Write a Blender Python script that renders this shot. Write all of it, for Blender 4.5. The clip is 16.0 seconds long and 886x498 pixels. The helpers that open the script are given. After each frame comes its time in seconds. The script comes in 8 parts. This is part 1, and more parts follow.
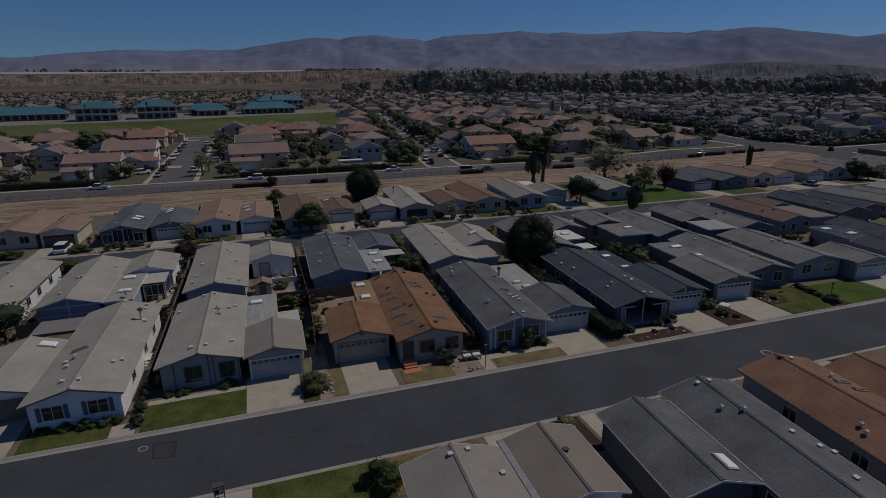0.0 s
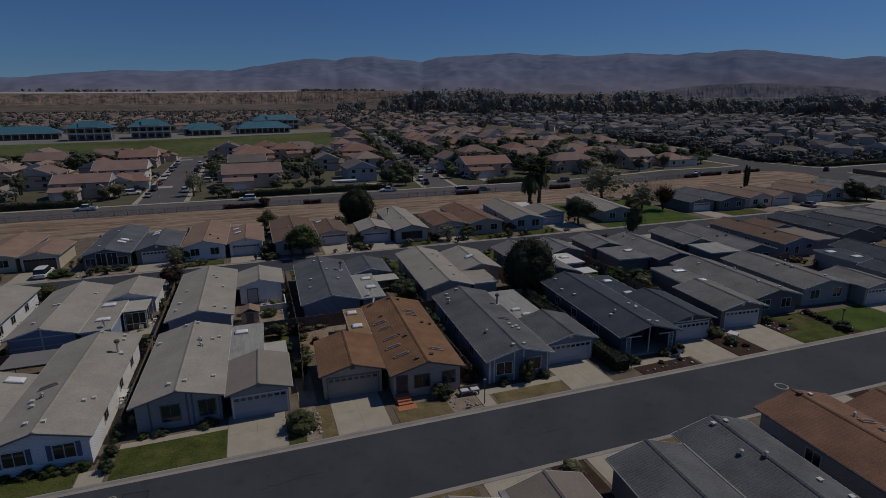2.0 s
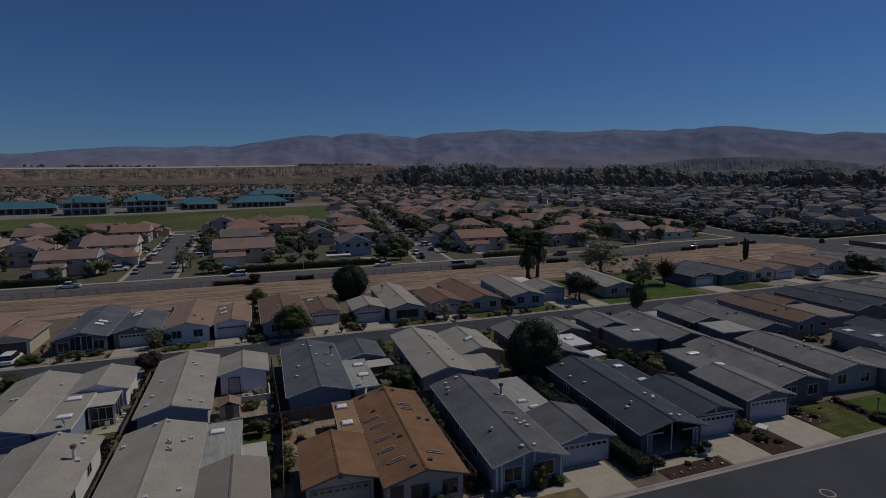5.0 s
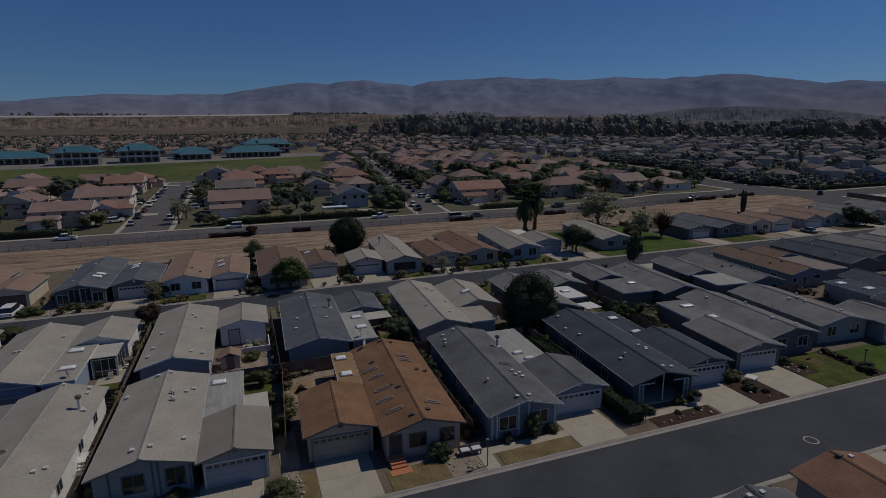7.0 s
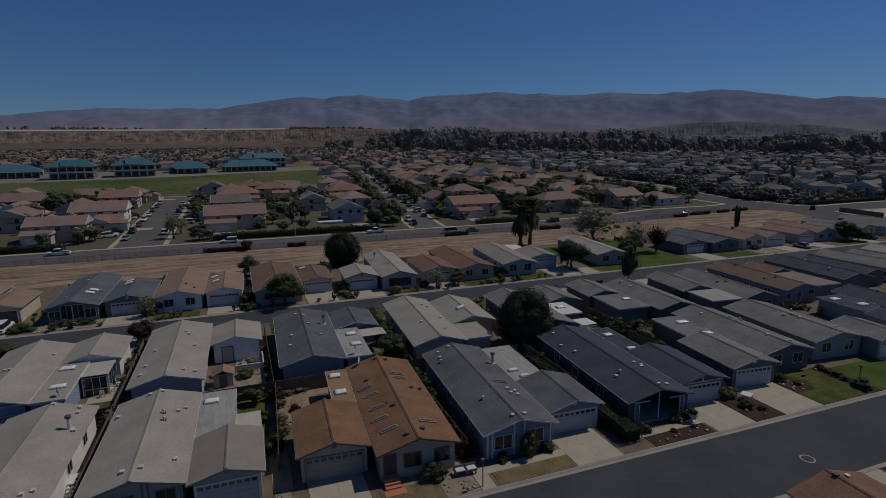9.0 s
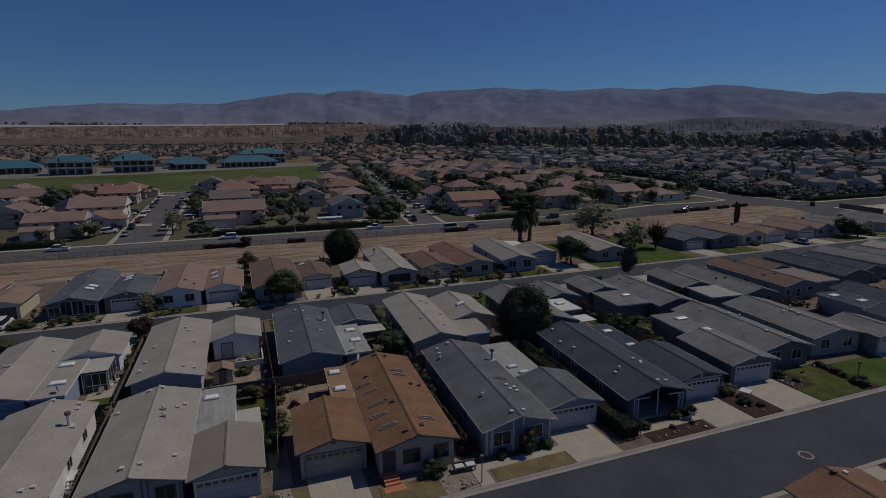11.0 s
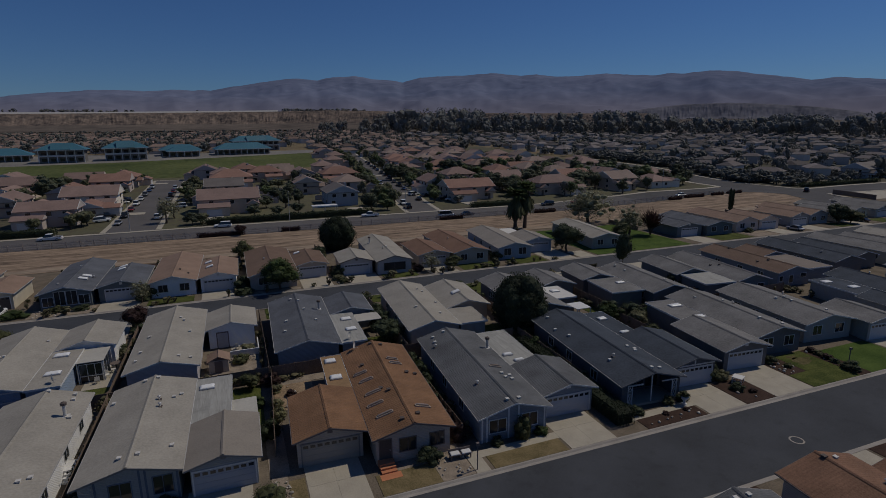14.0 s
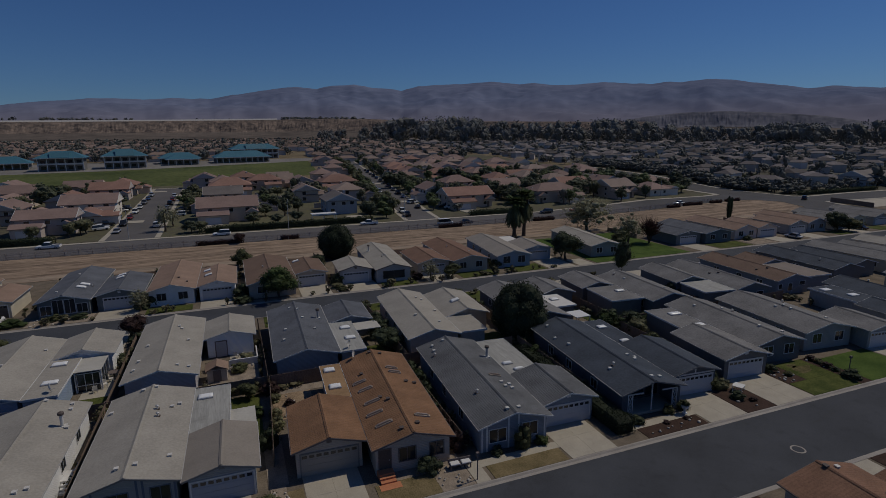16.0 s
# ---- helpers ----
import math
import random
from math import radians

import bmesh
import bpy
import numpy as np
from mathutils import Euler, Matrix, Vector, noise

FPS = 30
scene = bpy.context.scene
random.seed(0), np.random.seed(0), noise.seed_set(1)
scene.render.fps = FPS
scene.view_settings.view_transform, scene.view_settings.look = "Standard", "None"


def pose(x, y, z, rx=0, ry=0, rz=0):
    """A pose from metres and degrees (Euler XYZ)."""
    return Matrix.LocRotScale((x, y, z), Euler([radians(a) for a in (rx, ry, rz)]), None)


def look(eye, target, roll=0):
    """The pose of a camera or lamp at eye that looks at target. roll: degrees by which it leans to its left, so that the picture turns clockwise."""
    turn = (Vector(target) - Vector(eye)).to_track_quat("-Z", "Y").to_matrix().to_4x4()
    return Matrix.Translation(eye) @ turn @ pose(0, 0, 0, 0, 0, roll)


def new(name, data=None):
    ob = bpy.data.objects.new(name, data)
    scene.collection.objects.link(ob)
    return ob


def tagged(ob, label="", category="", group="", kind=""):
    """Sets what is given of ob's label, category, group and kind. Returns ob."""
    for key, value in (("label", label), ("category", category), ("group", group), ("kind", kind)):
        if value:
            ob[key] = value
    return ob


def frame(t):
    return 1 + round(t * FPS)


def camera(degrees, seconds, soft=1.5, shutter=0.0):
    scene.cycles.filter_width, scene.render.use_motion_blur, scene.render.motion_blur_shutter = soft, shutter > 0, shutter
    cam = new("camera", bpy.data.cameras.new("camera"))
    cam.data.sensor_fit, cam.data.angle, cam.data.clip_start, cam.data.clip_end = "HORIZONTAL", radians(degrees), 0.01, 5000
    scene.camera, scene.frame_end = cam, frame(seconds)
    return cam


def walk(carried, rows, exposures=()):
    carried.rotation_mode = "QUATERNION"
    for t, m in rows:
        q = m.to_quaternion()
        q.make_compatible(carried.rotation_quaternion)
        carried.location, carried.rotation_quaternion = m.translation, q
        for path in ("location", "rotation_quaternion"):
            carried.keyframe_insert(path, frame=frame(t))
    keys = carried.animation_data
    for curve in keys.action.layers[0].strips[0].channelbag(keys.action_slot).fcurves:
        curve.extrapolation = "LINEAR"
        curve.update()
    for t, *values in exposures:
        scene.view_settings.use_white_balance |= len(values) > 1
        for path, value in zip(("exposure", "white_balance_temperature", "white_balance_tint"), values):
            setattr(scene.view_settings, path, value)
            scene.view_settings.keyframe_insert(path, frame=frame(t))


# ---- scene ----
cam = camera(79.3, 16.0, soft=0.8)
PATH = [
    (0, (-10.522, -44.108, 27.459), (-9.9, -42.299, 26.878), -0.5),
    (0.5, (-10.339, -43.434, 27.6), (-9.716, -41.633, 26.993), -0.4),
    (1, (-10.028, -42.703, 27.595), (-9.392, -40.883, 27.064), -0.5),
    (1.5, (-9.822, -42.024, 27.491), (-9.182, -40.199, 26.981), -0.4),
    (2, (-9.629, -41.197, 27.505), (-8.982, -39.376, 26.991), -0.4),
    (2.5, (-9.297, -40.4, 27.588), (-8.648, -38.578, 27.078), -0.5),
    (3, (-9.065, -39.479, 27.662), (-8.415, -37.658, 27.151), -0.5),
    (3.5, (-8.887, -38.644, 27.743), (-8.228, -36.823, 27.243), -0.5),
    (4, (-8.565, -37.649, 27.965), (-7.899, -35.811, 27.54), -0.5),
    (4.2, (-8.52, -37.4, 27.99), (-7.83, -35.543, 27.752), -0.5),
    (6.3, (-8.54, -36.407, 28.118), (-7.863, -34.564, 27.739), -0.5),
    (6.5, (-8.446, -36.435, 28.162), (-7.758, -34.602, 27.753), -0.5),
    (7, (-8.434, -36.472, 28.3), (-7.751, -34.644, 27.864), -0.5),
    (7.5, (-8.341, -36.433, 28.497), (-7.654, -34.604, 28.07), -0.5),
    (8, (-8.303, -36.472, 28.537), (-7.616, -34.647, 28.095), -0.5),
    (8.5, (-8.317, -36.451, 28.629), (-7.624, -34.619, 28.225), -0.5),
    (9, (-8.322, -36.417, 28.655), (-7.62, -34.585, 28.269), -0.4),
    (9.2, (-8.32, -36.342, 28.714), (-7.621, -34.507, 28.333), -0.4),
    (11.5, (-8.19, -36.371, 28.769), (-7.486, -34.543, 28.364), -0.4),
    (12, (-8.099, -36.301, 28.825), (-7.392, -34.471, 28.437), -0.5),
    (12.5, (-8.2, -36.291, 28.787), (-7.494, -34.463, 28.387), -0.5),
    (13, (-8.282, -36.282, 28.779), (-7.566, -34.465, 28.35), -0.4),
    (13.5, (-8.224, -36.348, 28.862), (-7.507, -34.536, 28.411), -0.4),
    (14, (-8.208, -36.297, 28.921), (-7.494, -34.484, 28.472), -0.5),
    (14.5, (-8.333, -36.309, 28.924), (-7.614, -34.496, 28.482), -0.3),
    (15, (-8.327, -36.258, 28.997), (-7.61, -34.446, 28.546), -0.5),
    (15.5, (-8.301, -36.261, 29.014), (-7.582, -34.443, 28.588), -0.5),
    (16, (-8.259, -36.233, 28.992), (-7.538, -34.415, 28.571), -0.5),
]
EXPOSURE = -1.1
walk(cam, [(t, look(eye, target, roll)) for t, eye, target, roll in PATH], [(0.0, EXPOSURE), (16.0, EXPOSURE)])

# ---- light ----
SUN_TO = Vector((1.0, 0.10, 1.36)).normalized()
world = bpy.data.worlds.new("world")
scene.world = world
world.use_nodes = True
wn = world.node_tree.nodes
sky = wn.new("ShaderNodeTexSky")
sky.sky_type = "NISHITA"
sky.sun_disc = False
sky.sun_elevation = math.asin(SUN_TO.z)
sky.sun_rotation = math.atan2(SUN_TO.x, SUN_TO.y)
sky.altitude = 100
sky.air_density, sky.dust_density, sky.ozone_density = 1.0, 0.0, 6.0
wn["Background"].inputs["Strength"].default_value = 0.062
tone = wn.new("ShaderNodeMix")
tone.data_type, tone.blend_type = "RGBA", "MULTIPLY"
tone.inputs["Factor"].default_value = 1.0
tone.inputs["B"].default_value = (0.585, 0.845, 1.26, 1)
world.node_tree.links.new(sky.outputs[0], tone.inputs["A"])
world.node_tree.links.new(tone.outputs["Result"], wn["Background"].inputs["Color"])
sun = new("sun", bpy.data.lights.new("sun", "SUN"))
sun.data.energy = 3.4
sun.data.angle = radians(0.53)
sun.data.color = (1.0, 0.92, 0.79)
sun.matrix_world = look(SUN_TO * 100, (0, 0, 0))


# ---- materials ----
def mat(name, colour, rough=0.8, vary=0.25, fine=8.0, coarse=0.5, bump=0.0, metal=0.0, tint=None, spec=0.3,
        ribs=0.0, rib_depth=0.45, rib_axis="Y", obj_vary=0.0, island=0.0, stain=0.0, stretch=None):
    """A surface with grain (fine), patches (coarse), and optional ribs, stains and piece-to-piece change."""
    m = bpy.data.materials.new(name)
    m.use_nodes = True
    nt = m.node_tree
    n, ln = nt.nodes, nt.links.new
    b = n["Principled BSDF"]
    b.inputs["Roughness"].default_value = rough
    b.inputs["Metallic"].default_value = metal
    b.inputs["Specular IOR Level"].default_value = spec
    tc = n.new("ShaderNodeTexCoord")
    geo = n.new("ShaderNodeNewGeometry")
    n1, n2 = n.new("ShaderNodeTexNoise"), n.new("ShaderNodeTexNoise")
    for nd, sc, det in ((n1, coarse, 4.0), (n2, fine, 3.0)):
        nd.inputs["Scale"].default_value = sc
        nd.inputs["Detail"].default_value = det
        if stretch:
            mp = n.new("ShaderNodeMapping")
            mp.inputs["Scale"].default_value = stretch
            ln(geo.outputs["Position"], mp.inputs["Vector"])
            ln(mp.outputs[0], nd.inputs["Vector"])
        else:
            ln(geo.outputs["Position"], nd.inputs["Vector"])
    add = n.new("ShaderNodeMath")
    add.operation = "ADD"
    ln(n1.outputs["Fac"], add.inputs[0])
    ln(n2.outputs["Fac"], add.inputs[1])
    rng = n.new("ShaderNodeMapRange")
    rng.inputs["From Min"].default_value, rng.inputs["From Max"].default_value = 0.65, 1.35
    ln(add.outputs[0], rng.inputs["Value"])
    mix = n.new("ShaderNodeMix")
    mix.data_type = "RGBA"
    t2 = tint or colour
    mix.inputs["A"].default_value = (*[c * (1 - vary) for c in colour], 1)
    mix.inputs["B"].default_value = (*[min(1, c * (1 + vary)) for c in t2], 1)
    ln(rng.outputs[0], mix.inputs["Factor"])
    col = mix.outputs["Result"]
    if stain:
        n3 = n.new("ShaderNodeTexNoise")
        n3.inputs["Scale"].default_value, n3.inputs["Detail"].default_value = 0.9, 6.0
        ln(geo.outputs["Position"], n3.inputs["Vector"])
        r3 = n.new("ShaderNodeMapRange")
        r3.inputs["From Min"].default_value, r3.inputs["From Max"].default_value = 0.55, 0.75
        r3.inputs["To Max"].default_value = stain
        ln(n3.outputs["Fac"], r3.inputs["Value"])
        m3 = n.new("ShaderNodeMix")
        m3.data_type = "RGBA"
        m3.inputs["B"].default_value = (*[c * 0.55 for c in colour], 1)
        ln(r3.outputs[0], m3.inputs["Factor"])
        ln(col, m3.inputs["A"])
        col = m3.outputs["Result"]
    if obj_vary or island:
        src = n.new("ShaderNodeObjectInfo").outputs["Random"] if obj_vary else geo.outputs["Random Per Island"]
        a = obj_vary or island
        r4 = n.new("ShaderNodeMapRange")
        r4.inputs["To Min"].default_value, r4.inputs["To Max"].default_value = 1 - a, 1 + a
        ln(src, r4.inputs["Value"])
        hv = n.new("ShaderNodeHueSaturation")
        ln(r4.outputs[0], hv.inputs["Value"])
        ln(col, hv.inputs["Color"])
        col = hv.outputs["Color"]
    ln(col, b.inputs["Base Color"])
    height = None
    if ribs:
        wv = n.new("ShaderNodeTexWave")
        wv.bands_direction = rib_axis
        wv.inputs["Scale"].default_value = ribs
        wv.inputs["Distortion"].default_value = 0.0
        ln(tc.outputs["Object"], wv.inputs["Vector"])
        bp0 = n.new("ShaderNodeBump")
        bp0.inputs["Strength"].default_value, bp0.inputs["Distance"].default_value = rib_depth, 0.05
        ln(wv.outputs["Fac"], bp0.inputs["Height"])
        height = bp0.outputs[0]
    if bump:
        bp = n.new("ShaderNodeBump")
        bp.inputs["Strength"].default_value, bp.inputs["Distance"].default_value = bump, 0.05
        ln(n2.outputs["Fac"], bp.inputs["Height"])
        if height:
            ln(height, bp.inputs["Normal"])
        height = bp.outputs[0]
    if height:
        ln(height, b.inputs["Normal"])
    return m


ASPHALT = mat("asphalt", (0.054, 0.058, 0.067), 0.9, 0.3, 20, 0.16, 0.25, stain=0.4)
ASPHALT_OLD = mat("asphalt_old", (0.118, 0.110, 0.106), 0.9, 0.2, 10, 0.1, 0.1, stain=0.3)
ASPHALT_MID = mat("asphalt_worn", (0.074, 0.071, 0.071), 0.9, 0.25, 10, 0.1, 0.1, stain=0.3)
CONCRETE = mat("concrete", (0.40, 0.36, 0.29), 0.85, 0.14, 12, 0.6, 0.1, stain=0.25)
KERB = mat("kerb_concrete", (0.33, 0.30, 0.265), 0.85, 0.2, 9, 0.5, 0.1, stain=0.3)
LAWN = mat("lawn", (0.044, 0.070, 0.016), 0.95, 0.4, 7, 0.55, 0.5, tint=(0.088, 0.096, 0.028), spec=0.1, stain=0.3)
LAWN_RICH = mat("watered_lawn", (0.045, 0.088, 0.016), 0.95, 0.3, 9, 0.3, 0.5, tint=(0.075, 0.108, 0.026), spec=0.1)
LAWN_DRY = mat("dry_lawn", (0.15, 0.126, 0.058), 0.95, 0.38, 10, 0.7, 0.5, tint=(0.19, 0.145, 0.08), spec=0.1)
SOIL = mat("soil", (0.165, 0.135, 0.102), 0.95, 0.4, 6, 0.5, 0.5, spec=0.1)
EARTH = mat("reddish_earth", (0.235, 0.165, 0.112), 0.95, 0.4, 5, 0.6, 0.5, tint=(0.30, 0.22, 0.14), spec=0.1)
MULCH = mat("mulch", (0.060, 0.038, 0.030), 0.95, 0.4, 10, 0.8, 0.6, spec=0.1)
GRAVEL = mat("gravel", (0.28, 0.23, 0.18), 0.95, 0.4, 12, 0.9, 0.6, spec=0.1)
DIRT = mat("bare_dirt", (0.165, 0.120, 0.09), 0.95, 0.5, 1.6, 0.42, 0.4, tint=(0.285, 0.212, 0.15), spec=0.1, stretch=(0.14, 1, 1), stain=0.35)
SAND = mat("pale_track", (0.30, 0.235, 0.175), 0.95, 0.35, 1.6, 0.3, 0.4, spec=0.1, stretch=(0.2, 1, 1), stain=0.4)
DRY_GRASS = mat("dry_grass", (0.15, 0.12, 0.075), 0.95, 0.35, 1.5, 0.05, 0.3, tint=(0.19, 0.15, 0.09), spec=0.1)
FIELD = mat("playing_field", (0.055, 0.084, 0.025), 0.95, 0.35, 0.3, 0.018, 0.2, tint=(0.105, 0.115, 0.042), spec=0.1)
ROOF = {
    "pale": mat("pale_shingle", (0.33, 0.306, 0.265), 0.9, 0.18, 5, 0.35, 0.25, stain=0.15, spec=0.2),
    "grey": mat("grey_shingle", (0.185, 0.18, 0.175), 0.9, 0.34, 5, 0.35, 0.3, stain=0.15, spec=0.2),
    "tile": mat("slate_tile", (0.128, 0.131, 0.136), 0.85, 0.42, 9, 0.35, 0.3, ribs=1.4, rib_depth=0.45, stain=0.1, spec=0.2),
    "drab": mat("drab_shingle", (0.27, 0.245, 0.215), 0.9, 0.14, 7, 0.35, 0.25, stain=0.2, spec=0.2),
    "taupe": mat("taupe_shingle", (0.225, 0.19, 0.162), 0.9, 0.14, 7, 0.35, 0.25, stain=0.2, spec=0.2),
    "dark": mat("dark_shingle", (0.055, 0.066, 0.084), 0.9, 0.34, 5, 0.35, 0.3, stain=0.1, spec=0.25),
    "blue": mat("blue_shingle", (0.112, 0.119, 0.135), 0.9, 0.34, 5, 0.35, 0.3, stain=0.1, spec=0.25),
    "brown": mat("brown_tile", (0.228, 0.126, 0.070), 0.85, 0.34, 8, 0.4, 0.3, ribs=1.05, rib_depth=0.9, spec=0.2, stain=0.15),
    "russet": mat("russet_tile", (0.22, 0.122, 0.078), 0.85, 0.34, 8, 0.4, 0.3, ribs=1.05, spec=0.2, stain=0.15),
    "rustic": mat("rustic_tile", (0.195, 0.118, 0.083), 0.9, 0.22, 6, 0.4, 0.3, spec=0.2, stain=0.15),
    "umber": mat("umber_shingle", (0.17, 0.115, 0.085), 0.9, 0.2, 6, 0.4, 0.3, spec=0.2, stain=0.15),
    "tan": mat("tan_shingle", (0.275, 0.19, 0.142), 0.9, 0.2, 6, 0.4, 0.3, spec=0.2, stain=0.15),
    "taupe_pale": mat("pale_taupe_shingle", (0.262, 0.232, 0.198), 0.9, 0.14, 7, 0.35, 0.25, stain=0.2, spec=0.2),
    "felt_grey": mat("streaked_felt_roofing", (0.33, 0.325, 0.30), 0.85, 0.22, 3.5, 0.8, 0.1, stain=0.45, stretch=(3, 0.25, 1)),
    "ochre": mat("ochre_roll_roofing", (0.30, 0.19, 0.10), 0.9, 0.2, 5, 0.5, 0.1, stain=0.3),
    "felt": mat("pale_felt_roofing", (0.44, 0.42, 0.37), 0.85, 0.12, 5, 0.5, 0.1, stain=0.25),
    "white": mat("white_roll_roofing", (0.62, 0.60, 0.56), 0.8, 0.1, 5, 0.5, 0.1, stain=0.2),
}
TILED = (ROOF["brown"], ROOF["russet"], ROOF["tile"])
WALL = {
    "pale_blue": mat("pale_blue_siding", (0.31, 0.325, 0.33), 0.8, 0.07, 6, 0.6, 0.05, ribs=2.0, rib_axis="Z"),
    "white": mat("white_siding", (0.78, 0.785, 0.79), 0.75, 0.07, 6, 0.6, 0.05, ribs=2.0, rib_axis="Z"),
    "grey": mat("grey_siding", (0.33, 0.33, 0.315), 0.8, 0.08, 6, 0.6, 0.05, ribs=2.0, rib_axis="Z"),
    "blue": mat("blue_siding", (0.33, 0.385, 0.45), 0.8, 0.08, 6, 0.6, 0.05, ribs=2.0, rib_axis="Z"),
    "steel": mat("steel_blue_siding", (0.24, 0.265, 0.298), 0.8, 0.08, 6, 0.6, 0.05, ribs=2.0, rib_axis="Z"),
    "teal": mat("teal_siding", (0.155, 0.18, 0.19), 0.8, 0.08, 6, 0.6, 0.05, ribs=2.0, rib_axis="Z"),
    "navy": mat("navy_siding", (0.10, 0.108, 0.122), 0.8, 0.1, 6, 0.6, 0.05, ribs=2.0, rib_axis="Z"),
    "ash": mat("ash_siding", (0.17, 0.165, 0.16), 0.8, 0.1, 6, 0.6, 0.05, ribs=2.0, rib_axis="Z"),
    "sky": mat("sky_blue_siding", (0.27, 0.34, 0.45), 0.8, 0.08, 6, 0.6, 0.05, ribs=2.0, rib_axis="Z"),
    "tan": mat("tan_siding", (0.48, 0.415, 0.35), 0.8, 0.08, 6, 0.6, 0.05, ribs=2.0, rib_axis="Z"),
    "peach": mat("peach_siding", (0.66, 0.55, 0.47), 0.8, 0.08, 6, 0.6, 0.05, ribs=2.0, rib_axis="Z"),
    "cream": mat("cream_siding", (0.55, 0.49, 0.38), 0.8, 0.08, 6, 0.6, 0.05, ribs=2.0, rib_axis="Z"),
    "lilac": mat("lilac_siding", (0.48, 0.455, 0.455), 0.8, 0.08, 6, 0.6, 0.05, ribs=2.0, rib_axis="Z"),
    "stucco": mat("stucco", (0.46, 0.38, 0.31), 0.9, 0.1, 4, 0.3, 0.1, obj_vary=0.25),
}
TRIM = mat("white_trim", (0.64, 0.635, 0.62), 0.6, 0.06, 6, 0.6)
GUTTER = mat("gutter_paint", (0.40, 0.385, 0.36), 0.6, 0.08, 6, 0.6)
TRIM_GREY = mat("grey_trim", (0.21, 0.20, 0.19), 0.7, 0.1, 6, 0.6)
TRIM_DARK = mat("dark_trim", (0.16, 0.13, 0.12), 0.7, 0.1, 6, 0.6)
GLASS = mat("window_glass", (0.025, 0.03, 0.035), 0.06, 0.1, 3, 0.5, spec=0.7)
SHUTTER = mat("blue_shutter", (0.11, 0.14, 0.20), 0.6, 0.1)
ACRYLIC = mat("skylight_acrylic", (0.80, 0.80, 0.78), 0.35, 0.05)
METAL = mat("galvanised_metal", (0.42, 0.42, 0.43), 0.6, 0.15, 6, 1, metal=0.6)
VENT_PALE = mat("pale_vent", (0.58, 0.56, 0.52), 0.6, 0.15)
FLASHING = mat("weathered_flashing", (0.26, 0.255, 0.25), 0.6, 0.25, 3, 0.6, stain=0.3)
VENT_DARK = mat("dark_vent", (0.10, 0.08, 0.07), 0.7, 0.2)
TERRACOTTA = mat("painted_steps", (0.50, 0.20, 0.10), 0.7, 0.12)
WOOD_FENCE = mat("weathered_fence", (0.19, 0.14, 0.108), 0.9, 0.3, 6, 0.6, 0.2)
BARK = mat("bark", (0.11, 0.08, 0.06), 0.95, 0.3, 9, 1, 0.5)
STONE = mat("garden_stone", (0.42, 0.38, 0.33), 0.9, 0.3, 6, 1, 0.3, obj_vary=0.3)
def leafy(name, colour):
    """Leaves that let some of the light through."""
    m = mat(name, colour, 0.75, 0.35, 3, 0.4, island=0.35, spec=0.25)
    nt = m.node_tree
    pb = next(q for q in nt.nodes if q.type == "BSDF_PRINCIPLED")
    back, both = nt.nodes.new("ShaderNodeBsdfTranslucent"), nt.nodes.new("ShaderNodeMixShader")
    both.inputs[0].default_value = 0.3
    nt.links.new(pb.inputs["Base Color"].links[0].from_socket, back.inputs["Color"])
    nt.links.new(pb.outputs[0], both.inputs[1])
    nt.links.new(back.outputs[0], both.inputs[2])
    nt.links.new(both.outputs[0], next(q for q in nt.nodes if q.type == "OUTPUT_MATERIAL").inputs["Surface"])
    return m


LEAF = {
    "dark": leafy("dark_leaf", (0.036, 0.047, 0.026)),
    "deep": leafy("deep_leaf", (0.058, 0.072, 0.038)),
    "green": leafy("green_leaf", (0.060, 0.085, 0.028)),
    "olive": leafy("olive_leaf", (0.092, 0.098, 0.045)),
    "red": leafy("red_leaf", (0.050, 0.028, 0.026)),
    "pale": leafy("pale_leaf", (0.17, 0.165, 0.09)),
}
TYRE = mat("tyre_rubber", (0.02, 0.02, 0.02), 0.85, 0.1)
LAMP_RED = mat("tail_lamp", (0.35, 0.02, 0.02), 0.3, 0.05)
PAINT = {
    "white": mat("white_paint", (0.75, 0.75, 0.74), 0.25, 0.03, spec=0.6),
    "silver": mat("silver_paint", (0.42, 0.43, 0.45), 0.28, 0.03, metal=0.4, spec=0.6),
    "black": mat("black_paint", (0.02, 0.02, 0.022), 0.22, 0.05, spec=0.6),
    "grey": mat("grey_paint", (0.14, 0.145, 0.15), 0.25, 0.05, spec=0.6),
    "red": mat("red_paint", (0.25, 0.03, 0.025), 0.25, 0.05, spec=0.6),
    "blue": mat("blue_paint", (0.05, 0.09, 0.2), 0.25, 0.05, spec=0.6),
}


# ---- building blocks ----
def gz(y):
    """Height of the natural ground: level as far as the main road, then rising gently."""
    return 0.0 if y < 150 else 0.016 * (y - 150)


def mesh_of(bm, name, *materials):
    me = bpy.data.meshes.new(name)
    bm.to_mesh(me)
    bm.free()
    for m in materials:
        me.materials.append(m)
    return me


def part(name, bm, material, parent, label=""):
    """One mesh object under a thing or a part; bm may be a bmesh or a shared mesh."""
    me = bm if isinstance(bm, bpy.types.Mesh) else mesh_of(bm, name, material)
    ob = new(name, me)
    ob.parent = parent
    return tagged(ob, label)


def thing(name, label, category, at=(0, 0, 0), rz=0.0, group="", kind=""):
    ob = new(name)
    ob.empty_display_size = 0.3
    ob.matrix_world = pose(*at, 0, 0, rz)
    return tagged(ob, label, category, group, kind)


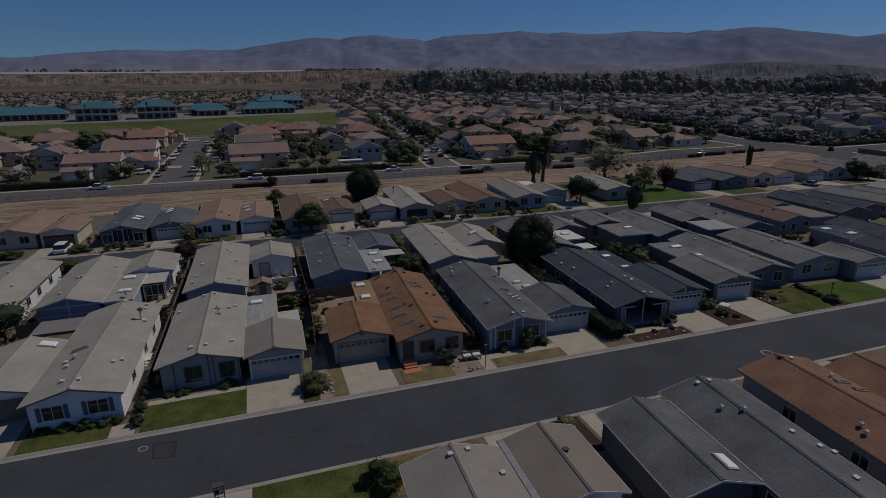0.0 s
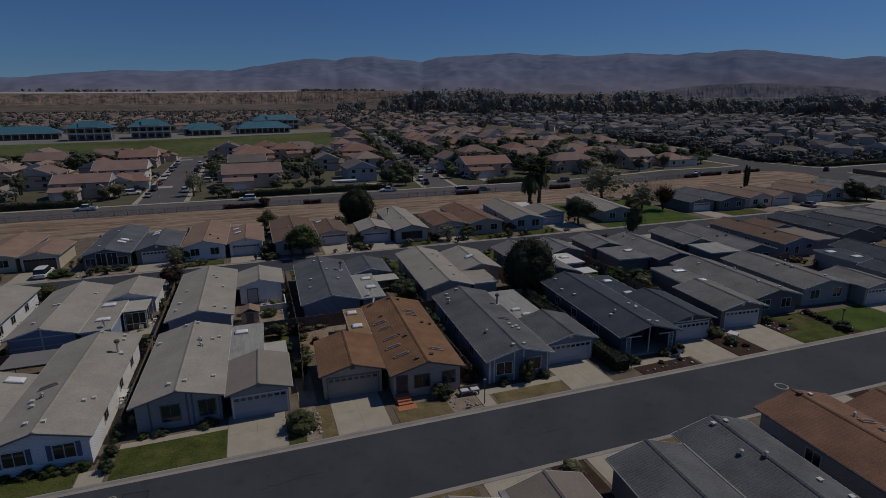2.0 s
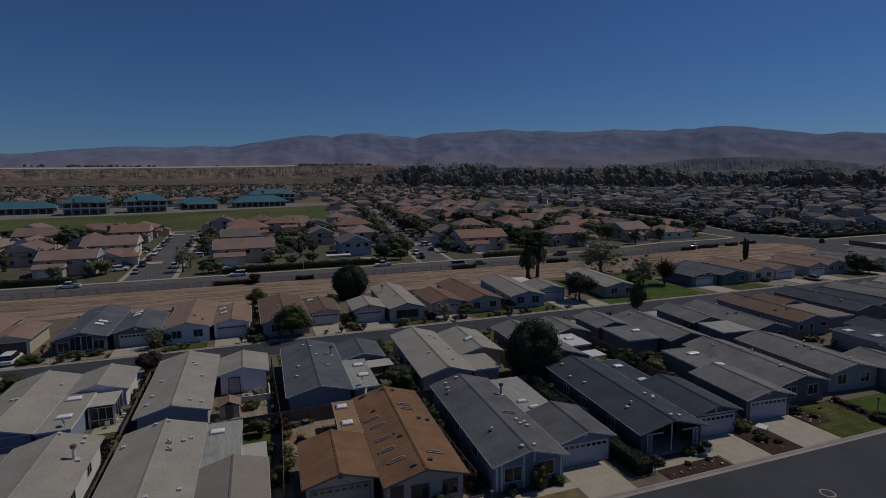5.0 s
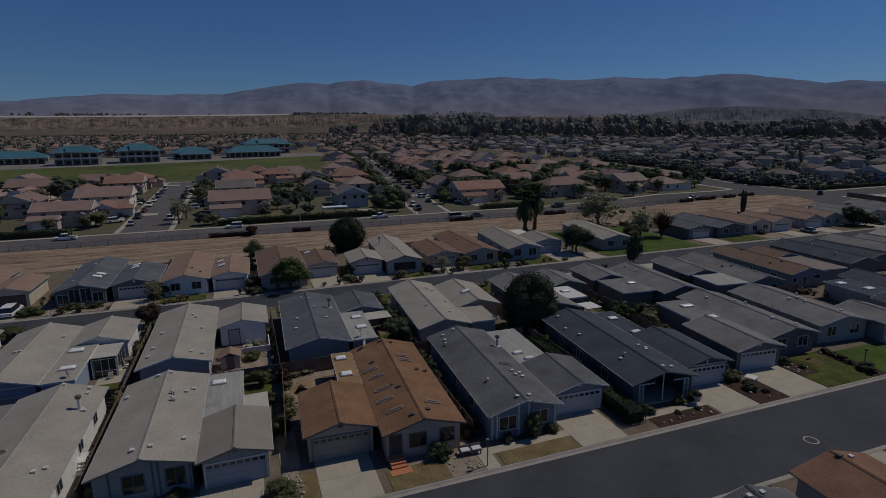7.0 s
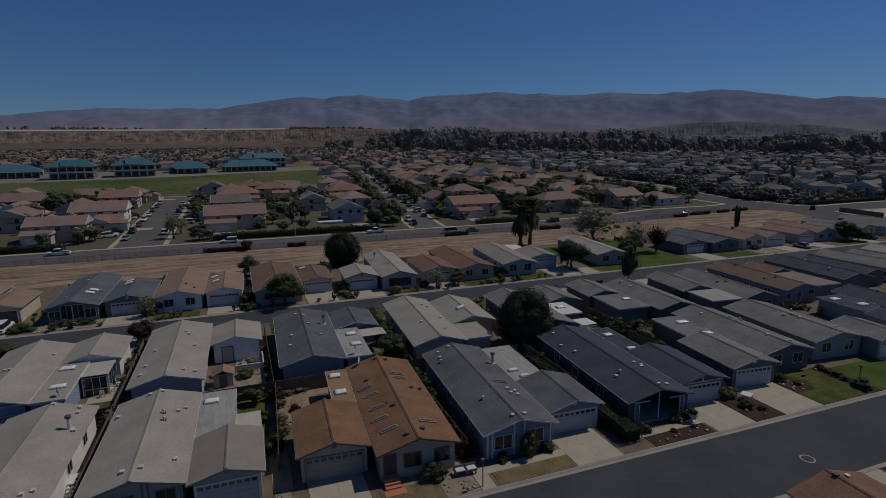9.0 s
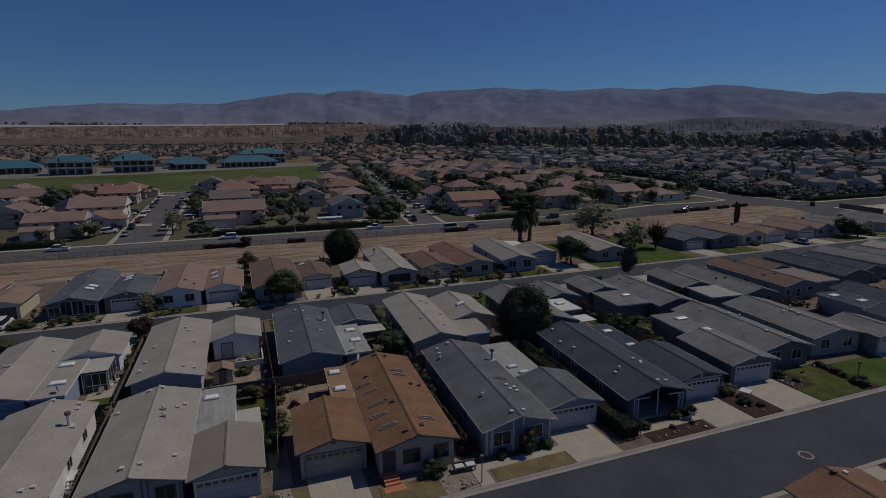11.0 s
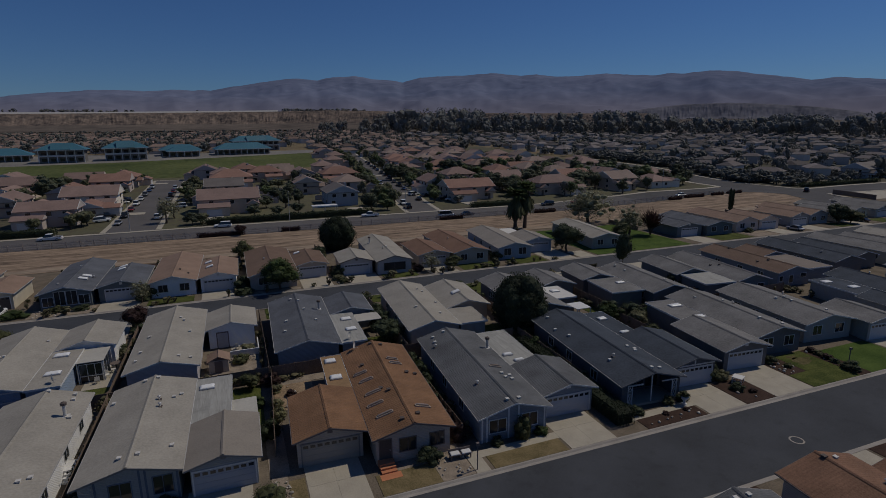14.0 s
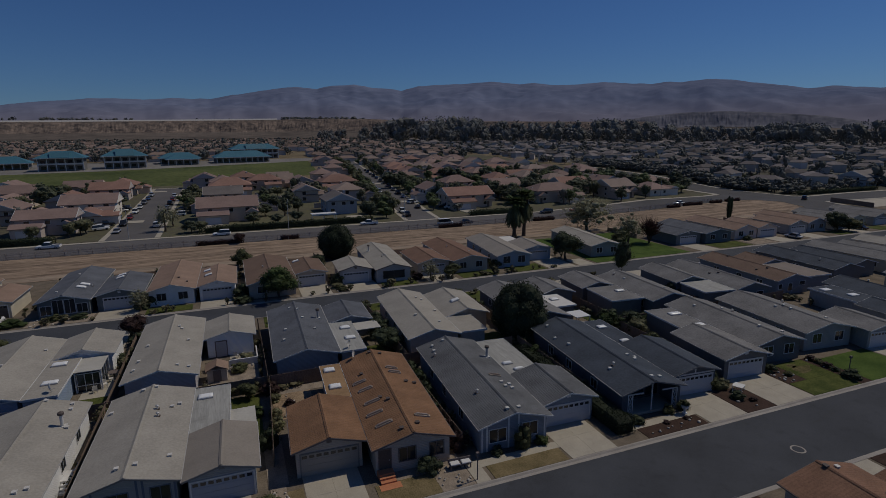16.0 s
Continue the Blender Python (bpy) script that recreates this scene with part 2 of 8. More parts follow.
def solid(name, bm, material, label="", category="", group="", kind="", at=(0, 0, 0), rz=0.0):
    ob = new(name, bm if isinstance(bm, bpy.types.Mesh) else mesh_of(bm, name, material))
    ob.matrix_world = pose(*at, 0, 0, rz)
    return tagged(ob, label, category, group, kind)


def box(bm, x0, x1, y0, y1, z0, z1):
    v = [bm.verts.new(p) for p in ((x0, y0, z0), (x1, y0, z0), (x1, y1, z0), (x0, y1, z0),
                                   (x0, y0, z1), (x1, y0, z1), (x1, y1, z1), (x0, y1, z1))]
    for f in ((3, 2, 1, 0), (4, 5, 6, 7), (0, 1, 5, 4), (1, 2, 6, 5), (2, 3, 7, 6), (3, 0, 4, 7)):
        bm.faces.new([v[i] for i in f])
    return bm


def boxes(*dims):
    bm = bmesh.new()
    for d in dims:
        box(bm, *d)
    return bm


def loft(bm, rings, closed=True):
    """Skin between rings of points with equal counts; caps at both ends."""
    vs = [[bm.verts.new(p) for p in r] for r in rings]
    k = len(vs[0])
    for a, b in zip(vs, vs[1:]):
        for i in range(k if closed else k - 1):
            j = (i + 1) % k
            bm.faces.new((a[i], a[j], b[j], b[i]))
    if closed:
        bm.faces.new(vs[0][::-1])
        bm.faces.new(vs[-1])
    return bm


def tube(bm, x, y, z0, z1, r0, r1=None, n=10):
    r1 = r0 if r1 is None else r1
    ring = lambda z, r: [(x + r * math.cos(2 * math.pi * i / n), y + r * math.sin(2 * math.pi * i / n), z) for i in range(n)]
    return loft(bm, [ring(z0, r0), ring(z1, r1)])


def profile_y(bm, pts, y0, y1):
    """A closed outline in x and z drawn out along y."""
    return loft(bm, [[(x, y1, z) for x, z in pts], [(x, y0, z) for x, z in pts]])


def patch(bm, pts, z0, z1):
    """A slab over a ground outline."""
    lo = [bm.verts.new((x, y, z0)) for x, y in pts]
    hi = [bm.verts.new((x, y, z1)) for x, y in pts]
    bm.faces.new(hi)
    bm.faces.new(lo[::-1])
    for i in range(len(pts)):
        j = (i + 1) % len(pts)
        bm.faces.new((lo[i], lo[j], hi[j], hi[i]))
    return bm


def slab(name, pts, material, z1=0.02, z0=-0.1, label="", category="", kind="structure"):
    bm = patch(bmesh.new(), pts, z0, z1)
    bmesh.ops.recalc_face_normals(bm, faces=bm.faces)
    return solid(name, bm, material, label, category, "", kind)


def rect(x0, x1, y0, y1):
    return [(x0, y0), (x1, y0), (x1, y1), (x0, y1)]


# ---- homes ----
ZE, ZR = 2.75, 3.8


def roof_mesh(x0, x1, y0, y1, ze, zr, xm=None, course=0.30, lap=0.009, thick=0.12):
    """A gable roof along y whose courses overlap like real shingles."""
    xm = (x0 + x1) / 2 if xm is None else xm
    n = max(3, round((xm - x0) / course))
    left = []
    for i in range(n):
        a, b = i / n, (i + 1) / n
        left += [(x0 + (xm - x0) * a, ze + (zr - ze) * a + lap), (x0 + (xm - x0) * b, ze + (zr - ze) * b + 0.002)]
    n2 = max(3, round((x1 - xm) / course))
    right = []
    for i in range(n2):
        a, b = i / n2, (i + 1) / n2
        right += [(x1 - (x1 - xm) * a, ze + (zr - ze) * a + lap), (x1 - (x1 - xm) * b, ze + (zr - ze) * b + 0.002)]
    top = left + [(xm, zr + 0.05)] + right[::-1]
    pts = top + [(x1, ze - thick), (xm, zr - thick), (x0, ze - thick)]
    bm = bmesh.new()
    profile_y(bm, pts, y0, y1)
    bmesh.ops.recalc_face_normals(bm, faces=bm.faces)
    return bm


def section(home, x0, x1, y0, y1, wall, roof, trim=TRIM, ze=ZE, zr=ZR, over=0.38, xm=None, porch=None):
    """Walls with gable ends, roof and boards of one wing; x and y are the roof's edges."""
    xm = (x0 + x1) / 2 if xm is None else xm
    a0, a1, b0, b1 = x0 + over, x1 - over, y0 + over * 1.3, y1 - over
    s0, s1 = (zr - ze) / (xm - x0), (zr - ze) / (x1 - xm)
    bm = bmesh.new()
    back = b0 + porch[2] if porch else b0
    profile_y(bm, [(a0, -0.1), (a1, -0.1), (a1, ze + s1 * over - 0.13), (xm, zr - 0.13), (a0, ze + s0 * over - 0.13)], back, b1)
    bmesh.ops.recalc_face_normals(bm, faces=bm.faces)
    part("wall", bm, wall, home)
    if porch:
        # an open porch under the front of the gable: solid wing beside it, posts, beam and boarded gable
        p0, p1 = a0 + (a1 - a0) * porch[0], a0 + (a1 - a0) * porch[1]
        if porch[0] > 0.02:
            part("wing_wall", boxes((a0, p0, b0, back - 0.002, -0.1, 2.4)), wall, home)
        if porch[1] < 0.98:
            part("wing_wall", boxes((p1, a1, b0, back - 0.002, -0.1, 2.4)), wall, home)
        # open to the rafters: fretwork piers at both ends, a slim post under the ridge, glazing at the back
        for pa, pb_ in ((p0, p0 + 0.62), (p1 - 0.62, p1)):
            pier = part("pier", boxes((pa, pa + 0.09, b0 - 0.02, b0 + 0.08, 0.252, 2.3), (pb_ - 0.09, pb_, b0 - 0.02, b0 + 0.08, 0.252, 2.3), (pa, pb_, b0 - 0.02, b0 + 0.08, 2.302, 2.42)), TRIM, home, "white fretwork porch pier")
            for k in range(3):
                fw, zc = bmesh.new(), 0.6 + 0.66 * k
                mid_, q_ = (pa + pb_) / 2, 0.20
                for sx, sz in ((-1, -1), (1, -1), (1, 1), (-1, 1)):
                    profile_y(fw, [(mid_ + sx * q_, zc), (mid_, zc + sz * 0.31), (mid_, zc + sz * 0.22), (mid_ + sx * (q_ - 0.07), zc)], b0 + 0.01, b0 + 0.05)
                bmesh.ops.recalc_face_normals(fw, faces=fw.faces)
                part("fretwork", fw, TRIM, pier)
        for pa, pb_ in ((p0 + 0.622, p0 + 1.9), (p1 - 1.9, p1 - 0.622)):
            part("beam", boxes((pa, pb_, b0 - 0.02, b0 + 0.1, 2.3, 2.42)), TRIM, home)
        part("post", boxes((xm + 0.02, xm + 0.12, b0, b0 + 0.1, 0.252, zr - 0.24)), TRIM, home, "slim white post")
        part("porch_floor", boxes((p0, p1, b0 - 0.1, back - 0.002, -0.1, 0.25)), CONCRETE, home)
        for k in range(3):
            window(home, p0 + (p1 - p0) * (0.2 + 0.3 * k), 0.5, 1.6, 1.75, back, trim=TRIM_DARK)
    rf = part("roof", roof_mesh(x0, x1, y0, y1, ze, zr, xm, 0.21 if roof in TILED else 0.30, 0.013 if roof in TILED else 0.004), roof, home)
    cap = bmesh.new()
    profile_y(cap, [(xm - 0.17, zr - s0 * 0.17 + 0.05), (xm, zr + 0.085), (xm + 0.17, zr - s1 * 0.17 + 0.05), (xm, zr + 0.03)], y0 - 0.01, y1 + 0.01)
    part("ridge_cap", cap, roof, rf)
    for yy, sg in ((y0, -1), (y1, 1)):
        bm = bmesh.new()
        ya, yb = (yy - 0.04, yy - 0.003) if sg < 0 else (yy + 0.003, yy + 0.04)
        profile_y(bm, [(x0 - 0.02, ze - 0.16), (xm, zr - 0.16), (x1 + 0.02, ze - 0.16), (x1 + 0.02, ze - 0.01), (xm, zr - 0.01), (x0 - 0.02, ze - 0.01)], ya, yb)
        bmesh.ops.recalc_face_normals(bm, faces=bm.faces)
        part("bargeboard", bm, trim, home)
    for xx in (x0 - 0.075, x1 + 0.005):
        part("gutter", boxes((xx, xx + 0.07, y0, y1, ze - 0.12, ze - 0.02)), trim if trim is TRIM_DARK else GUTTER, home)
    return a0, a1, b0, b1


def window(home, x, z, w, h, y, shutters=False, sashes=2, trim=TRIM):
    """A framed window in a wall that faces -y, its panes set back in the frame."""
    f = 0.07
    bm = boxes((x - w / 2 - f, x + w / 2 + f, y - 0.05, y + 0.02, z - f, z), (x - w / 2 - f, x + w / 2 + f, y - 0.05, y + 0.02, z + h, z + h + f),
               (x - w / 2 - f, x - w / 2, y - 0.05, y + 0.02, z, z + h), (x + w / 2, x + w / 2 + f, y - 0.05, y + 0.02, z, z + h))
    for i in range(1, sashes):
        xx = x - w / 2 + w * i / sashes
        box(bm, xx - 0.025, xx + 0.025, y - 0.04, y + 0.02, z, z + h)
    win = part("window", bm, trim, home)
    for i in range(sashes):
        p0 = x - w / 2 + w * i / sashes
        part("pane", boxes((p0 + 0.026, p0 + w / sashes - 0.026, y - 0.015, y - 0.004, z + 0.002, z + h - 0.002)), GLASS, win)
    if shutters:
        for sx in (x - w / 2 - f - 0.36, x + w / 2 + f + 0.02):
            bm = boxes((sx, sx + 0.34, y - 0.05, y - 0.003, z - f, z + h + f))
            for k in range(6):
                zz = z + h * k / 6
                box(bm, sx + 0.04, sx + 0.30, y - 0.07, y - 0.05, zz, zz + h / 9)
            part("shutter", bm, SHUTTER, home)
    return win


def side_window(home, y, z, w, h, x, sg):
    """A window in a long wall; sg is the side that it faces along x."""
    f = 0.07
    xa, xb = sorted((x - 0.02 * sg, x + 0.05 * sg))
    bm = boxes((xa, xb, y - w / 2 - f, y + w / 2 + f, z - f, z), (xa, xb, y - w / 2 - f, y + w / 2 + f, z + h, z + h + f),
               (xa, xb, y - w / 2 - f, y - w / 2, z, z + h), (xa, xb, y + w / 2, y + w / 2 + f, z, z + h), (xa, xb, y - 0.025, y + 0.025, z, z + h))
    win = part("window", bm, TRIM, home)
    xa, xb = sorted((x + 0.004 * sg, x + 0.015 * sg))
    for a, b in ((y - w / 2 + 0.002, y - 0.027), (y + 0.027, y + w / 2 - 0.002)):
        part("pane", boxes((xa, xb, a, b, z + 0.002, z + h - 0.002)), GLASS, win)


def garage_door(home, x0, x1, y, paint, lights=True, h=2.13):
    """A sectional door in four rows of raised panels, with a row of lights at the top."""
    fr = boxes((x0 - 0.12, x0 - 0.002, y - 0.06, y + 0.02, 0.0, h + 0.12), (x1 + 0.002, x1 + 0.12, y - 0.06, y + 0.02, 0.0, h + 0.12), (x0 - 0.002, x1 + 0.002, y - 0.06, y + 0.02, h, h + 0.12))
    door = part("garage_door", boxes((x0, x1, y - 0.02, y - 0.002, 0.0, h)), paint, home)
    part("door_frame", fr, TRIM_GREY if paint is DOOR_TAN else TRIM, door)
    rows, cols = 4, 8
    w = (x1 - x0) / cols
    for r in range(rows):
        z0 = 0.03 + r * h / rows
        if r == rows - 1 and lights:
            for c in range(cols):
                part("pane", boxes((x0 + c * w + 0.09, x0 + (c + 1) * w - 0.09, y - 0.03, y - 0.021, z0 + 0.12, z0 + h / rows - 0.14)), GLASS, door)
            continue
        part("panel", boxes((x0 + 0.04, x1 - 0.04, y - 0.035, y - 0.021, z0 + 0.02, z0 + h / rows - 0.05)), paint, door)


def roof_z(x, sec):
    x0, x1, ze, zr = sec
    xm = (x0 + x1) / 2
    return ze + (zr - ze) * (1 - abs(x - xm) / (xm - x0))


def vent(home, x, y, sec, kind="cap"):
    """A roof vent: small cap, short flue pipe, dark tile vent, tall chimney pipe or pale stack with a dark cowl."""
    z = roof_z(x, sec)
    bm = bmesh.new()
    if kind == "pipe":
        tube(bm, x, y, z - 0.1, z + 0.32, 0.07)
        fl = part("flue_pipe", bm, VENT_PALE, home)
        part("cap", tube(tube(bmesh.new(), x, y, z + 0.30, z + 0.36, 0.15, 0.17), x, y, z + 0.36, z + 0.44, 0.17, 0.05), METAL, fl)
        part("flashing", boxes((x - 0.2, x + 0.2, y - 0.2, y + 0.2, z - 0.06, z + 0.035)), VENT_DARK, fl)
    elif kind in ("chimney", "stack"):
        tube(bm, x, y, z - 0.1, z + 1.2, 0.15, 0.15, 12)
        ch = part("chimney_pipe", bm, VENT_PALE if kind == "stack" else METAL, home)
        cw = tube(bmesh.new(), x, y, z + 1.15, z + 1.36, 0.27, 0.27, 12)
        part("cowl", tube(cw, x, y, z + 1.36, z + 1.46, 0.27, 0.10, 12), VENT_DARK, ch)
        part("flashing", boxes((x - 0.33, x + 0.33, y - 0.33, y + 0.33, z - 0.1, z + 0.06)), VENT_PALE, ch)
    elif kind == "dark":
        box(bm, x - 0.14, x + 0.14, y - 0.14, y + 0.14, z - 0.05, z + 0.16)
        box(bm, x - 0.19, x + 0.19, y - 0.19, y + 0.19, z + 0.12, z + 0.19)
        part("roof_vent", bm, VENT_DARK, home)
    else:
        box(bm, x - 0.13, x + 0.13, y - 0.13, y + 0.13, z - 0.05, z + 0.17)
        box(bm, x - 0.17, x + 0.17, y - 0.17, y + 0.17, z + 0.12, z + 0.19)
        part("roof_vent", bm, VENT_PALE, home)


def skylight(home, x, y, w, d, z, tilt=0.0):
    """A domed acrylic skylight on a curb; tilt is the roof's slope along x."""
    bm = bmesh.new()
    rings = []
    for k, s, zz in ((0, 1.0, -0.08), (1, 1.0, 0.12), (2, 0.93, 0.16), (3, 0.7, 0.22)):
        rings.append([(x + sx * s * w / 2, y + sy * s * d / 2, z + zz + tilt * sx * s * w / 2) for sx, sy in ((-1, -1), (1, -1), (1, 1), (-1, 1))])
    loft(bm, rings)
    if d < 0.4:
        sk = part("skylight", bm, BRONZE, home, "narrow bronze-tinted skylight")
    else:
        sk = part("skylight", bm, ACRYLIC, home, "white domed skylight")
    e = 0.08 if d < 0.4 else 0.06
    bm = bmesh.new()
    loft(bm, [[(x + sx * (w / 2 + e), y + sy * (d / 2 + e), z + zz + tilt * sx * (w / 2 + e)) for sx, sy in ((-1, -1), (1, -1), (1, 1), (-1, 1))] for zz in (-0.2, 0.07)])
    part("curb", bm, CURB_TAN if d < 0.4 else METAL, sk)


def slope_skylight(home, x, y, w, d, sec):
    x0, x1, ze, zr = sec
    k = (zr - ze) / ((x1 - x0) / 2)
    skylight(home, x, y, w, d, roof_z(x, sec) + 0.06, k if x < (x0 + x1) / 2 else -k)


def flat_cover(home, x0, x1, y0, y1, z, roof, posts=(), closed=True, wall=None):
    """A low flat roof over a porch or link, on posts or a closed wall."""
    fc = part("flat_roof", boxes((x0, x1, y0, y1, z - 0.14, z)), roof, home)
    part("edge_board", boxes((x0 - 0.03, x0 - 0.002, y0, y1, z - 0.2, z + 0.03), (x1 + 0.002, x1 + 0.03, y0, y1, z - 0.2, z + 0.03),
                             (x0, x1, y0 - 0.03, y0 - 0.002, z - 0.2, z + 0.03), (x0, x1, y1 + 0.002, y1 + 0.03, z - 0.2, z + 0.03)), TRIM, fc)
    if closed:
        part("wall", boxes((x0 + 0.25, x1 - 0.1, y0 + 0.3, y1 - 0.3, -0.1, z - 0.142)), wall, home)
    for px, py in posts:
        part("post", boxes((px - 0.06, px + 0.06, py - 0.06, py + 0.06, -0.1, z - 0.142)), TRIM, home)


def home(label, main, gar, walls, roof, y=(3.0, 23.5), gy=(5.2, 12.8), face=-1, flat=None, sky=(), vents=(), door=None, gar_roof=None,
         wins=((0.27, 1.5, 1.25), (0.75, 1.5, 1.25)), shutters=False, trim=TRIM, lights=True, zr=ZR, sides=(0.25, 0.55, 0.8), flat_roof=None, porch=None, battens=(), group="manufactured homes", gar_walls=None, turn=0.0, win_trim=None, entry=None, batten=TRIM, gar_truss=False, rear=()):
    """A manufactured home: long main wing and a garage wing side by side, gables to the street. face -1: front to -y."""
    xs = [*main, *(gar or main)]
    cx, cy = (min(xs) + max(xs)) / 2, (y[0] + y[1]) / 2
    # the lots lean a little: a clockwise turn about the middle of the end that faces the front street
    py_ = max(y[1], gy[1]) if y[1] < 0 else y[0]
    hm = thing("house", label, "house", (cx + (cy - py_) * math.sin(radians(turn)), py_ + (cy - py_) * math.cos(radians(turn)), 0), (0 if face < 0 else 180) - turn, group)
    sg = 1 if face < 0 else -1
    tx = lambda a, b: tuple(sorted((sg * (a - cx), sg * (b - cx))))
    ty = lambda a, b: tuple(sorted((sg * (a - cy), sg * (b - cy))))
    w, r = WALL[walls], ROOF[roof]
    m0, m1 = tx(*main)
    y0, y1 = ty(*y)
    a0, a1, b0, b1 = section(hm, m0, m1, y0, y1, w, r, trim, ZE, zr, porch=porch)
    sec = (m0, m1, ZE, zr)
    for fx, ww, hh, *low in wins:
        window(hm, a0 + (a1 - a0) * fx, low[0] if low else 0.95, ww, hh, b0, shutters, trim=win_trim or (TRIM_DARK if trim is TRIM_DARK else TRIM))
    if entry is not None:
        ex = a0 + (a1 - a0) * entry
        # flat door whose near-black colour stands for the recess's shade
        dr_ = part("front_door", boxes((ex - 0.5, ex + 0.5, b0 - 0.03, b0 - 0.003, 0.3, 2.35)), VENT_DARK, hm, "entrance door coloured dark for its shaded recess")
        part("door_frame", boxes((ex - 0.6, ex - 0.502, b0 - 0.05, b0 + 0.02, 0.3, 2.45), (ex + 0.502, ex + 0.6, b0 - 0.05, b0 + 0.02, 0.3, 2.45), (ex - 0.5, ex + 0.5, b0 - 0.05, b0 + 0.02, 2.352, 2.45)), trim, dr_)
        part("handle", boxes((ex + 0.36, ex + 0.42, b0 - 0.075, b0 - 0.031, 1.28, 1.36)), METAL, dr_)
    for fy in sides:
        side_window(hm, b0 + (b1 - b0) * fy, 1.0, 1.2, 1.0, a1, 1)
        side_window(hm, b0 + (b1 - b0) * (fy * 0.9 + 0.03), 1.0, 1.2, 1.0, a0, -1)
    for fx, ww, hh, zl in rear:
        wx = a1 - (a1 - a0) * fx
        rw = part("window", boxes((wx - ww / 2 - 0.07, wx + ww / 2 + 0.07, b1 + 0.002, b1 + 0.05, zl - 0.07, zl), (wx - ww / 2 - 0.07, wx + ww / 2 + 0.07, b1 + 0.002, b1 + 0.05, zl + hh, zl + hh + 0.07),
                                  (wx - ww / 2 - 0.07, wx - ww / 2, b1 + 0.002, b1 + 0.05, zl, zl + hh), (wx + ww / 2, wx + ww / 2 + 0.07, b1 + 0.002, b1 + 0.05, zl, zl + hh)), TRIM, hm)
        part("pane", boxes((wx - ww / 2 + 0.002, wx + ww / 2 - 0.002, b1 + 0.003, b1 + 0.015, zl + 0.002, zl + hh - 0.002)), GLASS, rw)
    for f in battens:
        bx = a0 + (a1 - a0) * f
        part("batten", boxes((bx - 0.08, bx + 0.08, b0 - 0.035, b0 - 0.002, 0.0, roof_z(bx, sec) - 0.2)), batten, hm)
    xm = (m0 + m1) / 2
    if gar:
        g0, g1 = tx(*gar)
        h0, h1 = ty(*gy)
        zg = ZE + (zr - ZE) * min(1.0, (g1 - g0) / (m1 - m0))
        c0, c1, d0, d1 = section(hm, g0, g1, h0, h1, WALL[gar_walls or walls], ROOF[gar_roof or roof], trim, ZE - 0.03, zg - 0.03)
        half = min(2.44, (c1 - c0) / 2 - 0.2)
        xg = (c0 + c1) / 2
        garage_door(hm, xg - half, xg + half, d0, PAINT_DOOR if door is None else door, lights)
        part("gable_vent", boxes((xg - 0.22, xg + 0.22, d0 - 0.05, d0 - 0.003, ZE + 0.12, ZE + 0.52)), trim, hm)
        if gar_truss:
            part("tie_board", boxes((c0 + 0.1, c1 - 0.1, d0 - 0.06, d0 - 0.003, 2.4, 2.54)), TRIM, hm)
            part("king_board", boxes((xg - 0.09, xg + 0.09, d0 - 0.075, d0 - 0.061, 2.4, zg - 0.32)), TRIM, hm)
    if flat:
        f0, f1 = tx(*flat[:2])
        e0, e1 = ty(*flat[2:4])
        flat_cover(hm, f0, f1, e0, e1, flat[4] if len(flat) > 4 else 2.72, ROOF[flat_roof or roof], (), True, w)
    for x, yy, ww, d in sky:
        lx, ly = sg * (x - cx), sg * (yy - cy)
        if flat and f0 <= lx <= f1 and e0 <= ly <= e1:
            skylight(hm, lx, ly, ww, d, (flat[4] if len(flat) > 4 else 2.72) + 0.05)
        elif m0 <= lx <= m1:
            slope_skylight(hm, lx, ly, ww, d, sec)
        else:
            slope_skylight(hm, lx, ly, ww, d, (g0, g1, ZE - 0.03, zg - 0.03))
    for v in vents:
        x, yy = v[:2]
        lx, ly = sg * (x - cx), sg * (yy - cy)
        vent(hm, lx, ly, sec if m0 <= lx <= m1 or not gar else (g0, g1, ZE, zg), v[2] if len(v) > 2 else "cap")
    return hm


CURB_TAN = mat("tan_skylight_frame", (0.40, 0.33, 0.265), 0.6, 0.1)
BRONZE = mat("bronze_glazing", (0.30, 0.235, 0.185), 0.25, 0.1, spec=0.5)
DOOR_BLUE = mat("blue_grey_door_paint", (0.33, 0.355, 0.40), 0.6, 0.05)
PAINT_DOOR = mat("garage_door_paint", (0.46, 0.48, 0.51), 0.6, 0.05)
DOOR_TAN = mat("tan_door_paint", (0.36, 0.32, 0.27), 0.6, 0.05)


# ---- ground, streets, kerbs ----
TAR_PATCH = mat("asphalt_patch", (0.047, 0.051, 0.060), 0.9, 0.25, 18, 0.4, 0.25)
TAR = mat("tar_seal", (0.024, 0.024, 0.027), 0.6, 0.2)

def ground_sheet():
    """One sheet to the horizon, level at first, then rising gently to the foot of the bluffs."""
    ys = [-400, -150, -60, 0, 60, 120, 150, 200, 300, 400, 600, 900, 1300, 1800, 2600, 3600, 4800]
    xs = [-4000, -2500, -1500, -900, -500, -250, -100, 0, 100, 250, 500, 900, 1500, 2500, 4000]
    bm = bmesh.new()
    grid = [[bm.verts.new((x, y, -0.16 + min(gz(y), 26.5))) for x in xs] for y in ys]
    for a, b in zip(grid, grid[1:]):
        for i in range(len(xs) - 1):
            bm.faces.new((a[i], a[i + 1], b[i + 1], b[i]))
    return solid("ground", bm, DRY_GRASS, "dry brown open ground out to the hills", "ground", "", "structure")


ground_sheet()
LEAN = -0.0115    # the front street drifts this much in y for each metre of x
